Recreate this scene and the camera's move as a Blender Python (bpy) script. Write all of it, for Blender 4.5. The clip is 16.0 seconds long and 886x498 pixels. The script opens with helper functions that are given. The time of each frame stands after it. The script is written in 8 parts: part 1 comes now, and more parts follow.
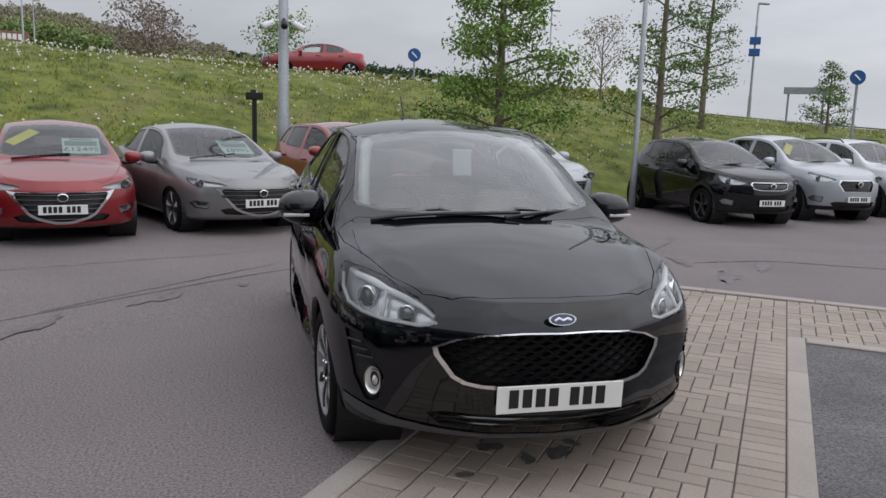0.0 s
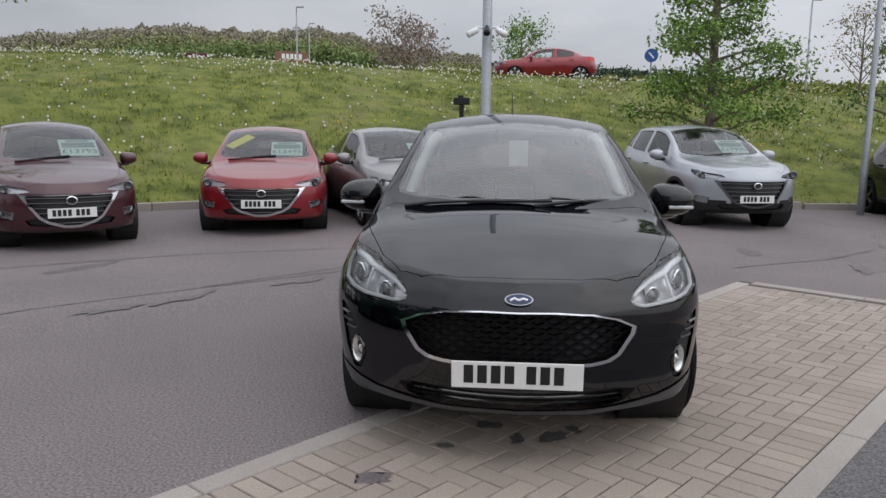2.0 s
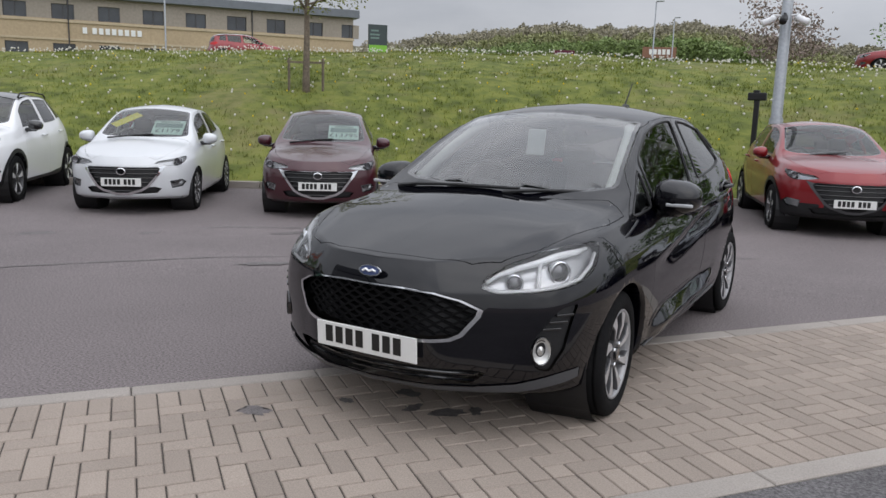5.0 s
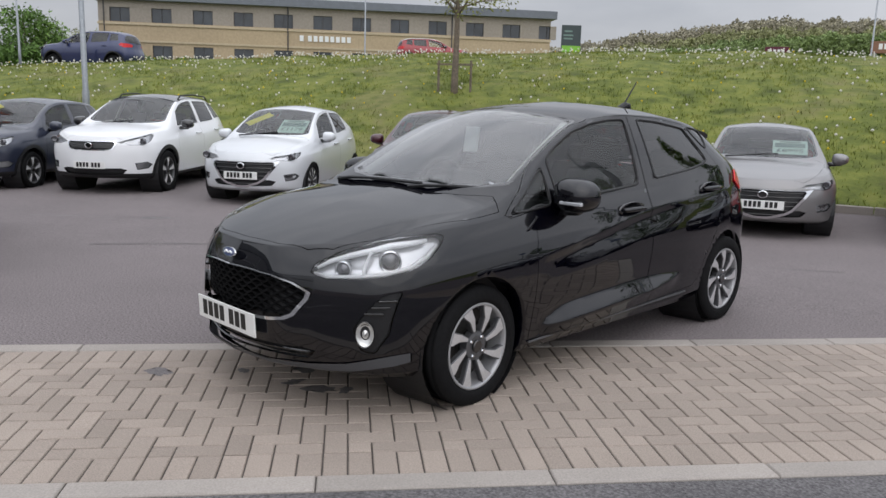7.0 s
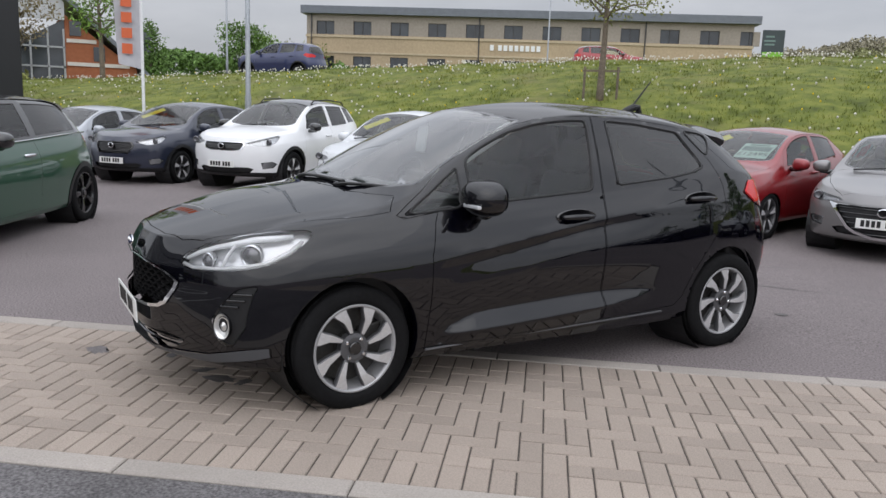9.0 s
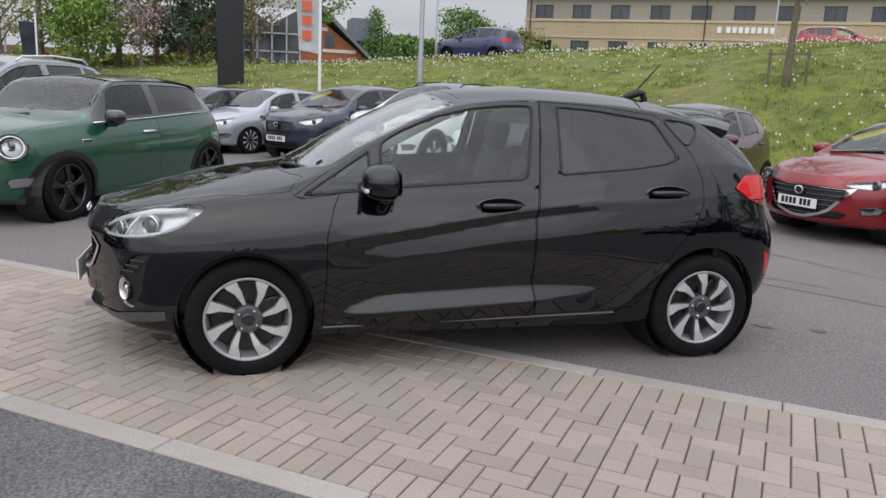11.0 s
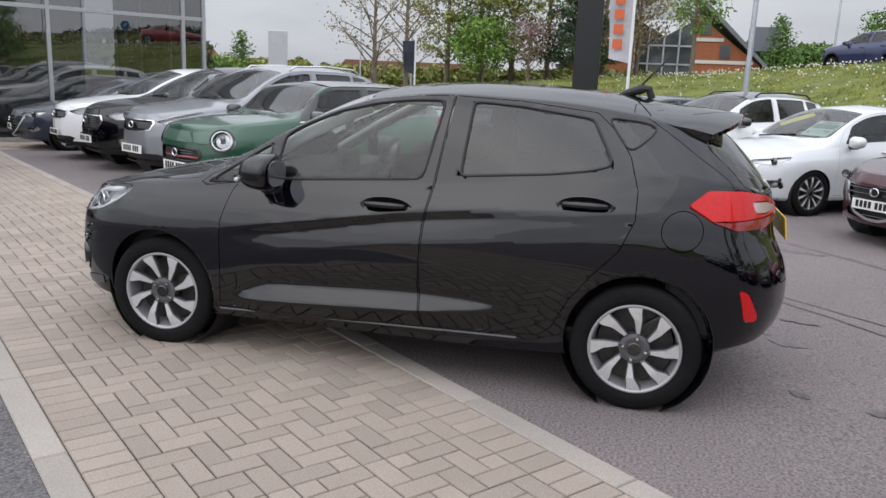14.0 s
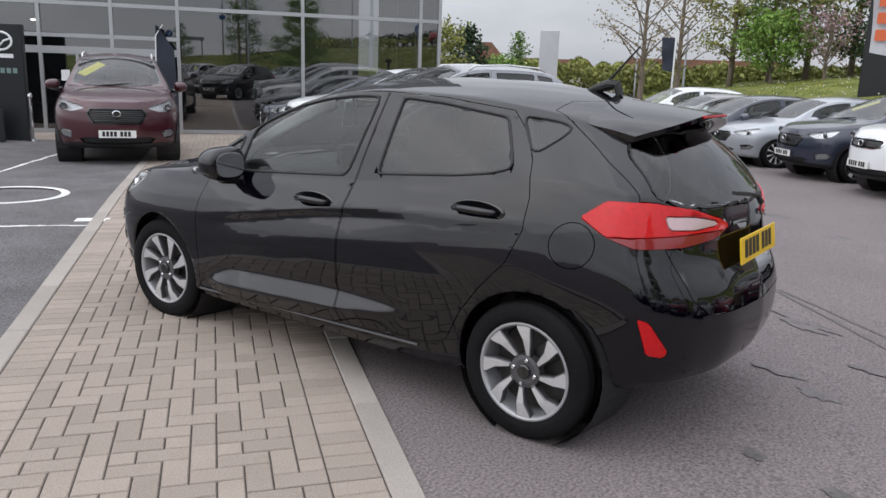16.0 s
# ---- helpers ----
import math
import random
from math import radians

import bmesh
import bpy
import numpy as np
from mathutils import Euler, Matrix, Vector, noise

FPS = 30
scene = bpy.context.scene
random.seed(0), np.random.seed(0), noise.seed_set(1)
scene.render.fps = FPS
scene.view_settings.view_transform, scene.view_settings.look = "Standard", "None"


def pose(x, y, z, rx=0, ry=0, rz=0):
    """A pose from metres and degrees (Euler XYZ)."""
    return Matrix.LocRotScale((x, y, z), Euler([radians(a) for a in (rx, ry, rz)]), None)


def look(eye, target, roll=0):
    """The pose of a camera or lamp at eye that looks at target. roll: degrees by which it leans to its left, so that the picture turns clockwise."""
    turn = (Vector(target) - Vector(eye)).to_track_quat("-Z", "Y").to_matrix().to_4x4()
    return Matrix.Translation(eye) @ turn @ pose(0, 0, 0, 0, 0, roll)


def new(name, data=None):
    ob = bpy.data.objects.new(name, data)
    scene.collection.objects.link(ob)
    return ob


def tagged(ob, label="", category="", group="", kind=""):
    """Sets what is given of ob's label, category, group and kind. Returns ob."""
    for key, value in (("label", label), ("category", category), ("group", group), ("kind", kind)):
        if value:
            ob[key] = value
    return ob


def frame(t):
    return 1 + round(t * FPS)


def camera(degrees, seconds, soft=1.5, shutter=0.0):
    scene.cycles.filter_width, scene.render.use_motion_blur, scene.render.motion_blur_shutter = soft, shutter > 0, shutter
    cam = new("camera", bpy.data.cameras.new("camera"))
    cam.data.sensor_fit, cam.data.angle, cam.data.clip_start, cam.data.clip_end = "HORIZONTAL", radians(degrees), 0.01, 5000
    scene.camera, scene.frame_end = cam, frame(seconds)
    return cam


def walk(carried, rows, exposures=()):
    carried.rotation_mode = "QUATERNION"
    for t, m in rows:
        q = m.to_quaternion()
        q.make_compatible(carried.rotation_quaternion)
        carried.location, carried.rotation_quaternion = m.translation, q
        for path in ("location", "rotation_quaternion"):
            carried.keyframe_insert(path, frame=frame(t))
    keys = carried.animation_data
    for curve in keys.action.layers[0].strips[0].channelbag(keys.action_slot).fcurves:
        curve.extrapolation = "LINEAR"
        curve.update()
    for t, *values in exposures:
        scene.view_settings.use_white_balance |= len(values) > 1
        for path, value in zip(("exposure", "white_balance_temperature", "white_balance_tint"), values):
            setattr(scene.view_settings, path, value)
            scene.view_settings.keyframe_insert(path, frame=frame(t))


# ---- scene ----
cam = camera(59.0, 16.0)
PATH = [
    (0, (-1.172, -4.803, 1.457), (-0.685, -2.889, 1.138), 1.8),
    (0.5, (-0.969, -4.891, 1.432), (-0.608, -2.949, 1.115), 1.3),
    (1, (-0.689, -5.04, 1.429), (-0.486, -3.076, 1.11), 0.9),
    (1.5, (-0.38, -5.077, 1.402), (-0.349, -3.102, 1.085), 0.6),
    (2, (-0.083, -5.099, 1.407), (-0.225, -3.13, 1.089), 0.6),
    (2.5, (0.28, -5.162, 1.424), (-0.049, -3.216, 1.102), 0.6),
    (3, (0.598, -5.102, 1.389), (0.106, -3.19, 1.067), 0.8),
    (3.5, (0.928, -5.04, 1.4), (0.304, -3.168, 1.072), 1.1),
    (4, (1.291, -5.0, 1.404), (0.537, -3.178, 1.07), 1.3),
    (4.5, (1.585, -4.853, 1.386), (0.698, -3.094, 1.042), 1.6),
    (5, (1.91, -4.715, 1.393), (0.907, -3.02, 1.048), 1.7),
    (5.2, (2.047, -4.667, 1.395), (1.004, -2.997, 1.046), 1.8),
    (7.3, (3.39, -3.697, 1.433), (1.94, -2.368, 1.071), 1.7),
    (7.5, (3.453, -3.555, 1.445), (1.975, -2.259, 1.078), 1.8),
    (8, (3.681, -3.287, 1.434), (2.128, -2.082, 1.065), 2.1),
    (8.5, (3.894, -2.999, 1.435), (2.263, -1.903, 1.064), 2.3),
    (8.7, (3.963, -2.86, 1.405), (2.301, -1.807, 1.044), 2.1),
    (10.8, (4.535, -1.468, 1.448), (2.66, -0.903, 1.045), 3.2),
    (11, (4.616, -1.235, 1.463), (2.718, -0.754, 1.054), 2.6),
    (11.5, (4.633, -0.82, 1.451), (2.703, -0.497, 1.038), 2.6),
    (12, (4.615, -0.424, 1.472), (2.665, -0.263, 1.057), 2.7),
    (12.5, (4.603, -0.029, 1.478), (2.647, -0.024, 1.061), 2.8),
    (13, (4.532, 0.339, 1.446), (2.581, 0.189, 1.031), 2.9),
    (13.5, (4.458, 0.845, 1.439), (2.532, 0.494, 1.029), 2.5),
    (14, (4.371, 1.266, 1.465), (2.481, 0.761, 1.047), 2.4),
    (14.5, (4.176, 1.651, 1.48), (2.34, 0.984, 1.049), 2.3),
    (15, (4.007, 2.061, 1.481), (2.239, 1.233, 1.045), 2.2),
    (15.5, (3.79, 2.435, 1.483), (2.113, 1.44, 1.041), 2.2),
    (16, (3.503, 2.765, 1.51), (1.927, 1.617, 1.064), 2.0),
]
walk(cam, [(t, look(eye, target, roll)) for t, eye, target, roll in PATH],
     [(0, -0.34), (1.5, -0.28), (5, -0.20), (8, -0.06), (11, 0.04), (13.5, 0.12), (16, 0.10)])


# ---- world and light: an overcast spring day ----
world = bpy.data.worlds.new("overcast_sky")
scene.world = world
world.use_nodes = True
wt = world.node_tree
wt.nodes.clear()
w_out = wt.nodes.new("ShaderNodeOutputWorld")
w_bg = wt.nodes.new("ShaderNodeBackground")
w_sky = wt.nodes.new("ShaderNodeTexSky")
w_sky.sky_type = "NISHITA"
w_sky.sun_disc = False
w_sky.sun_elevation, w_sky.sun_rotation = radians(48), radians(116)
w_sky.air_density, w_sky.dust_density = 1.0, 4.0
w_gain = wt.nodes.new("ShaderNodeVectorMath")
w_gain.operation = "SCALE"
w_gain.inputs["Scale"].default_value = 0.09
w_tc = wt.nodes.new("ShaderNodeTexCoord")
w_map = wt.nodes.new("ShaderNodeMapping")
w_map.inputs["Scale"].default_value = (1.0, 1.0, 3.2)
w_n = wt.nodes.new("ShaderNodeTexNoise")
w_n.inputs["Scale"].default_value, w_n.inputs["Detail"].default_value, w_n.inputs["Roughness"].default_value = 2.6, 6.0, 0.55
w_r = wt.nodes.new("ShaderNodeValToRGB")
w_r.color_ramp.elements[0].position, w_r.color_ramp.elements[0].color = 0.32, (0.565, 0.59, 0.65, 1)
w_r.color_ramp.elements[1].position, w_r.color_ramp.elements[1].color = 0.70, (0.80, 0.815, 0.87, 1)
w_mix = wt.nodes.new("ShaderNodeMixRGB")
w_mix.inputs[0].default_value = 0.90
wt.links.new(w_tc.outputs["Generated"], w_map.inputs["Vector"])
wt.links.new(w_map.outputs["Vector"], w_n.inputs["Vector"])
wt.links.new(w_n.outputs["Fac"], w_r.inputs["Fac"])
wt.links.new(w_sky.outputs["Color"], w_gain.inputs[0])
wt.links.new(w_gain.outputs[0], w_mix.inputs[1])
w_sep = wt.nodes.new("ShaderNodeSeparateXYZ")
w_zen = wt.nodes.new("ShaderNodeMapRange")
w_zen.inputs["From Min"].default_value, w_zen.inputs["From Max"].default_value = 0.0, 1.0
w_zen.inputs["To Min"].default_value, w_zen.inputs["To Max"].default_value = 0.60, 1.28
w_brt = wt.nodes.new("ShaderNodeVectorMath")
w_brt.operation = "SCALE"
wt.links.new(w_tc.outputs["Generated"], w_sep.inputs[0])
wt.links.new(w_sep.outputs["Z"], w_zen.inputs["Value"])
wt.links.new(w_r.outputs["Color"], w_brt.inputs[0])
# the cloud is brighter round the hidden sun
w_dot = wt.nodes.new("ShaderNodeVectorMath")
w_dot.operation = "DOT_PRODUCT"
w_dot.inputs[1].default_value = (0.60, -0.29, 0.74)
w_glow = wt.nodes.new("ShaderNodeMapRange")
w_glow.inputs["From Min"].default_value, w_glow.inputs["From Max"].default_value = -0.6, 1.0
w_glow.inputs["To Min"].default_value, w_glow.inputs["To Max"].default_value = 0.98, 2.15
w_both = wt.nodes.new("ShaderNodeMath")
w_both.operation = "MULTIPLY"
wt.links.new(w_tc.outputs["Generated"], w_dot.inputs[0])
wt.links.new(w_dot.outputs["Value"], w_glow.inputs["Value"])
wt.links.new(w_zen.outputs[0], w_both.inputs[0])
wt.links.new(w_glow.outputs[0], w_both.inputs[1])
wt.links.new(w_both.outputs[0], w_brt.inputs["Scale"])
wt.links.new(w_brt.outputs[0], w_mix.inputs[2])
wt.links.new(w_mix.outputs["Color"], w_bg.inputs["Color"])
w_bg.inputs["Strength"].default_value = 1.22
wt.links.new(w_bg.outputs["Background"], w_out.inputs["Surface"])

sun = new("sun", bpy.data.lights.new("sun", "SUN"))
sun.data.energy, sun.data.angle, sun.data.color = 0.45, radians(80), (1.0, 0.97, 0.92)
sun.matrix_world = look((0, 0, 0), (-0.60, 0.29, -0.74))


# ---- materials ----
def mat(name, color, rough=0.6, metal=0.0, grain=None, amount=0.15, spots=None, spot_amount=0.15, bump=0.0, bump_scale=None,
        coat=0.0, spec=0.5, random_amount=0.0, island=0.0, trans=0.0, ior=1.45, emit=0.0, alpha=1.0, coat_rough=0.03, coat_ior=1.5):
    """A Principled material; grain and spots are the sizes in metres of the fine and the coarse variation."""
    m = bpy.data.materials.new(name)
    m.use_nodes = True
    nt = m.node_tree
    p = nt.nodes["Principled BSDF"]
    p.inputs["Roughness"].default_value = rough
    p.inputs["Metallic"].default_value = metal
    p.inputs["Specular IOR Level"].default_value = spec
    p.inputs["Coat Weight"].default_value = coat
    p.inputs["Coat Roughness"].default_value = coat_rough
    p.inputs["Coat IOR"].default_value = 1.5 if not coat else coat_ior
    p.inputs["Transmission Weight"].default_value = trans
    p.inputs["IOR"].default_value = ior
    p.inputs["Alpha"].default_value = alpha
    if emit:
        p.inputs["Emission Color"].default_value = (*color, 1)
        p.inputs["Emission Strength"].default_value = emit
    base = nt.nodes.new("ShaderNodeRGB")
    base.outputs[0].default_value = (*color, 1)
    out = base.outputs[0]
    tc = nt.nodes.new("ShaderNodeTexCoord")

    def vary(out, fac_socket, amt):
        mr = nt.nodes.new("ShaderNodeMapRange")
        mr.inputs["From Min"].default_value, mr.inputs["From Max"].default_value = 0.25, 0.75
        mr.inputs["To Min"].default_value, mr.inputs["To Max"].default_value = 1 - amt, 1 + amt
        nt.links.new(fac_socket, mr.inputs["Value"])
        mul = nt.nodes.new("ShaderNodeVectorMath")
        mul.operation = "SCALE"
        nt.links.new(out, mul.inputs[0])
        nt.links.new(mr.outputs[0], mul.inputs["Scale"])
        return mul.outputs[0]

    def tex(size, detail=4.0):
        n = nt.nodes.new("ShaderNodeTexNoise")
        n.inputs["Scale"].default_value, n.inputs["Detail"].default_value = 1.0 / size, detail
        nt.links.new(tc.outputs["Object"], n.inputs["Vector"])
        return n

    if grain:
        out = vary(out, tex(grain).outputs["Fac"], amount)
    if spots:
        out = vary(out, tex(spots).outputs["Fac"], spot_amount)
    if random_amount:
        oi = nt.nodes.new("ShaderNodeObjectInfo")
        mr = nt.nodes.new("ShaderNodeMapRange")
        mr.inputs["To Min"].default_value, mr.inputs["To Max"].default_value = 0.25, 0.75
        nt.links.new(oi.outputs["Random"], mr.inputs["Value"])
        out = vary(out, mr.outputs[0], random_amount)
    if island:
        ge = nt.nodes.new("ShaderNodeNewGeometry")
        mr = nt.nodes.new("ShaderNodeMapRange")
        mr.inputs["To Min"].default_value, mr.inputs["To Max"].default_value = 0.25, 0.75
        nt.links.new(ge.outputs["Random Per Island"], mr.inputs["Value"])
        out = vary(out, mr.outputs[0], island)
    nt.links.new(out, p.inputs["Base Color"])
    if bump:
        b = nt.nodes.new("ShaderNodeBump")
        b.inputs["Strength"].default_value, b.inputs["Distance"].default_value = bump, 0.01
        nt.links.new(tex(bump_scale or grain or 0.05).outputs["Fac"], b.inputs["Height"])
        nt.links.new(b.outputs["Normal"], p.inputs["Normal"])
    return m


def paint(name, color, metal=0.0, rough=0.35):
    return mat(name, color, rough, metal, coat=1.0, spec=0.5 if metal else 0.05, grain=0.004, amount=0.03, spots=0.9, spot_amount=0.03, coat_rough=0.02)


def glass(name, color, rough=0.0, gain=2.2):
    """Clear or tinted thin glass: see-through with a mirror-like coat."""
    m = bpy.data.materials.new(name)
    m.use_nodes = True
    nt = m.node_tree
    nt.nodes.clear()
    o = nt.nodes.new("ShaderNodeOutputMaterial")
    mix = nt.nodes.new("ShaderNodeMixShader")
    tr = nt.nodes.new("ShaderNodeBsdfTransparent")
    tr.inputs["Color"].default_value = (*color, 1)
    gl = nt.nodes.new("ShaderNodeBsdfGlossy")
    gl.inputs["Roughness"].default_value = rough
    fr = nt.nodes.new("ShaderNodeFresnel")
    fr.inputs["IOR"].default_value = 1.62
    mr = nt.nodes.new("ShaderNodeMath")
    mr.operation = "MULTIPLY"
    mr.inputs[1].default_value = gain
    mr.use_clamp = True
    nt.links.new(fr.outputs[0], mr.inputs[0])
    nt.links.new(mr.outputs[0], mix.inputs[0])
    nt.links.new(tr.outputs[0], mix.inputs[1])
    nt.links.new(gl.outputs[0], mix.inputs[2])
    nt.links.new(mix.outputs[0], o.inputs["Surface"])
    return m


M_BLACK = mat("black_paint", (0.0010, 0.0010, 0.0026), 0.025, 0.0, spec=0.5, ior=1.56, spots=0.9, spot_amount=0.1)
M_RED = paint("red_metallic_paint", (0.21, 0.005, 0.009), 0.3)
M_MAROON = paint("maroon_metallic_paint", (0.048, 0.006, 0.012), 0.25)
M_WHITE = paint("white_paint", (0.74, 0.75, 0.76))
M_PEARL = paint("pearl_white_paint", (0.62, 0.64, 0.66), 0.1)
M_SILVER = paint("silver_paint", (0.48, 0.49, 0.51), 0.55)
M_GREY = paint("grey_metallic_paint", (0.20, 0.195, 0.195), 0.5)
M_STEEL = paint("light_silver_paint", (0.36, 0.38, 0.41), 0.4)
M_GREEN = paint("dark_green_paint", (0.006, 0.060, 0.030), 0.15)
M_SILVERGREY = paint("grey_silver_paint", (0.22, 0.23, 0.25), 0.4)
M_BLUE = paint("dark_blue_paint", (0.010, 0.018, 0.075), 0.2)
M_NAVY = paint("dark_navy_paint", (0.02, 0.025, 0.045), 0.2)
M_PLASTIC = mat("black_plastic", (0.012, 0.012, 0.013), 0.5, grain=0.01, amount=0.2, bump=0.1, bump_scale=0.004)
M_PIANO = mat("gloss_black_trim", (0.005, 0.005, 0.006), 0.15, coat=1.0)
M_RUBBER = mat("tyre_rubber", (0.0085, 0.0085, 0.009), 0.8, spec=0.12, grain=0.02, amount=0.25, spots=0.2, spot_amount=0.2, bump=0.2, bump_scale=0.006)
M_CHROME = mat("chrome", (0.75, 0.76, 0.78), 0.08, 1.0)
M_ALLOY = mat("machined_alloy", (0.70, 0.70, 0.71), 0.38, 0.35, grain=0.01, amount=0.06)
M_ALLOYGREY = mat("satin_machined_alloy", (0.54, 0.535, 0.54), 0.36, 0.5, grain=0.01, amount=0.08)
M_GUN = mat("grey_painted_alloy", (0.10, 0.10, 0.105), 0.4, 0.5)
M_GLOSSWHEEL = mat("black_alloy", (0.012, 0.012, 0.013), 0.25, 0.3, coat=0.5)
M_REFL = mat("lamp_reflector", (0.60, 0.61, 0.63), 0.25, 0.5)
M_DRL = mat("clear_lamp_strip", (0.88, 0.89, 0.9), 0.3, 0.0, coat=1.0)
M_LENS = glass("clear_lamp_lens", (0.97, 0.975, 0.98), 0.0, 1.0)
M_GLASS = glass("car_glass", (0.88, 0.94, 0.92), 0.0, 1.0)
M_CLEAR = glass("parked_car_windscreen", (0.80, 0.84, 0.82), 0.0, 1.35)
M_SCREEN = glass("windscreen_glass", (0.72, 0.77, 0.75), 0.0, 2.3)
M_TINT = glass("privacy_glass", (0.13, 0.13, 0.14), 0.0, 1.25)
M_TAIL = mat("red_lamp_lens", (0.50, 0.008, 0.010), 0.25, spec=0.1, coat=0.7, grain=0.02, amount=0.12)
M_PLATE_W = mat("white_plate", (0.72, 0.72, 0.70), 0.35, grain=0.05, amount=0.03)
M_PLATE_Y = mat("yellow_plate", (0.75, 0.48, 0.02), 0.35, grain=0.05, amount=0.03)
M_INK = mat("black_ink", (0.012, 0.012, 0.012), 0.5)
M_LAMPBACK = mat("lamp_housing", (0.60, 0.605, 0.62), 0.25, 0.5)
M_FOGDISH = mat("fog_lamp_dish", (0.70, 0.70, 0.68), 0.18, 0.7)
M_SEAT = mat("dark_cloth", (0.025, 0.025, 0.027), 0.9, grain=0.01, amount=0.3, bump=0.2, bump_scale=0.006)
M_TRIMGREY = mat("grey_headlining", (0.35, 0.34, 0.33), 0.9, grain=0.02, amount=0.1)
M_PAPER = mat("paper_sheet", (0.72, 0.74, 0.75), 0.6, grain=0.05, amount=0.04)
M_YELLOW = mat("yellow_sticker", (0.75, 0.68, 0.03), 0.5, grain=0.05, amount=0.05)
M_MINT = mat("pale_green_sheet", (0.50, 0.66, 0.60), 0.6, grain=0.05, amount=0.04)


# ---- mesh helpers ----
def mesh_of(name, bm, material, smooth=True):
    me = bpy.data.meshes.new(name)
    bm.normal_update()
    bm.to_mesh(me)
    bm.free()
    if material:
        for k in (material if isinstance(material, (list, tuple)) else [material]):
            me.materials.append(k)
    if smooth:
        me.polygons.foreach_set("use_smooth", [True] * len(me.polygons))
    return me


def part(name, bm, material, parent, label="", m=None, smooth=False):
    ob = new(name, mesh_of(name, bm, material, smooth))
    ob.parent = parent
    if m is not None:
        ob.matrix_local = m
    if label:
        ob["label"] = label
    return ob


def share(name, me, parent, m=None):
    ob = new(name, me)
    ob.parent = parent
    if m is not None:
        ob.matrix_local = m
    return ob


def empty(name, m, label, category, group="", kind=""):
    ob = new(name)
    ob.matrix_world = m
    return tagged(ob, label, category, group, kind)


def box(bm, size, at=(0, 0, 0), rot=None, bevel=0.0):
    r = bmesh.ops.create_cube(bm, size=1.0)
    vs = r["verts"]
    bmesh.ops.scale(bm, vec=size, verts=vs)
    if bevel:
        es = list({e for v in vs for e in v.link_edges})
        r2 = bmesh.ops.bevel(bm, geom=es, offset=bevel, segments=2, affect="EDGES", profile=0.5)
        vs = list({v for f in r2["faces"] for v in f.verts} | {v for v in vs if v.is_valid})
    if rot is not None:
        bmesh.ops.transform(bm, matrix=rot, verts=vs)
    bmesh.ops.translate(bm, vec=at, verts=vs)
    return vs


def tube(bm, pts, radii, sides=8, cap=True):
    """A tapered tube through the points."""
    rings = []
    pts = [Vector(p) for p in pts]
    for i, p in enumerate(pts):
        d = (pts[min(i + 1, len(pts) - 1)] - pts[max(i - 1, 0)]).normalized()
        a = d.orthogonal().normalized() if i == 0 else (a - d * a.dot(d)).normalized()
        b = d.cross(a)
        r = radii[i] if isinstance(radii, (list, tuple)) else radii
        rings.append([bm.verts.new(p + a * r * math.cos(2 * math.pi * k / sides) + b * r * math.sin(2 * math.pi * k / sides)) for k in range(sides)])
    for r0, r1 in zip(rings, rings[1:]):
        for k in range(sides):
            bm.faces.new((r0[k], r0[(k + 1) % sides], r1[(k + 1) % sides], r1[k]))
    if cap:
        bm.faces.new(rings[0][::-1])
        bm.faces.new(rings[-1])


def lathe(bm, profile, n=32, axis="x"):
    """Turns (radius, along) points round the x axis."""
    rings = []
    for r, h in profile:
        ring = []
        for k in range(n):
            a = 2 * math.pi * k / n
            ring.append(bm.verts.new((h, r * math.cos(a), r * math.sin(a)) if axis == "x" else (r * math.cos(a), r * math.sin(a), h)))
        rings.append(ring)
    for r0, r1 in zip(rings, rings[1:]):
        for k in range(n):
            bm.faces.new((r0[k], r0[(k + 1) % n], r1[(k + 1) % n], r1[k]))
    return rings


def curve_at(keys, x):
    """Smooth monotone interpolation through (x, y) keys; x may be an array."""
    xs = np.array([k[0] for k in keys], float)
    ys = np.array([k[1] for k in keys], float)
    h = np.diff(xs)
    d = np.diff(ys) / h
    m = np.zeros(len(xs))
    for i in range(1, len(xs) - 1):
        m[i] = 0.0 if d[i - 1] * d[i] <= 0 else 2 * d[i - 1] * d[i] / (d[i - 1] + d[i])
    m[0], m[-1] = d[0], d[-1]
    x = np.clip(np.asarray(x, float), xs[0], xs[-1])
    i = np.clip(np.searchsorted(xs, x) - 1, 0, len(h) - 1)
    t = (x - xs[i]) / h[i]
    return ((2 * t**3 - 3 * t**2 + 1) * ys[i] + (t**3 - 2 * t**2 + t) * h[i] * m[i] + (-2 * t**3 + 3 * t**2) * ys[i + 1] + (t**3 - t**2) * h[i] * m[i + 1])


def inside(poly, u, v):
    c = False
    n = len(poly)
    for i in range(n):
        (x0, y0), (x1, y1) = poly[i], poly[i - 1]
        if (y0 > v) != (y1 > v) and u < (x1 - x0) * (v - y0) / (y1 - y0) + x0:
            c = not c
    return c


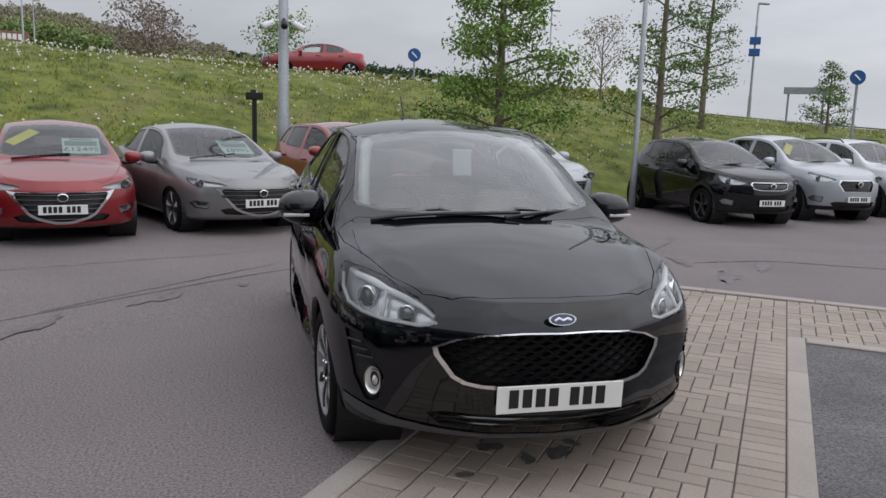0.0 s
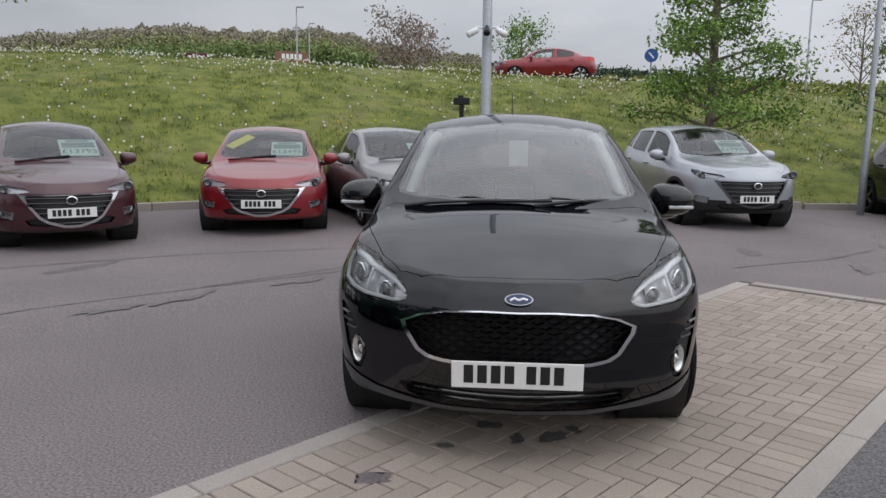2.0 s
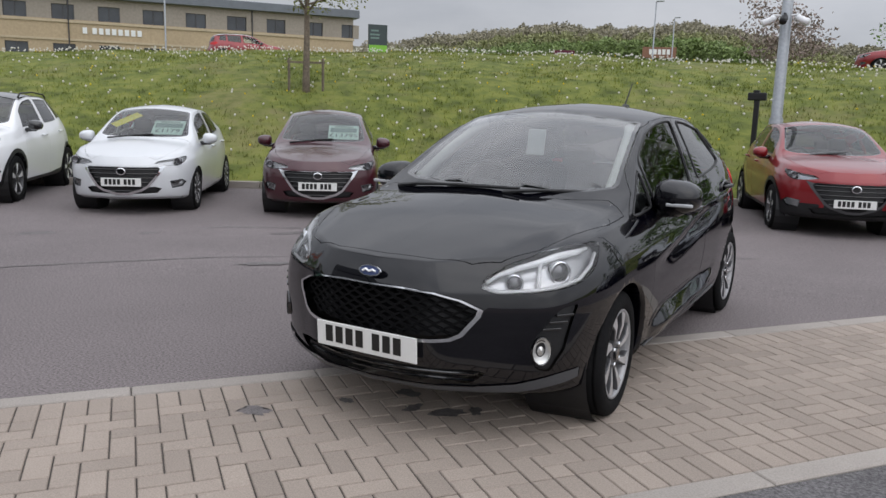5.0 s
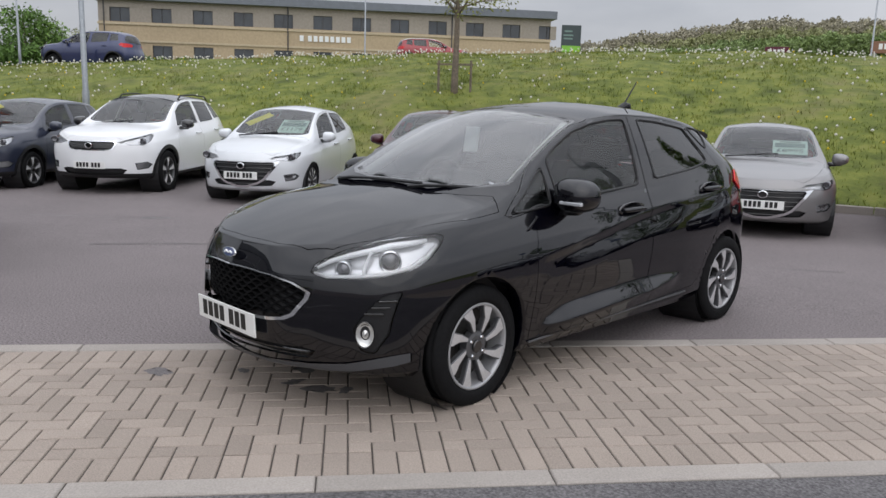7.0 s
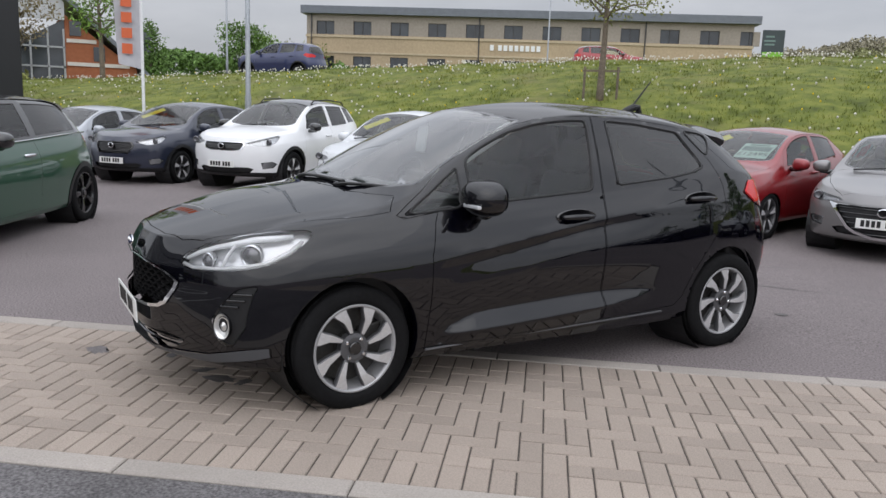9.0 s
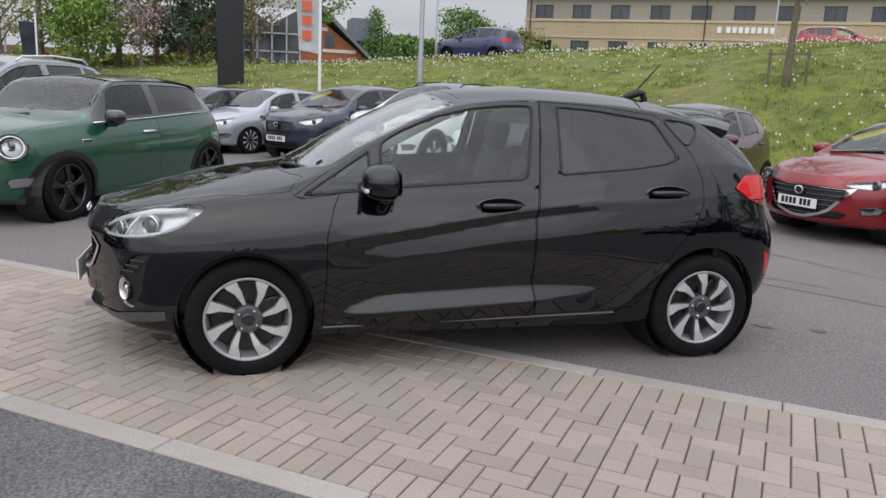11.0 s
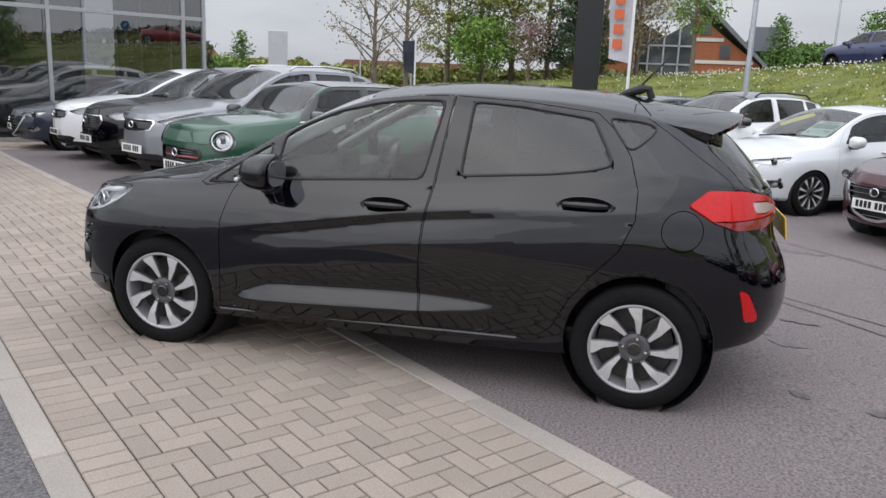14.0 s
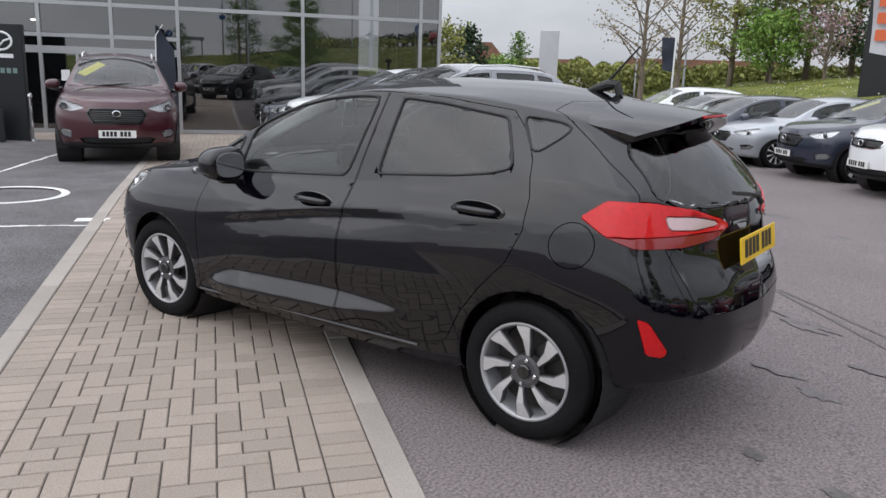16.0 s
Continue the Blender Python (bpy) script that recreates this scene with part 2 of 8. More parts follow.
def rounded(poly, r, n=3):
    """The polygon with its corners cut to short arcs of about radius r."""
    out = []
    for i in range(len(poly)):
        p0, p, p1 = Vector(poly[i - 1]), Vector(poly[i]), Vector(poly[(i + 1) % len(poly)])
        a, b = (p0 - p), (p1 - p)
        ra, rb = min(r, a.length * 0.45), min(r, b.length * 0.45)
        s, e = p + a.normalized() * ra, p + b.normalized() * rb
        for k in range(n + 1):
            t = k / n
            q = s * (1 - t) ** 2 + p * 2 * t * (1 - t) + e * t**2
            out.append((q.x, q.y))
    return out

# ---- the yard: a paved strip in asphalt (s runs along the strip, n across it) ----
STRIP = radians(52.5)
SD, SN = Vector((math.cos(STRIP), math.sin(STRIP), 0)), Vector((math.sin(STRIP), -math.cos(STRIP), 0))


def fall(s):
    """The yard falls gently towards the showroom."""
    q = max(0.0, -4.5 - s)
    return -0.018 * q * min(1.0, q / 2.0)


def strip(s, n, z=0.0):
    p = SD * s + SN * n
    return Vector((p.x, p.y, z + fall(s)))


FOOT = [(-60, -24), (-40, -14.0), (-30, -8.6), (-21, -3.0), (-14.5, 1.9), (-7.6, 6.9), (-4.4, 9.0), (0.5, 10.5), (6.0, 11.2), (12, 12.0), (24, 13.5), (60, 16)]
CREST = [(0, 1.2), (30, 1.4), (40, 1.6), (50, 2.0), (68, 2.85), (90, 3.25), (103, 3.45), (116, 3.6), (135, 3.45), (158, 3.0), (175, 2.45), (190, 1.95), (200, 1.75), (215, 1.5), (240, 1.3)]


def bank_distance(x, y):
    """Metres beyond the foot of the grass bank; negative on the yard's side."""
    best = 1e9
    for (x0, y0), (x1, y1) in zip(FOOT, FOOT[1:]):
        dx, dy = x1 - x0, y1 - y0
        t = ((x - x0) * dx + (y - y0) * dy) / (dx * dx + dy * dy)
        t = np.clip(t, 0, 1)
        d = np.hypot(x - x0 - t * dx, y - y0 - t * dy)
        side = dx * (y - y0) - dy * (x - x0)
        d = np.where(side > 0, d, -d)
        best = np.where(np.abs(d) < np.abs(best), d, best)
    return best


def dip(x, y):
    """The yard also sinks a little towards its far corner."""
    ease = lambda q: np.clip(q, 0, 1) ** 2 * (3 - 2 * np.clip(q, 0, 1))
    row = -0.12 * ease((bank_distance(x, y) + 8.4) / 3.2)
    return row - 0.13 * ease((x - 3.2) / 3.5) * ease((y - 2.6) / 4.0) * ease((40 - x) / 15)


def ground_at(x, y):
    return (fall(x * SD.x + y * SD.y) if y < 3 else 0.0) + float(dip(x, y))


def bank_height(x, y):
    d = bank_distance(x, y)
    az = np.degrees(np.arctan2(y, x)) % 360
    az = np.where(az > 300, 0, az)
    h = curve_at(CREST, az)
    lift_ = curve_at([(-1, -0.06), (0, -0.01), (0.5, 0.04), (4, 0.40), (8, 0.73), (12, 0.92), (16, 1.0), (30, 1.04), (80, 1.10)], d)
    return h * lift_ + dip(x, y) * np.clip(1 - d / 5, 0, 1) + np.where(d > 1, 0.05 * np.sin(x * 0.9) * np.cos(y * 0.7), 0)


M_ASPHALT = mat("worn_asphalt", (0.161, 0.139, 0.139), 0.85, grain=0.013, amount=0.62, spots=1.6, spot_amount=0.13, bump=0.5, bump_scale=0.008)
M_PATCH = mat("newer_asphalt", (0.112, 0.106, 0.108), 0.85, grain=0.013, amount=0.7, spots=0.5, spot_amount=0.25, bump=0.6, bump_scale=0.008)
M_BLOCK = mat("buff_concrete_block", (0.300, 0.252, 0.214), 0.9, grain=0.006, amount=0.22, spots=0.9, spot_amount=0.12, bump=0.35, bump_scale=0.006, random_amount=0.11)
M_BLOCKS = mat("buff_concrete_blocks", (0.300, 0.252, 0.214), 0.9, grain=0.006, amount=0.22, spots=0.9, spot_amount=0.12, bump=0.35, bump_scale=0.006, island=0.11)
M_KERB = mat("concrete_edging", (0.320, 0.290, 0.262), 0.9, grain=0.008, amount=0.16, spots=0.5, spot_amount=0.12, bump=0.3, bump_scale=0.006, random_amount=0.06)
M_SAND = mat("dark_joint_sand", (0.075, 0.066, 0.058), 0.95, grain=0.01, amount=0.3)
M_STAIN = mat("damp_stain", (0.095, 0.087, 0.084), 0.6, grain=0.03, amount=0.4)
M_LINE = mat("white_road_paint", (0.66, 0.66, 0.64), 0.7, grain=0.02, amount=0.2, spots=0.3, spot_amount=0.2)
def grass_mat(name, gain, bump, island=0.0):
    """Grass in tufts of dark and fresh green with drier yellow-brown patches."""
    m = mat(name, (0.1, 0.14, 0.02), 0.85, bump=bump, bump_scale=0.05, spec=0.25)
    nt = m.node_tree
    p = nt.nodes["Principled BSDF"]
    tc = nt.nodes.new("ShaderNodeTexCoord")

    def noise_at(size, detail):
        n = nt.nodes.new("ShaderNodeTexNoise")
        n.inputs["Scale"].default_value, n.inputs["Detail"].default_value, n.inputs["Roughness"].default_value = 1.0 / size, detail, 0.62
        nt.links.new(tc.outputs["Object"], n.inputs["Vector"])
        return n

    def ramp(keys):
        r = nt.nodes.new("ShaderNodeValToRGB")
        e = r.color_ramp.elements
        while len(e) < len(keys):
            e.new(0.5)
        for k, (at, c) in enumerate(keys):
            e[k].position, e[k].color = at, (*[q * gain for q in c], 1)
        return r

    tuft = ramp([(0.30, (0.056, 0.073, 0.016)), (0.47, (0.112, 0.136, 0.027)), (0.60, (0.166, 0.183, 0.039)), (0.75, (0.188, 0.188, 0.064))])
    dry = ramp([(0.3, (0.125, 0.134, 0.040)), (0.55, (0.190, 0.180, 0.070)), (0.8, (0.180, 0.152, 0.082))])
    nt.links.new(noise_at(0.55, 6.0).outputs["Fac"], tuft.inputs["Fac"])
    nt.links.new(noise_at(0.30, 5.0).outputs["Fac"], dry.inputs["Fac"])
    mask = nt.nodes.new("ShaderNodeMapRange")
    mask.inputs["From Min"].default_value, mask.inputs["From Max"].default_value = 0.52, 0.68
    mask.inputs["To Min"].default_value, mask.inputs["To Max"].default_value = 0.0, 0.75
    nt.links.new(noise_at(2.4, 4.0).outputs["Fac"], mask.inputs["Value"])
    mix = nt.nodes.new("ShaderNodeMixRGB")
    nt.links.new(mask.outputs[0], mix.inputs[0])
    nt.links.new(tuft.outputs[0], mix.inputs[1])
    nt.links.new(dry.outputs[0], mix.inputs[2])
    out = mix.outputs[0]
    if island:
        ge = nt.nodes.new("ShaderNodeNewGeometry")
        mr = nt.nodes.new("ShaderNodeMapRange")
        mr.inputs["To Min"].default_value, mr.inputs["To Max"].default_value = 1 - island, 1 + island
        sc = nt.nodes.new("ShaderNodeVectorMath")
        sc.operation = "SCALE"
        nt.links.new(ge.outputs["Random Per Island"], mr.inputs["Value"])
        nt.links.new(out, sc.inputs[0])
        nt.links.new(mr.outputs[0], sc.inputs["Scale"])
        out = sc.outputs[0]
    nt.links.new(out, p.inputs["Base Color"])
    return m


M_GRASS = grass_mat("rough_grass", 0.95, 0.8)
M_BLADE = grass_mat("grass_blades", 1.25, 0.0, 0.3)
M_FLOWER = mat("dandelion_clock", (0.62, 0.60, 0.55), 0.9)
M_YFLOWER = mat("dandelion_yellow", (0.65, 0.48, 0.02), 0.9)

# asphalt sheet to the horizon
bm = bmesh.new()
cuts = [-900, -300, -100, -60, -40, -30, -24, -20, -17, -15, -13, -11, -9, -8, -7, -6.5, -5.5, -5, -4.5, -4, -3, -2, -1, 0, 1, 2, 3, 4, 5, 6, 7, 8, 9, 10, 11, 12, 13, 14, 16, 18, 20, 22, 25, 30, 40, 60, 300, 900]
NS = (-900, -200, -60, -20, -10, -8, -7, -6, -5, -4, -3, -2, -1, 0, 1, 2, 3, 4, 5, 6, 8, 10, 12, 15, 20, 30, 60, 900)
rows = []
for s in cuts:
    rows.append([])
    for n in NS:
        p = SD * s + SN * n
        rows[-1].append(bm.verts.new((p.x, p.y, fall(max(s, -24)) + float(dip(p.x, p.y)))))
for r0, r1 in zip(rows, rows[1:]):
    for k in range(len(NS) - 1):
        bm.faces.new((r0[k], r0[k + 1], r1[k + 1], r1[k]))
bmesh.ops.recalc_face_normals(bm, faces=bm.faces[:])
if bm.faces[0].normal.z < 0:
    bmesh.ops.reverse_faces(bm, faces=bm.faces[:])
tagged(new("ground", mesh_of("ground", bm, M_ASPHALT, False)), "dark grey worn asphalt yard with damp patches", "ground", kind="structure")

# grass bank and the fields beyond it
bm = bmesh.new()
azs = np.radians(np.linspace(5, 235, 231))
steps = [-0.6, 0, 0.4, 0.8, 1.4, 2, 2.8, 3.6, 4.5, 5.5, 6.5, 7.5, 8.5, 10, 11.5, 13, 15, 17, 20, 25, 32, 45, 70, 110, 180, 320, 700]
rows = []
for az in azs:
    c, s_ = math.cos(az), math.sin(az)
    rr = np.linspace(3, 160, 800)
    dd = bank_distance(rr * c, rr * s_)
    r0 = float(rr[np.argmax(dd > 0)]) if (dd > 0).any() else 150.0
    row = []
    for st in steps:
        r = r0 + st * (1.35 if st > 0 else 1)
        x, y = r * c, r * s_
        row.append(bm.verts.new((x, y, float(bank_height(x, y)) + (noise.noise(Vector((x * 0.6, y * 0.6, 0))) * 0.10 if st > 0.5 else 0))))
    rows.append(row)
for r0, r1 in zip(rows, rows[1:]):
    for k in range(len(steps) - 1):
        bm.faces.new((r0[k], r0[k + 1], r1[k + 1], r1[k]))
bmesh.ops.recalc_face_normals(bm, faces=bm.faces[:])
if bm.faces[len(bm.faces) // 2].normal.z < 0:
    bmesh.ops.reverse_faces(bm, faces=bm.faces[:])
tagged(new("grass_bank", mesh_of("grass_bank", bm, M_GRASS)), "rough green grass bank rising behind the yard", "grass bank", kind="structure")


def scatter(count, rng, d0, d1, az0=12, az1=215, thin=1.0):
    """Random places on the bank: x, y, z."""
    out = []
    while len(out) < count:
        az = np.radians(rng.uniform(az0, az1, count))
        r = rng.uniform(7, 60, count)
        x, y = r * np.cos(az), r * np.sin(az)
        d = bank_distance(x, y)
        ok = (d > d0) & (d < d1)
        out += list(zip(x[ok], y[ok], bank_height(x[ok], y[ok])))
    return np.array(out[:count])


def blades(name, pts, rng, h0, h1, w, material, label, per=3):
    """Leaning blades in small tufts, as one mesh."""
    n = len(pts) * per
    base = np.repeat(pts, per, axis=0) + np.c_[rng.normal(0, 0.05, (n, 2)), np.zeros(n)]
    a = rng.uniform(0, 2 * np.pi, n)
    h = rng.uniform(h0, h1, n)
    side = np.c_[np.cos(a), np.sin(a), np.zeros(n)] * (w * rng.uniform(0.6, 1.3, n))[:, None]
    lean = np.c_[rng.normal(0, 0.4, (n, 2)) * h[:, None], h]
    v = np.empty((n, 3, 3))
    v[:, 0], v[:, 1], v[:, 2] = base - side - [0, 0, 0.03], base + side - [0, 0, 0.03], base + lean
    me = bpy.data.meshes.new(name)
    me.from_pydata(v.reshape(-1, 3).tolist(), [], np.arange(n * 3).reshape(-1, 3).tolist())
    me.materials.append(material)
    return tagged(new(name, me), label, name.replace("_", " "), kind="stuff")


rng = np.random.default_rng(7)
blades("grass", scatter(60000, rng, 0.0, 17), rng, 0.02, 0.075, 0.013, M_BLADE, "uneven spring grass growing on the bank", 3)


def flower_heads(name, pts, rng, r, material, label):
    n = len(pts)
    o = np.array([[1, 0, 0], [-1, 0, 0], [0, 1, 0], [0, -1, 0], [0, 0, 1], [0, 0, -1]], float) * r
    c = pts + np.c_[rng.normal(0, 0.03, (n, 2)), rng.uniform(0.06, 0.18, n)]
    v = (c[:, None, :] + o[None]).reshape(-1, 3)
    f = np.array([[0, 2, 4], [2, 1, 4], [1, 3, 4], [3, 0, 4], [2, 0, 5], [1, 2, 5], [3, 1, 5], [0, 3, 5]])
    fs = (np.arange(n)[:, None, None] * 6 + f[None]).reshape(-1, 3)
    me = bpy.data.meshes.new(name)
    me.from_pydata(v.tolist(), [], fs.tolist())
    me.materials.append(material)
    return tagged(new(name, me), label, "wild flowers", kind="stuff")


flower_heads("dandelion_clocks", np.r_[scatter(1700, rng, 1.5, 17), scatter(900, rng, 9, 16, 80, 178)], rng, 0.034, M_FLOWER, "white dandelion seed heads dotted over the bank")
flower_heads("dandelion_flowers", scatter(380, rng, 0.5, 14), rng, 0.028, M_YFLOWER, "yellow dandelion flowers in the grass")

# road along the top of the bank
bm = bmesh.new()
pts = []
for (x0, y0), (x1, y1) in zip(FOOT, FOOT[1:]):
    for t in np.linspace(0, 1, 8)[:-1]:
        pts.append((x0 + (x1 - x0) * t, y0 + (y1 - y0) * t))
rows = []
for i in range(1, len(pts) - 1):
    tx, ty = pts[i + 1][0] - pts[i - 1][0], pts[i + 1][1] - pts[i - 1][1]
    l = math.hypot(tx, ty)
    nx, ny = -ty / l, tx / l
    row = []
    for d in (19.0, 25.5):
        x, y = pts[i][0] + nx * d, pts[i][1] + ny * d
        row.append(bm.verts.new((x, y, float(bank_height(x, y)) + 0.10)))
    rows.append(row)
for r0, r1 in zip(rows, rows[1:]):
    bm.faces.new((r0[0], r1[0], r1[1], r0[1]))
bmesh.ops.recalc_face_normals(bm, faces=bm.faces[:])
tagged(new("road", mesh_of("road", bm, M_PATCH, False)), "asphalt road along the top of the bank", "road", kind="structure")

# ---- motor cars: one smooth shell, cut along its panels ----
HATCH = dict(
    F=-2.03, R=1.845, W=0.868,
    outline=[(0, 0), (0.30, 0.007), (0.53, 0.030), (0.70, 0.052), (0.80, 0.068), (0.875, 0.089), (0.935, 0.118), (0.972, 0.157), (0.992, 0.215), (1.0, 0.31), (1.0, 0.5),
             (1.0, 0.66), (0.985, 0.76), (0.955, 0.83), (0.912, 0.885), (0.855, 0.930), (0.78, 0.952), (0.62, 0.976), (0.36, 0.994), (0, 1)],
    bottom=[(-2.1, 0.215), (-1.6, 0.20), (-0.9, 0.205), (0.7, 0.215), (1.6, 0.27), (1.95, 0.30)],
    belt=[(-2.03, 0.775), (-1.85, 0.79), (-1.45, 0.865), (-1.0, 0.90), (-0.6, 0.935), (0.26, 0.985), (0.85, 1.035), (1.3, 1.10), (1.6, 1.06), (1.86, 0.985)],
    side=[(0.0, 0.925, 0.06, -0.03), (0.06, 0.958, -0.03, 0.06), (0.14, 0.968, -0.06, 0.10), (0.34, 0.986, -0.07, 0.125), (0.55, 1.004, -0.07, 0.10), (0.70, 0.996, -0.06, 0.03),
          (0.80, 0.974, -0.055, 0.02), (0.91, 0.935, -0.03, 0.01), (1.0, 0.888, 0.0, 0.0)],
    centre=[(-2.03, 0.778), (-1.9, 0.815), (-1.7, 0.868), (-1.45, 0.925), (-1.2, 0.968), (-1.06, 0.99), (-0.95, 1.055), (-0.79, 1.158), (-0.55, 1.283), (-0.3, 1.393), (-0.15, 1.432),
            (0.05, 1.458), (0.35, 1.476), (0.7, 1.468), (1.1, 1.436), (1.35, 1.39), (1.5, 1.33), (1.62, 1.25), (1.75, 1.12), (1.86, 0.99)],
    railx=[(-2.03, 0.92), (-1.2, 0.90), (-0.9, 0.925), (-0.6, 0.84), (-0.1, 0.745), (0.4, 0.735), (1.0, 0.715), (1.4, 0.70), (1.7, 0.78), (1.86, 0.86)],
    railz=[(-2.03, 0.776), (-1.75, 0.825), (-1.45, 0.892), (-1.1, 0.935), (-0.9, 1.0), (-0.6, 1.172), (-0.3, 1.31), (-0.1, 1.368), (0.25, 1.405), (0.7, 1.395), (1.1, 1.355), (1.35, 1.30), (1.6, 1.18), (1.8, 1.03), (1.86, 0.987)],
    axles=(-1.2465, 1.2465), arch=0.328, scallop=True,
)
CREASE = [(-0.9, 0.685), (-0.62, 0.725), (-0.2, 0.794), (0.2, 0.858), (0.6, 0.895), (1.13, 0.923), (1.3, 0.930)]
LEDGE_TOP = [(-0.80, 0.322), (-0.72, 0.372), (-0.60, 0.412), (-0.2, 0.440), (0.2, 0.456), (0.45, 0.450), (0.66, 0.430), (0.8, 0.428)]
LEDGE_FOOT = [(-0.80, 0.318), (-0.6, 0.328), (-0.2, 0.349), (0.2, 0.374), (0.45, 0.398), (0.66, 0.428), (0.8, 0.427)]
DIAG_F, DIAG_R = Vector((0.49, 0.87, 0)), Vector((-0.5, 0.866, 0))
AX_X, AX_Y, AX_Z = Vector((1, 0, 0)), Vector((0, 1, 0)), Vector((0, 0, 1))


def shell(s, nu=84, nv=34):
    """Half of the body (x >= 0) as a grid, from the sill to the centre line."""
    bm = bmesh.new()
    o = s["outline"]
    par = np.array([0.0] + list(np.cumsum([math.hypot((b[0] - a[0]) * s["W"], (b[1] - a[1]) * (s["R"] - s["F"])) for a, b in zip(o, o[1:])])))
    ps = np.linspace(0, par[-1], nu)
    xn = curve_at(list(zip(par, [k[0] for k in o])), ps)
    yn = curve_at(list(zip(par, [k[1] for k in o])), ps)
    ctrl = []
    for x, q in zip(xn, yn):
        ym = s["F"] + q * (s["R"] - s["F"])
        z0, zb = float(curve_at(s["bottom"], ym)), float(curve_at(s["belt"], ym))
        row = []
        for t, wf, df, dr in s["side"]:
            row.append((x * s["W"] * wf, (s["F"] + df) * (1 - q) + (s["R"] + dr) * q, z0 + t * (zb - z0)))
            if t in (0.80, 1.0, 0.06):
                row.append(row[-1])
        bx = x * s["W"] * s["side"][-1][1]
        rx, rz, zc = bx * float(curve_at(s["railx"], ym)), float(curve_at(s["railz"], ym)), float(curve_at(s["centre"], ym))
        row.append((bx * 0.5 + rx * 0.5 + 0.012 * x, ym, zb * 0.5 + rz * 0.5))
        row += [(rx, ym, rz)] * 2
        for g in (0.80, 0.52, 0.25, 0.0):
            row.append((rx * g, ym, rz + (zc - rz) * (1 - g * g)))
        ctrl.append(row)
    c = np.array(ctrl)
    c = np.concatenate([c[:, :1]] * 2 + [c] + [c[:, -1:]] * 2, axis=1)
    n = c.shape[1] - 3
    grid = []
    for v in np.linspace(0, n - 1e-6, nv):
        i = int(v)
        t = v - i
        w = ((1 - t) ** 3 / 6, (3 * t**3 - 6 * t**2 + 4) / 6, (-3 * t**3 + 3 * t**2 + 3 * t + 1) / 6, t**3 / 6)
        grid.append(sum(w[k] * c[:, i + k] for k in range(4)))
    vs = [[bm.verts.new(p) for p in row] for row in grid]
    for a, b in zip(vs, vs[1:]):
        for k in range(nu - 1):
            bm.faces.new((a[k], a[k + 1], b[k + 1], b[k]))
    bmesh.ops.remove_doubles(bm, verts=bm.verts[:], dist=1e-4)
    bmesh.ops.dissolve_degenerate(bm, edges=bm.edges[:], dist=1e-5)
    bm.faces.layers.int.new("panel")
    if s.get("scallop") and nu > 100:
        # pressings: a ledge low on the doors, a crease under the handles, a fold on each side of the bonnet
        def cut(where, co, no):
            fs = [f for f in bm.faces if where(f.calc_center_median())]
            bmesh.ops.bisect_plane(bm, geom=fs + list({e for f in fs for e in f.edges}) + list({v for f in fs for v in f.verts}), dist=1e-5, plane_co=co, plane_no=no)

        door = lambda p: p.x > 0.6 and -0.95 < p.y < 1.3 and p.z < 1.05
        for k in [-0.20] + [-0.165 + 0.0125 * q for q in range(15)] + [0.04, 0.08, 0.12]:
            cut(door, (0.8, 0, 0.462 + k), (0, 0, 1))
        for k in range(17):
            cut(door, (0.8, 0, 0.66 + 0.0165 * k), (0, -0.12, 1))
        cut(lambda p: p.z > 0.70 and p.y < -0.9, (0.40, -1.98, 0.8), (0.95, -0.26, 0))
        cut(lambda p: p.z > 0.70 and p.y < -0.9, (0.43, -1.98, 0.8), (0.95, -0.26, 0))
        for v in bm.verts:
            x, y, z = v.co
            if x > 0.6 and -0.9 < y < 0.8 and z < 0.75:
                zt, zl = float(curve_at(LEDGE_TOP, y)), float(curve_at(LEDGE_FOOT, y))
                h = max(zt - zl, 0.004)
                if z > zt:
                    d = -0.007 * math.exp(-(z - zt) / 0.03)
                elif z > zl:
                    d = -0.007 + 0.62 * (zt - z)
                else:
                    d = (-0.007 + 0.62 * h) * max(0.0, 1 - (zl - z) / 0.10)
                v.co.x += d * min(1.0, h / 0.03)
            if x > 0.6 and -0.9 < y < 1.25 and 0.55 < z < 1.0:
                w = max(0.0, min(1.0, (y + 0.88) / 0.35, (1.25 - y) / 0.3))
                q = z - float(curve_at(CREASE, y))
                h = max(0.35, min(1.0, (0.9 - y) / 0.6))
                d = 0.009 * math.exp(-q / 0.03) if q > 0 else (0.009 + 0.024 * h * q / 0.045 if q > -0.045 else (0.009 - 0.024 * h) * max(0.0, 1 - (-q - 0.045) / 0.10))
                v.co.x += d * w
            if y < -0.95 and z > 0.74:
                q = x - (0.40 + (y + 1.98) * 0.274)
                t = min(1.0, max(0.0, q / 0.14))
                v.co.z -= 0.013 * t * t * (3 - 2 * t) * min(1.0, max(0.0, (-0.95 - y) / 0.3), max(0.0, (y + 2.03) / 0.12)) * max(0.0, 1 - max(0.0, x - 0.62) / 0.12)
    bm.normal_update()
    return bm


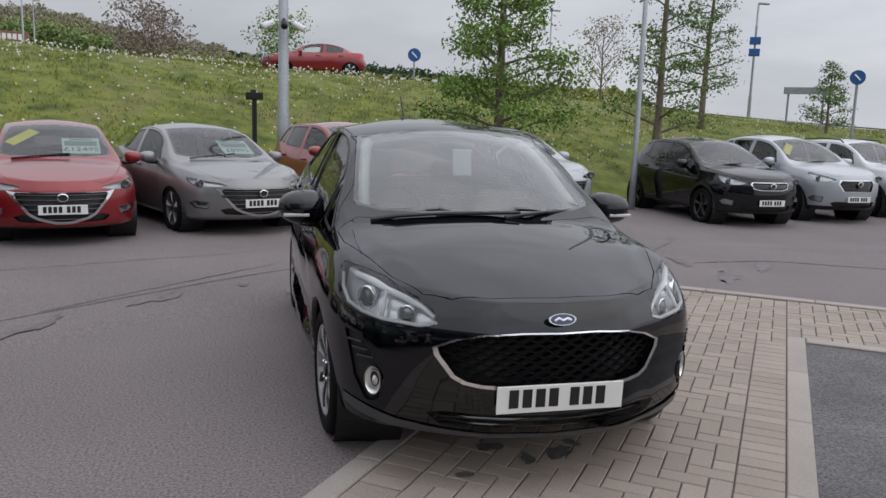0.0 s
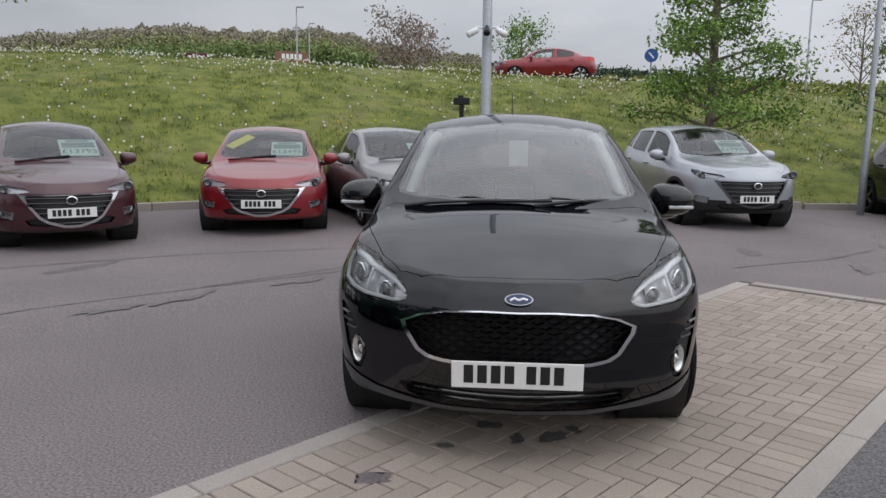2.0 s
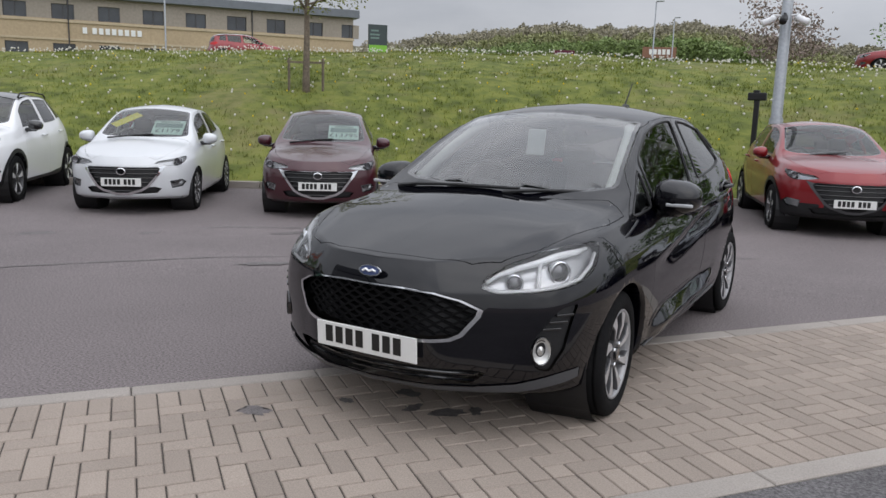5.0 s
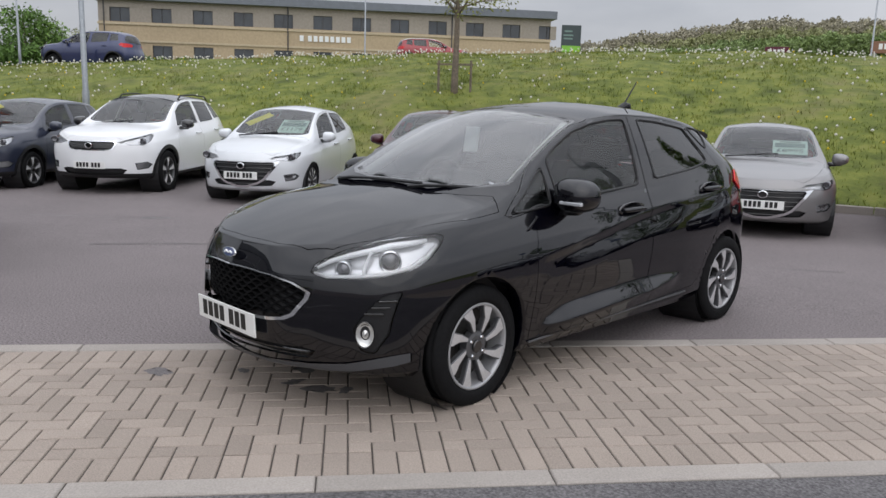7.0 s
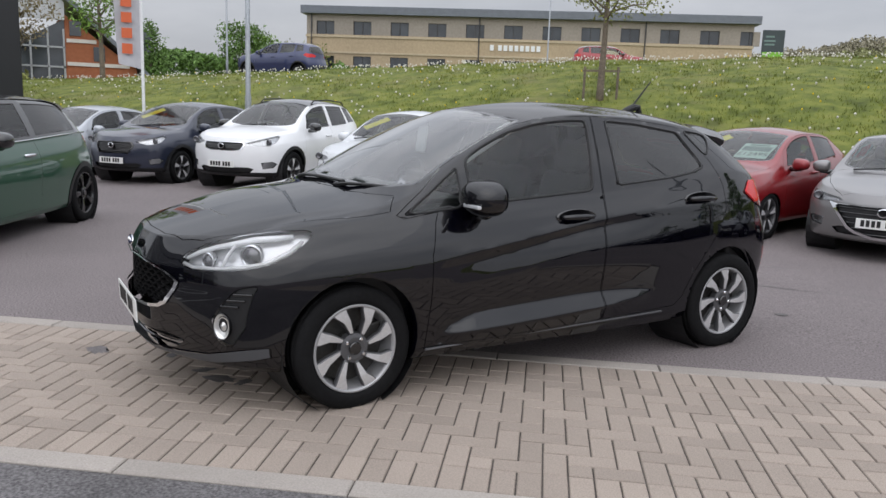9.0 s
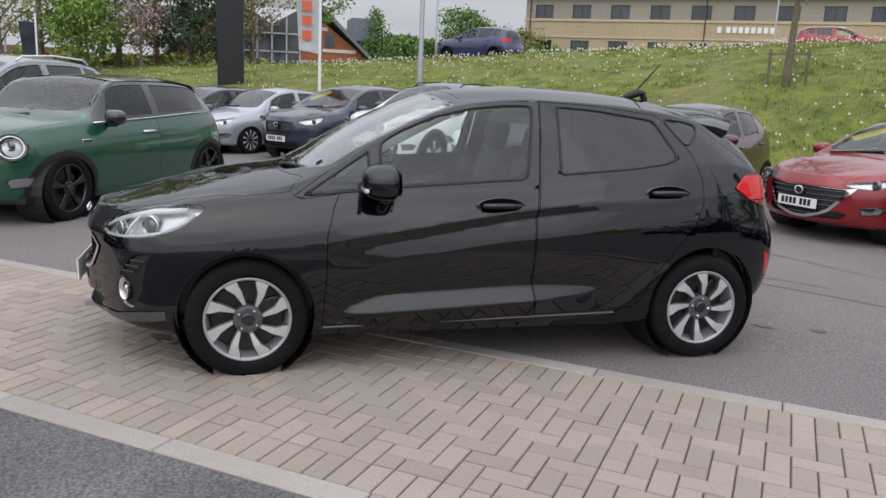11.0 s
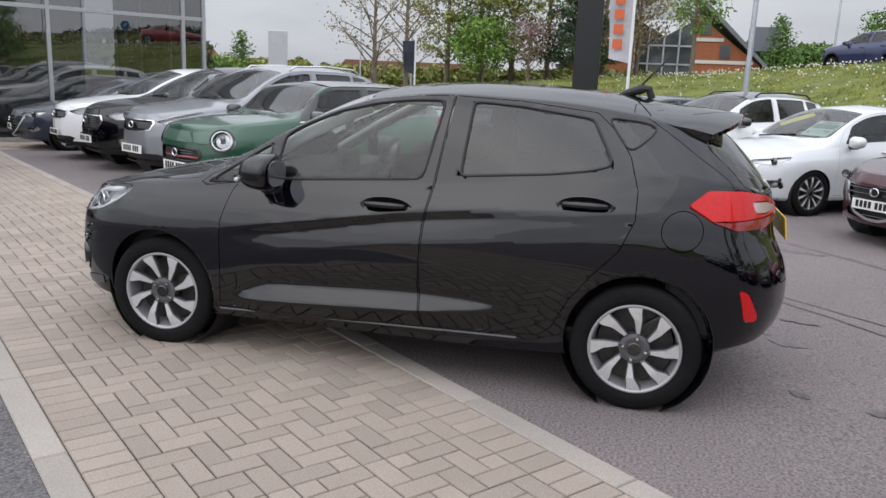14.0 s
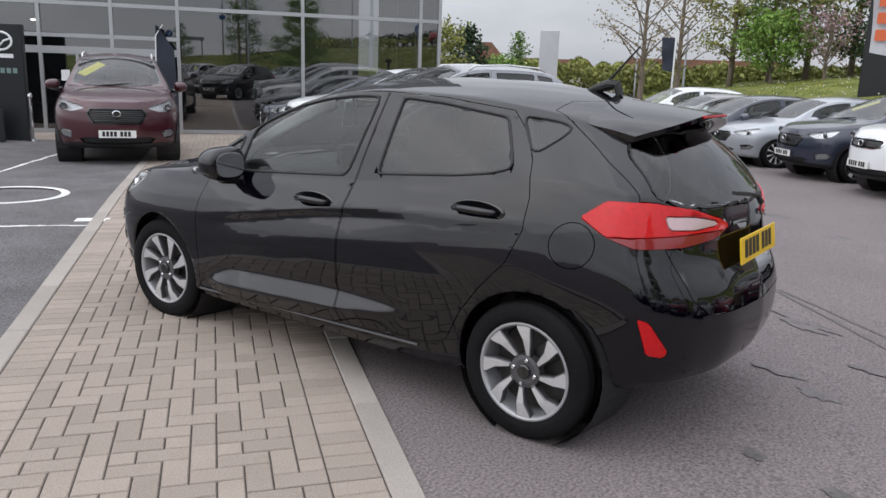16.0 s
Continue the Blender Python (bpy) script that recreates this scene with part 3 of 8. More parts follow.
def carve(bm, poly, a, b, where, number, only=(0,)):
    """Cuts the faces along a polygon seen in the plane of a and b, and gives those inside it a panel number."""
    lay = bm.faces.layers.int["panel"]
    us, vs = [p[0] for p in poly], [p[1] for p in poly]
    lo, hi = (min(us), min(vs)), (max(us), max(vs))
    sel = []
    for f in bm.faces:
        if f[lay] in only and where(f.calc_center_median()):
            q = [(v.co.dot(a), v.co.dot(b)) for v in f.verts]
            if max(k[0] for k in q) > lo[0] and min(k[0] for k in q) < hi[0] and max(k[1] for k in q) > lo[1] and min(k[1] for k in q) < hi[1]:
                sel.append(f)
    for i in range(len(poly)):
        (u0, v0), (u1, v1) = poly[i - 1], poly[i]
        if abs(u0 - u1) + abs(v0 - v1) < 1e-6:
            continue
        cut, rest = [], []
        for f in sel:
            q = [(v.co.dot(a), v.co.dot(b)) for v in f.verts]
            hit = (max(k[0] for k in q) > min(u0, u1) - 0.012 and min(k[0] for k in q) < max(u0, u1) + 0.012 and
                   max(k[1] for k in q) > min(v0, v1) - 0.012 and min(k[1] for k in q) < max(v0, v1) + 0.012)
            (cut if hit else rest).append(f)
        if not cut:
            continue
        es = list({e for f in cut for e in f.edges})
        vv = list({v for f in cut for v in f.verts})
        r = bmesh.ops.bisect_plane(bm, geom=cut + es + vv, dist=1e-5, plane_co=a * u0 + b * v0, plane_no=a * (v1 - v0) - b * (u1 - u0))
        sel = [f for f in rest if f.is_valid] + [g for g in r["geom"] if isinstance(g, bmesh.types.BMFace)]
    for f in set(sel):
        p = f.calc_center_median()
        if inside(poly, p.dot(a), p.dot(b)):
            f[lay] = number


def lift(bm, number, sides, scale=(1, 1, 1)):
    """A new bmesh of one panel: sides is 1, -1 or 0 for both halves joined."""
    lay = bm.faces.layers.int["panel"]
    out = bmesh.new()
    for s in ((1, -1) if sides == 0 else (sides,)):
        seen = {}
        for f in bm.faces:
            if f[lay] == number:
                vv = []
                for v in f.verts:
                    if v not in seen:
                        seen[v] = out.verts.new((v.co.x * s * scale[0], v.co.y * scale[1], v.co.z * scale[2]))
                    vv.append(seen[v])
                out.faces.new(vv if s > 0 else vv[::-1])
    if sides == 0:
        bmesh.ops.remove_doubles(out, verts=out.verts[:], dist=4e-4)
    out.normal_update()
    return out


def groove(bm, gap=0.004, depth=0.012, back=0.0, seal=0):
    """Draws a panel's edge in, so that a joint shows round it; back sets the whole panel back."""
    bmesh.ops.remove_doubles(bm, verts=bm.verts[:], dist=0.012 if seal else 0.0035)
    bmesh.ops.dissolve_degenerate(bm, edges=bm.edges[:], dist=1e-4)
    bm.normal_update()
    if back:
        for v in bm.verts:
            v.co -= v.normal * back
    edge = [v for v in bm.verts if any(len(e.link_faces) == 1 for e in v.link_edges)]
    drop = {v: v.normal.copy() for v in edge}
    r = bmesh.ops.inset_region(bm, faces=bm.faces[:], thickness=gap, depth=0.0, use_boundary=True, use_even_offset=False)
    rim = set(r["faces"])
    for f in rim:
        f.material_index = seal
    for e in {e for f in rim for e in f.edges}:
        if len(e.link_faces) == 2 and sum(f in rim for f in e.link_faces) == 1:
            e.smooth = False
    for v, n in drop.items():
        if v.is_valid:
            v.co -= n * depth
    return bm


def seal(bm, r):
    """A thin rubber strip along the outer edge of a lifted panel."""
    bmesh.ops.remove_doubles(bm, verts=bm.verts[:], dist=0.004)
    edges = [e for e in bm.edges if len(e.link_faces) == 1]
    after = {}
    for e in edges:
        a, b = e.verts
        after.setdefault(a, []).append(b)
        after.setdefault(b, []).append(a)
    best, seen = [], set()
    for start in after:
        if start in seen:
            continue
        loop, prev, cur = [start], None, start
        seen.add(start)
        while True:
            nxt = [v for v in after[cur] if v is not prev and v not in seen]
            if not nxt:
                break
            prev, cur = cur, nxt[0]
            seen.add(cur)
            loop.append(cur)
        if len(loop) > len(best):
            best = loop
    pts = [best[0].co.copy()]
    for v in best[1:]:
        if (v.co - pts[-1]).length > 0.012:
            pts.append(v.co.copy())
    pts = [(a + 2 * b + c) / 4 for a, b, c in zip(pts[-1:] + pts[:-1], pts, pts[1:] + pts[:1])]
    out = bmesh.new()
    tube(out, pts + [pts[0], pts[1]], r, 6, False)
    bm.free()
    return out


def spot(bm, numbers, a, b, u, v):
    """The place and normal of the shell's face nearest to (u, v), seen in the plane of a and b."""
    lay = bm.faces.layers.int["panel"]
    best = min((f for f in bm.faces if f[lay] in numbers), key=lambda f: (f.calc_center_median().dot(a) - u) ** 2 + (f.calc_center_median().dot(b) - v) ** 2)
    c, n = best.calc_center_median(), best.normal.copy()
    d = a * (u - c.dot(a)) + b * (v - c.dot(b))
    return c + d - n * d.dot(n), n


def ring(c, r, n=28, ry=1.0):
    return [(c[0] + r * math.cos(2 * math.pi * k / n), c[1] + r * ry * math.sin(2 * math.pi * k / n)) for k in range(n)]


def wheel_meshes(radius, rim, width, spokes, spoke_mat, lip_mat, twist=0.10, fat=1.0):
    """Meshes of tyre, rim, barrel, brake disc, hub cap and bolt; the wheel's axis is x, its face towards +x."""
    out = {}
    bm = bmesh.new()
    w = width / 2
    lathe(bm, [(rim - 0.004, -w * 0.9), (rim + 0.02, -w), (radius - 0.03, -w), (radius - 0.008, -w * 0.82), (radius, -w * 0.6), (radius, -0.062), (radius - 0.007, -0.06), (radius - 0.007, -0.052), (radius, -0.05),
               (radius, -0.006), (radius - 0.007, -0.004), (radius - 0.007, 0.004), (radius, 0.006), (radius, 0.05), (radius - 0.007, 0.052), (radius - 0.007, 0.06), (radius, 0.062),
               (radius, w * 0.72), (radius - 0.008, w * 0.88), (radius - 0.022, w * 0.97), (radius - 0.035, w), (rim + 0.03, w + 0.002), (rim + 0.012, w - 0.002), (rim + 0.004, w - 0.012), (rim - 0.006, w - 0.02)], 48)
    out["tyre"] = mesh_of("tyre", bm, M_RUBBER)
    bm = bmesh.new()
    lathe(bm, [(rim - 0.004, w - 0.014), (rim + 0.004, w - 0.010), (rim + 0.001, w - 0.006), (rim - 0.010, w - 0.008), (rim - 0.014, w - 0.03), (rim - 0.024, w - 0.07), (rim - 0.03, -w * 0.8)], 48)
    out["barrel"] = mesh_of("barrel", bm, lip_mat)
    bm = bmesh.new()
    for k in range(spokes):
        a0 = 2 * math.pi * k / spokes
        pts = []
        for r, half, off, dep in ((0.045, 0.011, 0, -0.030), (0.075, 0.0115 * fat, 0.15, -0.020), (0.14, 0.0205 * fat, 0.6, -0.010), (rim - 0.03, 0.031 * fat, 1.0, -0.010), (rim - 0.004, 0.037 * fat, 1.05, -0.012)):
            a = a0 + twist * off
            rad, tan = Vector((0, math.cos(a), math.sin(a))), Vector((0, -math.sin(a), math.cos(a)))
            c = rad * r + Vector((w + dep, 0, 0))
            pts.append([c + tan * half - Vector((0.03, 0, 0)), c + tan * half - Vector((0.004, 0, 0)), c + tan * (half - 0.005), c - tan * (half - 0.005), c - tan * half - Vector((0.004, 0, 0)), c - tan * half - Vector((0.03, 0, 0))])
        vs = [[bm.verts.new(p) for p in row] for row in pts]
        for i, (r0, r1) in enumerate(zip(vs, vs[1:])):
            for j in range(5):
                f = bm.faces.new((r0[j], r1[j], r1[j + 1], r0[j + 1]))
                f.material_index = 0 if j == 2 else 1
    hub = lathe(bm, [(0.074, w - 0.06), (0.07, w - 0.024), (0.052, w - 0.020), (0.032, w - 0.022)], 28)
    bm.faces.new(hub[-1])
    for f in bm.faces:
        if len(f.verts) > 4 or f.calc_center_median().yz.length < 0.075:
            f.material_index = 1
    bmesh.ops.recalc_face_normals(bm, faces=bm.faces[:])
    out["spokes"] = mesh_of("spokes", bm, [spoke_mat, spoke_mat if spoke_mat is M_GLOSSWHEEL else M_GUN], False)
    bm = bmesh.new()
    d = lathe(bm, [(rim - 0.035, -0.012), (rim - 0.035, 0.004), (0.075, 0.004), (0.07, 0.02), (0.02, 0.02)], 32)
    box(bm, (0.06, 0.12, 0.09), (0.0, 0.115, 0.03), bevel=0.01)
    out["brake_disc"] = mesh_of("brake_disc", bm, mat("cast_brake_disc", (0.06, 0.058, 0.055), 0.5, 0.6, grain=0.02, amount=0.2), False)
    bm = bmesh.new()
    r = lathe(bm, [(0.031, w - 0.024), (0.031, w - 0.012), (0.027, w - 0.008)], 24)
    bm.faces.new(r[-1])
    bmesh.ops.recalc_face_normals(bm, faces=bm.faces[:])
    out["hub_cap"] = mesh_of("hub_cap", bm, M_PIANO, False)
    bm = bmesh.new()
    r = lathe(bm, [(0.0105, 0), (0.0105, 0.012), (0.007, 0.017)], 6)
    bm.faces.new(r[-1])
    out["wheel_bolt"] = mesh_of("wheel_bolt", bm, M_CHROME, False)
    out["w"] = w
    return out


def put_wheel(car, ms, x, y, radius, bolts, turn=0.0, spin=0.0):
    side = 1 if x > 0 else -1
    wheel = new("wheel")
    wheel.parent = car
    wheel.matrix_local = pose(x - side * ms["w"], y, radius, 0, 0, (0 if side > 0 else 180) + turn) @ pose(0, 0, 0, spin)
    for k in ("tyre", "barrel", "spokes", "brake_disc", "hub_cap"):
        share(k, ms[k], wheel)
    for k in range(bolts):
        a = 2 * math.pi * (k + 0.5) / bolts
        share("wheel_bolt", ms["wheel_bolt"], wheel, pose(ms["w"] - 0.026, 0.052 * math.cos(a), 0.052 * math.sin(a)))
    return wheel




def seat_mesh():
    bm = bmesh.new()
    box(bm, (0.50, 0.50, 0.16), (0, 0, 0.08), bevel=0.05)
    box(bm, (0.48, 0.13, 0.62), (0, 0.29, 0.42), Matrix.Rotation(radians(-16), 4, "X"), bevel=0.05)
    box(bm, (0.27, 0.09, 0.19), (0, 0.36, 0.82), Matrix.Rotation(radians(-12), 4, "X"), bevel=0.04)
    box(bm, (0.02, 0.02, 0.16), (0.06, 0.34, 0.70))
    box(bm, (0.02, 0.02, 0.16), (-0.06, 0.34, 0.70))
    return mesh_of("seat", bm, M_SEAT)


SEAT = seat_mesh()


def interior(car, sx, sy, sz, rail=M_SEAT):
    """Floor tub, dash, wheel, seats and headlining, seen through the glass."""
    bm = bmesh.new()
    box(bm, (1.36 * sx, 2.9 * sy, 0.10), (0, -0.05 * sy, 0.28 * sz), bevel=0.03)
    box(bm, (1.44 * sx, 0.9 * sy, 0.42 * sz), (0, -1.15 * sy, 0.50 * sz), bevel=0.03)
    box(bm, (1.44 * sx, 0.30 * sy, 0.55 * sz), (0, 1.50 * sy, 0.62 * sz), bevel=0.03)
    part("floor_tub", bm, M_PLASTIC, car)
    bm = bmesh.new()
    box(bm, (1.34 * sx, 0.46 * sy, 0.20), (0, -0.70 * sy, 0.86 * sz), bevel=0.06)
    box(bm, (0.22, 0.06, 0.15), (0, -0.50 * sy, 0.98 * sz), bevel=0.02)
    part("dashboard", bm, M_PLASTIC, car)
    bm = bmesh.new()
    for k in range(24):
        a0, a1 = 2 * math.pi * k / 24, 2 * math.pi * (k + 1) / 24
        tube(bm, [(0.18 * math.cos(a0), 0, 0.18 * math.sin(a0)), (0.18 * math.cos(a1), 0, 0.18 * math.sin(a1))], 0.016, 6, False)
    box(bm, (0.34, 0.03, 0.04), (0, 0, 0), bevel=0.01)
    box(bm, (0.14, 0.05, 0.12), (0, 0, 0), bevel=0.02)
    part("steering_wheel", bm, M_PLASTIC, car, "", pose(-0.35 * sx, -0.40 * sy, 0.93 * sz, -24, 0, 0))
    for x in (-0.36 * sx, 0.36 * sx):
        share("front_seat", SEAT, car, pose(x, 0.0, 0.34 * sz))
    bm = bmesh.new()
    box(bm, (1.22 * sx, 0.46, 0.16), (0, 0.78 * sy, 0.45 * sz), bevel=0.05)
    box(bm, (1.22 * sx, 0.13, 0.56), (0, 1.07 * sy, 0.76 * sz), Matrix.Rotation(radians(-18), 4, "X"), bevel=0.05)
    for x in (-0.36, 0.36):
        box(bm, (0.26, 0.09, 0.15), (x * sx, 1.17 * sy, 1.09 * sz), bevel=0.04)
    part("rear_bench", bm, M_SEAT, car)


def mirror_meshes():
    bm = bmesh.new()
    r = bmesh.ops.create_uvsphere(bm, u_segments=20, v_segments=12, radius=1.0)
    for v in r["verts"]:
        x, y, z = v.co
        sq = lambda q: math.copysign(abs(q) ** 0.74, q)
        v.co = (sq(x) * 0.108, sq(y) * 0.118 if y < 0 else sq(y) * 0.045, sq(z) * (0.080 - 0.014 * x))
    cap = mesh_of("mirror_cap", bm, None)
    bm = bmesh.new()
    tube(bm, [(-0.15, 0.015, -0.075), (-0.08, 0.0, -0.075), (0.0, -0.012, -0.068), (0.04, -0.012, -0.05)], [0.035, 0.028, 0.026, 0.02], 10)
    arm = mesh_of("mirror_arm", bm, M_PIANO)
    bm = bmesh.new()
    r = lathe(bm, [(1.0, 0.0), (0.94, 0.004)], 24)
    bm.faces.new(r[-1])
    for v in bm.verts:
        sq2 = lambda q: math.copysign(abs(q) ** 0.7, q)
        v.co = (sq2(v.co.y) * 0.082, 0.043 + v.co.x, sq2(v.co.z) * 0.058)
    bmesh.ops.recalc_face_normals(bm, faces=bm.faces[:])
    for f in bm.faces:
        f.material_index = 0 if len(f.verts) > 4 else 1
    face = mesh_of("mirror_glass", bm, [M_CHROME, M_PIANO], False)
    bm = bmesh.new()
    box(bm, (0.12, 0.02, 0.016), (0.03, -0.106, -0.028), bevel=0.004)
    blink = mesh_of("side_repeater", bm, M_REFL, False)
    return cap, arm, face, blink


MIRROR = mirror_meshes()


def put_mirror(car, x, y, z, colour, flip, blink=True, grow=1.0):
    cap, arm, face, rep = MIRROR
    m = new("door_mirror")
    m.parent = car
    m.matrix_local = pose(x, y, z) @ Matrix.Diagonal((-grow if flip else grow, grow, grow, 1))
    c = share("mirror_cap", cap.copy(), m)
    c.data.materials.append(colour)
    share("mirror_arm", arm, m)
    share("mirror_glass", face, m)
    if blink:
        share("side_repeater", rep, m)


def handle_mesh():
    bm = bmesh.new()
    tube(bm, [(0.0, -0.105, 0.0), (0.022, -0.095, 0.0), (0.032, -0.04, 0.002), (0.034, 0.03, 0.002), (0.026, 0.09, 0.0), (0.0, 0.105, 0.0)], [0.010, 0.014, 0.016, 0.016, 0.014, 0.010], 8)
    return bm


def wiper(car, pts, name="wiper"):
    bm = bmesh.new()
    tube(bm, pts, [0.013, 0.010, 0.007, 0.006], 6)
    w = part(name, bm, M_PLASTIC, car)
    bm = bmesh.new()
    a, b = Vector(pts[-2]), Vector(pts[-1])
    d = b - a
    tube(bm, [b - d * 1.25 + Vector((0, 0, -0.004)), b + d * 0.75 + Vector((0, 0, -0.004))], 0.009, 6)
    part("wiper_blade", bm, M_PLASTIC, w)


def front_shapes(style):
    """Grille, lamp and fog-lamp outlines of each family of cars, in the shell's own measures."""
    grille = {
        "smile": [(-0.1, 0.668), (0.15, 0.668), (0.29, 0.660), (0.39, 0.636), (0.462, 0.602), (0.455, 0.575), (0.40, 0.500), (0.36, 0.480), (0.30, 0.472), (0.12, 0.463), (-0.1, 0.463)],
        "wing": [(-0.1, 0.645), (0.46, 0.645), (0.485, 0.625), (0.455, 0.565), (0.33, 0.405), (0.25, 0.355), (0.08, 0.305), (-0.1, 0.30)],
        "low": [(-0.1, 0.72), (0.33, 0.72), (0.36, 0.69), (0.32, 0.62), (0.20, 0.60), (-0.1, 0.60)],
        "hex": [(-0.1, 0.70), (0.34, 0.70), (0.38, 0.64), (0.30, 0.52), (-0.1, 0.52)],
        "round": [(-0.1, 0.60), (0.40, 0.60), (0.44, 0.54), (0.38, 0.42), (-0.1, 0.40)],
    }[style]
    lamp = {
        "smile": [(-1.535, 0.698), (-1.47, 0.676), (-1.40, 0.678), (-1.30, 0.686), (-1.18, 0.697), (-1.06, 0.718), (-0.95, 0.762), (-0.88, 0.820), (-0.855, 0.855), (-0.90, 0.866), (-1.03, 0.860), (-1.19, 0.836), (-1.37, 0.795), (-1.50, 0.740)],
        "wing": [(-1.52, 0.69), (-1.40, 0.665), (-1.25, 0.66), (-1.12, 0.70), (-1.02, 0.75), (-1.00, 0.785), (-1.12, 0.775), (-1.30, 0.745), (-1.45, 0.725)],
        "low": [(-1.54, 0.70), (-1.40, 0.66), (-1.22, 0.66), (-1.08, 0.72), (-0.98, 0.80), (-1.00, 0.825), (-1.15, 0.80), (-1.35, 0.755)],
        "hex": [(-1.52, 0.70), (-1.38, 0.65), (-1.22, 0.655), (-1.10, 0.71), (-1.00, 0.79), (-1.04, 0.81), (-1.20, 0.78), (-1.40, 0.745)],
        "round": [(-1.16 + 0.118 * math.cos(a * math.pi / 10), 0.70 + 0.10 * math.sin(a * math.pi / 10)) for a in range(20)],
    }[style]
    if style == "smile":
        lamp = [(-0.87 + (u + 0.855) * 0.894, v - 0.010) for u, v in lamp]
    return grille, lamp

# ---- the black hatchback in the middle ----
def hex_grille(poly, y0, depth, cell=0.034):
    """A honeycomb of slanted bars behind an opening (half outline in x and z)."""
    full = [p for p in poly if p[0] >= 0]
    full = [(x, z) for x, z in full] + [(-x, z) for x, z in full[::-1]]
    bm = bmesh.new()
    zs = [p[1] for p in full]
    row = 0
    z = min(zs)
    while z < max(zs):
        x = -0.5 + (cell if row % 2 else 0)
        while x < 0.5:
            for (ax, az), (bx, bz) in (((0, 0), (cell, cell * 0.42)), ((cell, cell * 0.42), (2 * cell, 0)), ((cell, cell * 0.42), (cell, cell * 0.62))):
                p, q = (x + ax, z + az), (x + bx, z + bz)
                if inside(full, *p) and inside(full, *q):
                    f = lambda r: Vector((r[0], y0 + 0.60 * r[0] ** 2, r[1]))
                    d = (f(q) - f(p))
                    n = Vector((0, 1, 0)).cross(d).normalized() * 0.0045
                    b = Vector((0, depth, 0))
                    v = [bm.verts.new(k) for k in (f(p) - n, f(q) - n, f(q) + n, f(p) + n, f(p) - n + b, f(q) - n + b, f(q) + n + b, f(p) + n + b)]
                    for i in ((0, 1, 2, 3), (0, 4, 5, 1), (3, 2, 6, 7)):
                        bm.faces.new([v[k] for k in i])
            x += 2 * cell
        z += cell * 0.62
        row += 1
    bmesh.ops.recalc_face_normals(bm, faces=bm.faces[:])
    return bm


def cup(door, x, y, z, sgn):
    """The shallow dark bowl behind a door handle."""
    b = bmesh.new()
    r = lathe(b, [(1.0, 0.0), (0.97, 0.010), (0.90, 0.008), (0.55, 0.003)], 28)
    b.faces.new(r[-1])
    for v in b.verts:
        v.co = (v.co.x, v.co.y * 0.135, v.co.z * 0.043)
    bmesh.ops.recalc_face_normals(b, faces=b.faces[:])
    part("handle_cup", b, M_PIANO, door, "", pose(x, y, z) @ Matrix.Diagonal((sgn, 1, 1, 1)), True)


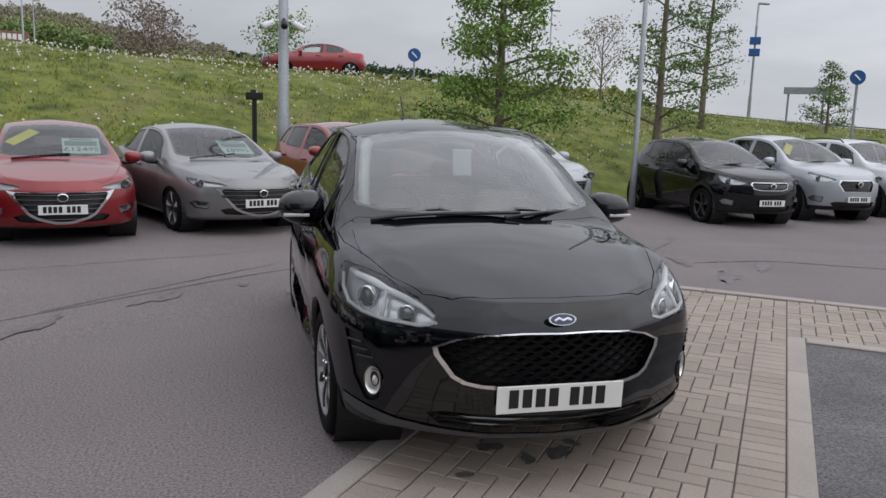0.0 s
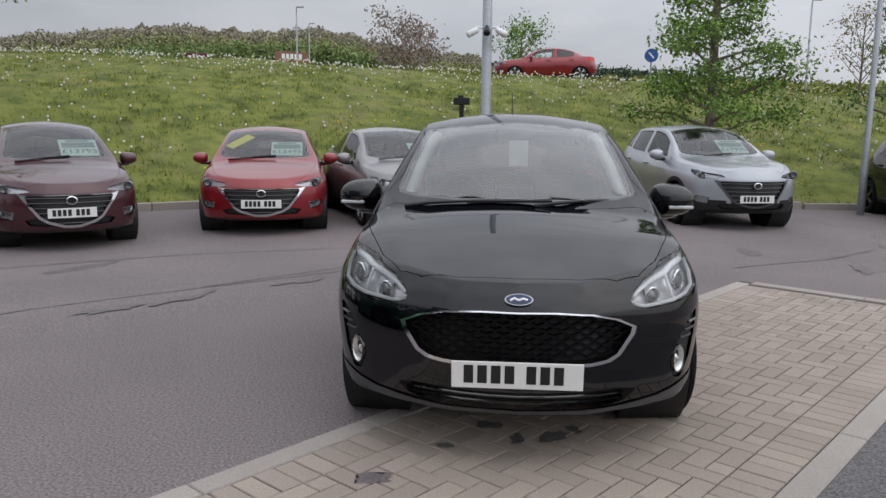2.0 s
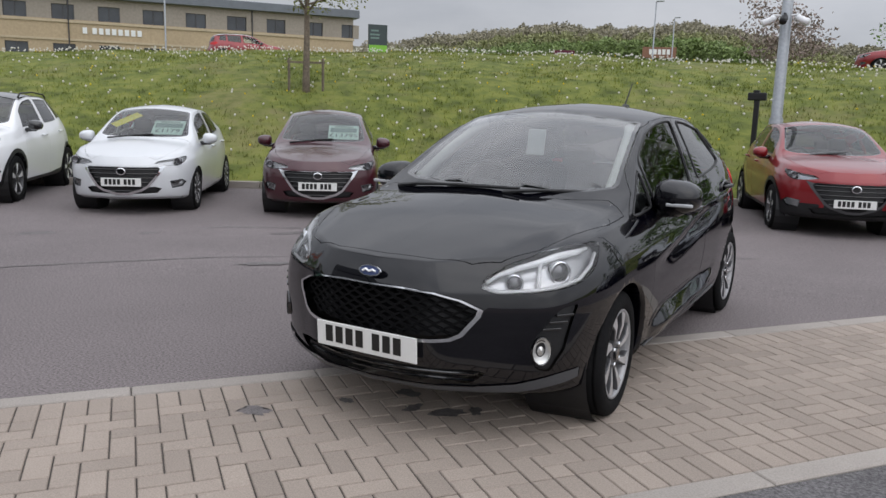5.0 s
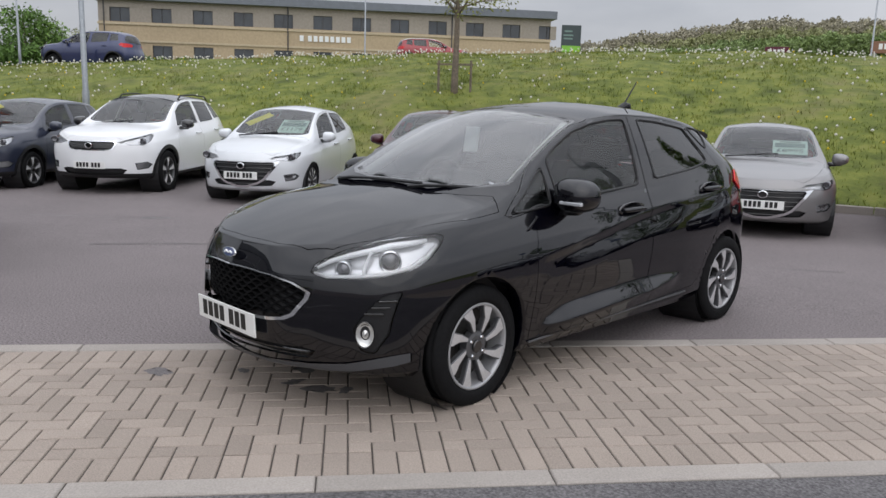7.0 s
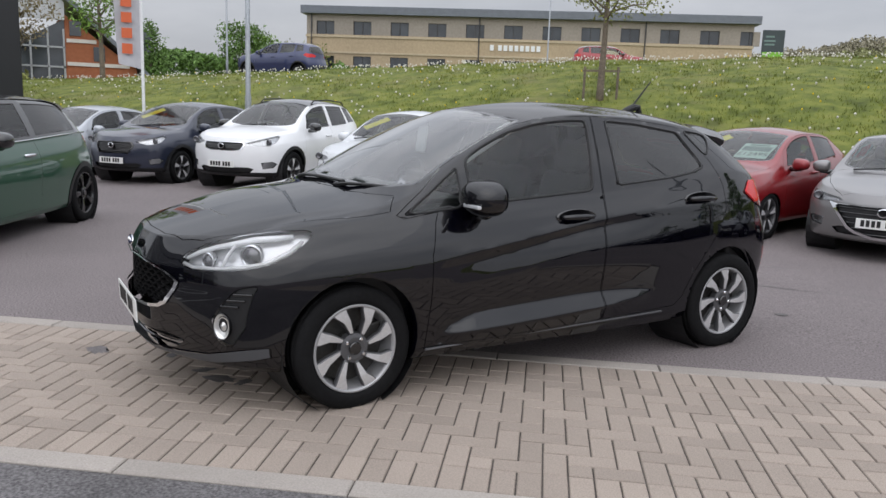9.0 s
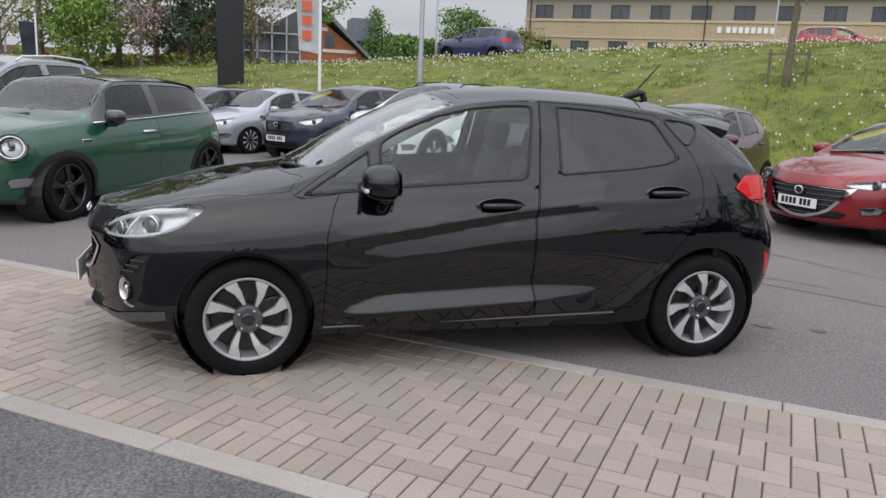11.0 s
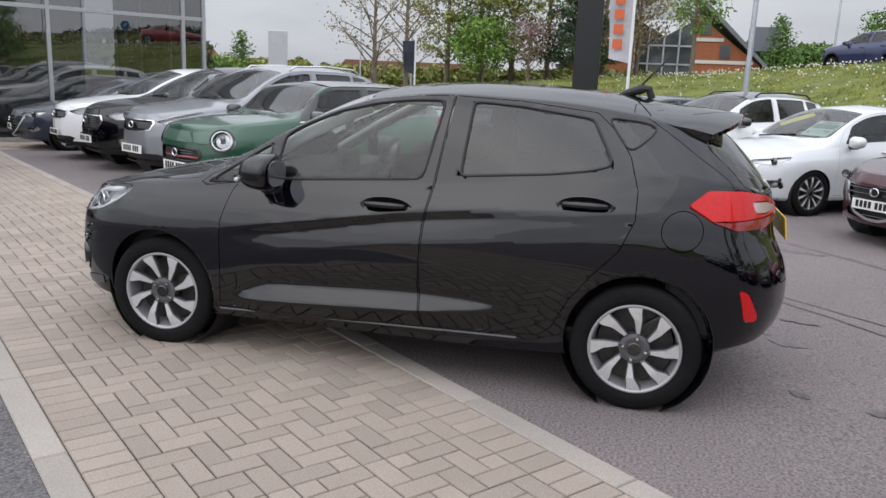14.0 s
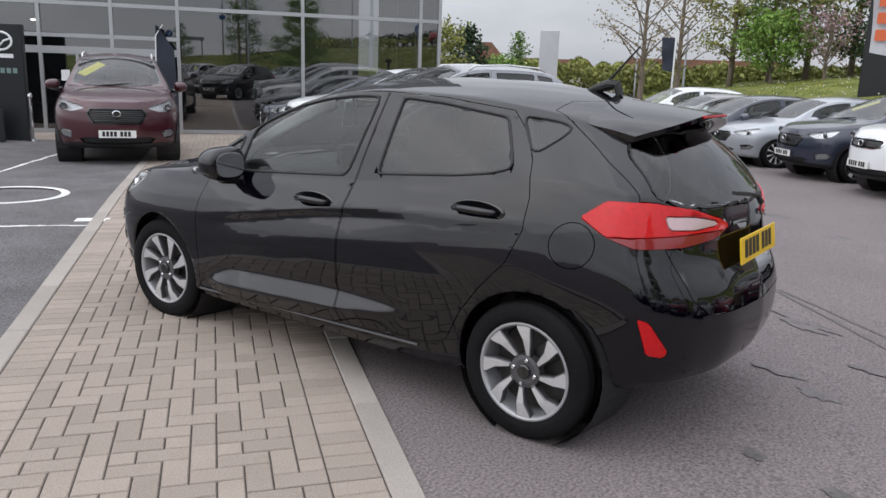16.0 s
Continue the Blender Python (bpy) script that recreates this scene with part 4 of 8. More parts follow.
def build_hatchback():
    s = HATCH
    bm = shell(s, 150, 56)
    front = lambda p: p.y < -1.2 and p.z < 0.95
    nose = lambda p: p.y < -1.6 and p.z < 0.80
    side = lambda p: p.x > 0.4 and -1.9 < p.y < 1.8
    top = lambda p: p.z > 0.74
    rear = lambda p: p.y > 1.15
    grille, lamp = front_shapes("smile")
    big = [(x * 1.035 + (0.004 if x > 0.4 else 0), 0.562 + (z - 0.566) * 1.10) for x, z in grille]
    carve(bm, ring((s["axles"][0], 0.315), s["arch"], 32), AX_Y, AX_Z, lambda p: p.x > 0.3 and p.y < -0.7, 90)
    carve(bm, ring((s["axles"][1], 0.315), s["arch"], 32), AX_Y, AX_Z, lambda p: p.x > 0.3 and p.y > 0.7, 90)
    carve(bm, rounded(lamp, 0.02, 2), DIAG_F, AX_Z, front, 8)
    carve(bm, big, AX_X, AX_Z, nose, 20)
    carve(bm, grille, AX_X, AX_Z, nose, 9, (20,))
    carve(bm, rounded([(-0.1, 0.352), (0.40, 0.350), (0.50, 0.335), (0.44, 0.285), (0.30, 0.272), (-0.1, 0.268)], 0.02, 2), AX_X, AX_Z, nose, 10)
    fog = rounded([(0.785, 0.625), (0.735, 0.605), (0.645, 0.455), (0.665, 0.352), (0.708, 0.335), (0.752, 0.43)], 0.015, 2)
    carve(bm, fog, AX_X, AX_Z, lambda p: p.y < -1.55 and p.z < 0.7, 11)
    carve(bm, [(-0.1, 0.262), (0.44, 0.268), (0.60, 0.285), (0.74, 0.325), (0.83, 0.345), (0.84, 0.318), (0.75, 0.278), (0.62, 0.250), (0.44, 0.232), (-0.1, 0.226)], AX_X, AX_Z, lambda p: p.y < -1.62 and p.z < 0.4, 21)
    # glass
    carve(bm, rounded([(-0.1, -1.03), (0.30, -1.005), (0.52, -0.945), (0.645, -0.855), (0.535, -0.165), (0.30, -0.215), (-0.1, -0.235)], 0.03, 2)[0:], AX_X, AX_Y, lambda p: p.z > 0.9 and p.y < 0.1, 1)
    carve(bm, rounded([(-0.60, 0.945), (-0.588, 1.165), (-0.48, 1.225), (-0.30, 1.303), (-0.10, 1.350), (0.08, 1.372), (0.245, 1.378), (0.185, 1.002)], 0.03, 2), AX_Y, AX_Z, side, 2)
    carve(bm, rounded([(-0.98, 0.905), (-0.645, 1.125), (-0.655, 0.935)], 0.012, 1), AX_Y, AX_Z, side, 22)
    carve(bm, rounded([(0.37, 1.028), (0.385, 1.378), (0.62, 1.364), (0.965, 1.322), (1.082, 1.122), (0.98, 1.092), (0.80, 1.066)], 0.016, 2), AX_Y, AX_Z, side, 3)
    carve(bm, rounded([(1.025, 1.333), (1.19, 1.318), (1.265, 1.296), (1.24, 1.258), (1.145, 1.178)], 0.03, 2), AX_Y, AX_Z, side, 4)
    carve(bm, rounded([(-0.1, 1.29), (0.45, 1.282), (0.535, 1.20), (0.60, 1.05), (0.50, 1.012), (-0.1, 0.992)], 0.03, 2), AX_X, AX_Z, rear, 14)
    # lamps behind
    carve(bm, rounded([(0.850, 0.967), (0.95, 1.036), (1.12, 1.036), (1.30, 1.006), (1.43, 0.958), (1.47, 0.925), (1.40, 0.885), (1.25, 0.864), (1.06, 0.862), (0.95, 0.90)], 0.012, 1), DIAG_R, AX_Z, lambda p: p.y > 1.2 and p.z < 1.2, 15)
    carve(bm, rounded([(1.17, 0.985), (1.30, 0.978), (1.40, 0.955), (1.405, 0.935), (1.30, 0.925), (1.19, 0.932)], 0.012, 1), DIAG_R, AX_Z, lambda p: p.y > 1.2 and p.z < 1.2, 17, (15,))
    carve(bm, [(0.95, 0.90), (1.10, 0.905), (1.30, 0.912), (1.47, 0.915), (1.40, 0.88), (1.25, 0.86), (1.06, 0.858)], DIAG_R, AX_Z, lambda p: p.y > 1.2 and p.z < 1.2, 18, (15,))
    carve(bm, rounded([(1.085, 0.602), (1.135, 0.590), (1.225, 0.465), (1.205, 0.438), (1.135, 0.450)], 0.01, 1), DIAG_R, AX_Z, lambda p: p.y > 1.45 and p.z < 0.7, 16)
    # doors, bonnet, tailgate, flap
    carve(bm, [(-0.885, 0.262), (-0.868, 0.50), (-0.865, 0.72), (-0.825, 0.87), (-0.80, 0.915), (-0.985, 0.888), (-1.02, 0.905), (-0.70, 1.128), (-0.50, 1.240), (-0.30, 1.325), (-0.10, 1.373), (0.10, 1.396), (0.285, 1.402), (0.245, 0.98), (0.215, 0.80), (0.205, 0.50), (0.232, 0.290)], AX_Y, AX_Z, side, 5)
    carve(bm, [(0.288, 1.402), (0.62, 1.390), (0.98, 1.352), (1.09, 1.26), (1.155, 1.16), (1.20, 1.02), (1.200, 0.89), (1.14, 0.75), (1.03, 0.63), (0.93, 0.50), (0.86, 0.36), (0.80, 0.312), (0.236, 0.290), (0.209, 0.50), (0.219, 0.80), (0.249, 0.98)], AX_Y, AX_Z, side, 6)
    carve(bm, ring((1.405, 0.855), 0.092, 24), AX_Y, AX_Z, side, 7)
    carve(bm, [(-0.1, -2.0), (0.25, -1.975), (0.40, -1.925), (0.50, -1.855), (0.595, -1.70), (0.685, -1.45), (0.735, -1.25), (0.745, -1.04), (0.64, -0.97), (0.50, -1.02), (0.28, -1.075), (-0.1, -1.10)], AX_X, AX_Y, lambda p: p.z > 0.745 and p.y < -0.8, 12)
    carve(bm, [(-0.1, 1.405), (0.46, 1.392), (0.52, 1.33), (0.60, 1.17), (0.655, 1.02), (0.62, 0.88), (0.565, 0.67), (0.49, 0.60), (-0.1, 0.588)], AX_X, AX_Z, rear, 13)

    car = empty("hatchback", pose(0, 0, 0), "glossy black five-door hatchback parked across paving and asphalt", "car")
    body = lift(bm, 0, 0)
    for sgn in (1, -1):
        for k in (0, 1):
            c = Vector((0, s["axles"][k], 0.315))
            es = [e for e in body.edges if len(e.link_faces) == 1 and all(v.co.x * sgn > 0.3 and abs((v.co - c).yz.length - s["arch"]) < 0.012 for v in e.verts)]
            r = bmesh.ops.extrude_edge_only(body, edges=es)
            vs = [g for g in r["geom"] if isinstance(g, bmesh.types.BMVert)]
            for v in vs:
                v.co.x -= sgn * 0.025
                d = (v.co - c).yz.normalized()
                v.co.y += d.x * -0.004
                v.co.z += d.y * -0.004
            r = bmesh.ops.extrude_edge_only(body, edges=[g for g in r["geom"] if isinstance(g, bmesh.types.BMEdge)])
            for g in r["geom"]:
                if isinstance(g, bmesh.types.BMVert):
                    g.co.x -= sgn * 0.22
    part("body", body, M_BLACK, car, "glossy black body shell", smooth=True)
    bm2 = bmesh.new()
    for y in s["axles"]:
        for sgn in (1, -1):
            rr = lathe(bm2, [(0.37, sgn * 0.50), (0.345, sgn * 0.80)], 28)
            bm2.faces.new(rr[0])
            for q in rr:
                for v in q:
                    v.co += Vector((0, y, 0.315))
    box(bm2, (1.34, 3.1, 0.06), (0, -0.05, 0.235))
    part("underbody", bm2, M_PLASTIC, car, "dark underbody and wheel arch liners")
    for sgn, nm in ((1, ""), (-1, "")):
        d = part("front_door", groove(lift(bm, 5, sgn)), M_BLACK, car, smooth=True)
        part("window", groove(lift(bm, 2, sgn), 0.010, -0.004, 0.004, 1), [M_GLASS, M_PLASTIC], d, "clear side window", smooth=True)
        part("window_seal", seal(lift(bm, 2, sgn), 0.007), M_PLASTIC, d, smooth=True)
        part("quarter_light", groove(lift(bm, 22, sgn), 0.008, -0.004, 0.004, 1), [M_GLASS, M_PLASTIC], d, smooth=True)
        part("window_seal", seal(lift(bm, 22, sgn), 0.006), M_PLASTIC, d, smooth=True)
        hx = spot(bm, (5,), AX_Y, AX_Z, 0.024, 0.872)[0].x
        part("door_handle", handle_mesh(), M_BLACK, d, "", pose(sgn * (hx + 0.004), 0.024, 0.872, 0, 0, 0) @ Matrix.Diagonal((sgn, 1, 1, 1)), True)
        cup(d, sgn * (hx - 0.001), 0.024, 0.870, sgn)
        e = part("rear_door", groove(lift(bm, 6, sgn)), M_BLACK, car, smooth=True)
        part("window", groove(lift(bm, 3, sgn), 0.010, -0.004, 0.004, 1), [M_TINT, M_PLASTIC], e, "dark privacy glass", smooth=True)
        part("window_seal", seal(lift(bm, 3, sgn), 0.007), M_PLASTIC, e, smooth=True)
        hx = spot(bm, (6,), AX_Y, AX_Z, 0.974, 0.945)[0].x
        part("door_handle", handle_mesh(), M_BLACK, e, "", pose(sgn * (hx + 0.004), 0.974, 0.945, 0, 0, 0) @ Matrix.Diagonal((sgn, 1, 1, 1)), True)
        cup(e, sgn * (hx - 0.001), 0.974, 0.942, sgn)
        part("quarter_window", groove(lift(bm, 4, sgn), 0.008, -0.003, 0.003, 1), [M_TINT, M_PLASTIC], car, "dark rear quarter glass", smooth=True)
        part("window_seal", seal(lift(bm, 4, sgn), 0.006), M_PLASTIC, car, smooth=True)
        if sgn > 0:
            part("fuel_flap", groove(lift(bm, 7, sgn), 0.004, 0.014), M_BLACK, car, smooth=True)
        else:
            part("wing_panel", lift(bm, 7, sgn), M_BLACK, car, smooth=True)
        lens = part("headlight", groove(lift(bm, 8, sgn), 0.003, 0.006), M_LENS, car, "clear headlamp with projector and light strip", smooth=True)
        b = lift(bm, 8, sgn)
        for v in b.verts:
            v.co -= v.normal * 0.045
        part("reflector", b, M_LAMPBACK, lens, smooth=True)

        def inlay(name, uvs, r, depth, material):
            b = bmesh.new()
            pts = []
            for u, v in uvs:
                c, n = spot(bm, (8,), DIAG_F, AX_Z, -0.87 + (u + 0.855) * 0.894, v - 0.010)
                c = c - n * depth
                pts.append((c.x * sgn, c.y, c.z))
            tube(b, pts, r, 8)
            part(name, b, material, lens, smooth=True)

        inlay("daytime_strip", [(-1.515, 0.700), (-1.46, 0.690), (-1.38, 0.692), (-1.30, 0.700), (-1.18, 0.712), (-1.06, 0.734), (-0.96, 0.776), (-0.90, 0.822)], 0.0085, 0.014, M_DRL)
        inlay("upper_strip", [(-1.50, 0.722), (-1.43, 0.752), (-1.34, 0.782), (-1.24, 0.806), (-1.14, 0.824), (-1.03, 0.838), (-0.95, 0.845)], [0.008, 0.011, 0.013, 0.015, 0.016, 0.015, 0.010], 0.016, M_DRL)
        inlay("inner_bar", [(-1.29, 0.705), (-1.275, 0.75), (-1.24, 0.80)], 0.0075, 0.014, M_DRL)
        for u, v, rad, m_ in ((-1.15, 0.766, 0.043, M_LAMPEYE), (-1.38, 0.735, 0.033, M_LAMPEYE)):
            c, n = spot(bm, (8,), DIAG_F, AX_Z, -0.87 + (u + 0.855) * 0.894, v - 0.010)
            c = c - n * 0.032
            ang = math.degrees(math.atan2(n.y, n.x * sgn)) + 180
            b = bmesh.new()
            lathe(b, [(rad * 1.2, 0.02), (rad * 1.2, -0.006), (rad * 1.05, -0.012), (rad, 0.0), (rad * 0.75, -0.012), (rad * 0.4, -0.018), (0.0005, -0.02)], 24)
            for f in b.faces:
                f.material_index = 1 if f.calc_center_median().yz.length > rad else 0
            part("projector", b, [m_, M_CHROME], lens, "", pose(c.x * sgn, c.y, c.z, 0, 0, ang), True)
        fg = part("fog_surround", groove(lift(bm, 11, sgn), 0.004, 0.006, 0.012), M_PLASTIC, car, "black fog lamp surround", smooth=True)
        c, n = spot(bm, (11,), AX_X, AX_Z, 0.690, 0.432)
        ang = math.degrees(math.atan2(n.y, n.x * sgn)) + 180
        b = bmesh.new()
        lathe(b, [(0.046, 0.03), (0.048, -0.003), (0.046, -0.005), (0.044, 0.002), (0.034, 0.014), (0.028, 0.012), (0.022, 0.020), (0.012, 0.014), (0.0005, 0.004)], 24)
        for f in b.faces:
            f.material_index = 1 if f.calc_center_median().yz.length > 0.043 else 0
        for v in b.verts:
            v.co.z *= 1.3
            v.co.y *= 0.9
        c = c + n * 0.004
        part("fog_lamp", b, [M_FOGDISH, M_PIANO], fg, "clear fog lamp in a black ring", pose(c.x * sgn, c.y, c.z, 0, 0, ang), True)
        for k in range(3):
            q, n = spot(bm, (11,), AX_X, AX_Z, 0.722 + 0.014 * k, 0.525 + 0.028 * k)
            b = bmesh.new()
            box(b, (0.085, 0.02, 0.010), (0, 0, 0), bevel=0.003)
            part("fin", b, M_PIANO, fg, "", pose((q.x - n.x * 0.006) * sgn, q.y - n.y * 0.006, q.z, 0, 0, math.degrees(math.atan2(n.y, n.x * sgn)) + 90))
        b = groove(lift(bm, 15, sgn), 0.004, 0.008)
        for v in b.verts:
            v.co += v.normal * 0.012
        tl = part("tail_light", b, M_TAIL, car, "red wraparound tail lamp", smooth=True)
        b = groove(lift(bm, 18, sgn), 0.002, 0.003)
        for v in b.verts:
            v.co += v.normal * 0.011
        part("indicator_band", b, M_TAILDARK, tl, "dark red lower lamp band", smooth=True)
        b = groove(lift(bm, 17, sgn), 0.004, 0.008)
        for v in b.verts:
            v.co += v.normal * 0.010
        part("reversing_lamp", b, M_CLEARTAIL, tl, "clear reversing lamp section", smooth=True)
        b = groove(lift(bm, 16, sgn), 0.003, 0.006)
        part("rear_reflector", b, M_TAIL, car, "red bumper reflector", smooth=True)
        put_mirror(car, sgn * 0.885, -0.575, 0.99, M_BLACK, sgn < 0, True, 1.12)
        b = bmesh.new()
        tube(b, [(sgn * 0.838, -0.88, 0.252), (sgn * 0.838, 0.70, 0.290)], 0.006, 6)
        part("sill_strip", b, M_GUN, car)
    part("bonnet", groove(lift(bm, 12, 0)), M_BLACK, car, smooth=True)
    tg = part("tailgate", groove(lift(bm, 13, 0)), M_BLACK, car, smooth=True)
    part("rear_window", groove(lift(bm, 14, 0), 0.012, -0.003, 0.003, 1), [M_TINT, M_PLASTIC], tg, "dark rear window", smooth=True)
    part("windscreen", groove(lift(bm, 1, 0), 0.022, -0.002, 0.002, 1), [M_SCREEN, M_PIANO], car, "clear windscreen", smooth=True)
    gr = part("grille", groove(lift(bm, 9, 0), 0.003, 0.0, 0.05), M_PLASTIC, car, "black honeycomb grille")
    part("grille_mesh", hex_grille(grille, -2.072, 0.04), M_MESH, gr)
    b = lift(bm, 20, 0)
    for v in b.verts:
        v.co.y -= 0.008
    part("grille_frame", b, M_CHROME, gr, "chrome grille frame", smooth=True)
    part("lower_intake", groove(lift(bm, 10, 0), 0.003, 0.0, 0.05), M_PLASTIC, car)
    b = bmesh.new()
    for z in (0.29, 0.315, 0.338):
        tube(b, [(x, -2.055 + 0.60 * x * x, z) for x in np.linspace(-0.44, 0.44, 9)], 0.006, 6)
    part("intake_slats", b, M_PIANO, car)
    b = lift(bm, 21, 0)
    for v in b.verts:
        v.co.y -= 0.010
    part("front_lip", b, M_LIP, car, "grey satin chin strip", smooth=True)
    # oval badge: a plain blue disc in a bright ring
    b = bmesh.new()
    rr = lathe(b, [(1.0, 0.0), (0.97, -0.10), (0.86, -0.10), (0.84, -0.04)], 28)
    b.faces.new(rr[-1])
    for v in b.verts:
        v.co = (v.co.y * 0.058, v.co.x * 0.05, v.co.z * 0.024)
    bmesh.ops.recalc_face_normals(b, faces=b.faces[:])
    bd = part("badge", b, M_CHROME, car, "oval chrome badge", pose(0, -2.086, 0.726, -12))
    b = bmesh.new()
    rr = lathe(b, [(0.84, 0.0), (0.80, -0.05)], 28)
    b.faces.new(rr[-1])
    for v in b.verts:
        v.co = (v.co.y * 0.058, v.co.x * 0.09 - 0.002, v.co.z * 0.024)
    bmesh.ops.recalc_face_normals(b, faces=b.faces[:])
    part("badge_field", b, mat("blue_enamel", (0.05, 0.07, 0.16), 0.3, coat=1.0), bd)
    b = bmesh.new()
    tube(b, [(-0.034, -0.007, -0.004), (-0.018, -0.008, 0.005), (0.0, -0.008, -0.003), (0.018, -0.008, 0.004), (0.034, -0.007, -0.002)], 0.005, 6)
    part("badge_mark", b, M_DRL, bd, "pale plain mark")
    plate(car, pose(0, -2.112, 0.424, 3), "white")
    plate(tg, pose(0, 1.908, 0.825, -8, 0, 180), "yellow")
    # spoiler, aerial, wipers
    b = bmesh.new()
    rows = []
    def roof_z(x, y):
        return spot(bm, (0, 5, 6, 13, 14), AX_X, AX_Y, abs(x), y)[0].z

    for q in np.linspace(-1, 1, 21):
        t = abs(q)
        y1, z1 = 1.665 - 0.16 * t**3, 1.372 - 0.088 * t * t
        a, c, d = 0.505 * q, 0.505 * q, 0.490 * q
        z0 = roof_z(c, 1.33)
        z1 = min(z1, z0 - 0.028)
        rows.append([b.verts.new(p) for p in ((a, 1.22, roof_z(a, 1.22) - 0.003), (c, 1.33, z0 + 0.005), (c, 1.33 + (y1 - 1.33) * 0.5, (z0 + 0.005 + z1) / 2 + 0.004), (d, y1, z1), (d, y1 - 0.004, z1 - 0.022), (d * 0.98, y1 - 0.10, z1 - 0.060), (c * 0.97, 1.36, z0 - 0.06))])
    for r0, r1 in zip(rows, rows[1:]):
        for j in range(6):
            b.faces.new((r0[j], r0[j + 1], r1[j + 1], r1[j]))
    b.faces.new(rows[0])
    b.faces.new(rows[-1][::-1])
    bmesh.ops.recalc_face_normals(b, faces=b.faces[:])
    for e in b.edges:
        if len(e.link_faces) == 2 and e.calc_face_angle() > 0.5:
            e.smooth = False
    sp = part("roof_spoiler", b, M_BLACK, tg, smooth=True)
    b = bmesh.new()
    box(b, (0.30, 0.01, 0.012), (0, 1.662, 1.352), bevel=0.003)
    part("brake_light", b, M_TAIL, sp)
    b = bmesh.new()
    tube(b, [(0, 1.03, 1.428), (0, 1.09, 1.448), (0, 1.15, 1.468), (0, 1.19, 1.470), (0, 1.21, 1.420)], [0.010, 0.022, 0.026, 0.022, 0.02], 10)
    an = part("aerial_base", b, M_PLASTIC, car)
    b = bmesh.new()
    tube(b, [(0, 1.12, 1.455), (0, 1.24, 1.59), (0, 1.29, 1.645)], [0.007, 0.005, 0.004], 6)
    part("aerial", b, M_PLASTIC, an)
    wiper(car, [(-0.58, -1.02, 0.975), (-0.45, -1.03, 0.995), (-0.20, -1.035, 1.01), (0.02, -1.04, 1.015)])
    wiper(car, [(0.10, -1.06, 0.99), (0.22, -1.045, 1.005), (0.38, -0.99, 1.015), (0.52, -0.93, 1.015)])
    wiper(tg, [(0.0, 1.90, 1.0), (0.02, 1.885, 1.03), (0.12, 1.87, 1.05), (0.20, 1.86, 1.06)], "rear_wiper")
    b = bmesh.new()
    box(b, (0.11, 0.012, 0.15), bevel=0.005)
    part("price_tag", b, M_PAPER, car, "white tag hanging in the windscreen", pose(0.02, -0.49, 1.235, -8))
    b = bmesh.new()
    box(b, (0.24, 0.10, 0.07), (0, 0, 0), Matrix.Rotation(radians(25), 4, "X"), bevel=0.02)
    part("rear_view_mirror", b, M_PLASTIC, car, "", pose(0.0, -0.34, 1.33))
    for sgn in (1, -1):
        b = bmesh.new()
        tube(b, [(sgn * 0.585, -0.80, 1.000), (sgn * 0.545, -0.52, 1.165), (sgn * 0.500, -0.27, 1.292), (sgn * 0.475, -0.19, 1.325)], 0.034, 8)
        part("pillar_trim", b, M_TRIMPALE, car, "pale windscreen pillar trim", smooth=True)
    b = bmesh.new()
    box(b, (0.82, 1.0, 0.02), (0, 0.42, 1.350), bevel=0.008)
    part("headlining", b, M_TRIMGREY, car)
    interior(car, 1, 1, 1)
    ms = wheel_meshes(0.297, 0.210, 0.195, 8, M_ALLOYGREY, M_RIM, 0.24, 1.06)
    for x in (0.834, -0.834):
        put_wheel(car, ms, x, s["axles"][0], 0.297, 4, 3.0, 10)
        put_wheel(car, ms, x, s["axles"][1], 0.297, 4, 0.0, 34)
    bm.free()
    return car


M_MESH = mat("black_grille_plastic", (0.006, 0.006, 0.0065), 0.7, spec=0.08)
M_TRIMPALE = mat("pale_grey_trim", (0.78, 0.78, 0.76), 0.8, grain=0.02, amount=0.05)
M_TAILDARK = mat("dark_red_lamp_lens", (0.20, 0.004, 0.006), 0.2, coat=1.0)
M_RIM = mat("silver_grey_rim", (0.34, 0.34, 0.35), 0.4, 0.4, grain=0.01, amount=0.06)
M_LAMPEYE = mat("projector_lens", (0.10, 0.10, 0.11), 0.08, 0.6, coat=1.0)
M_CLEARTAIL = mat("clear_red_lamp_lens", (0.55, 0.40, 0.40), 0.12, 0.2, coat=1.0)
M_LIP = mat("satin_grey_plastic", (0.07, 0.072, 0.078), 0.35, 0.2)


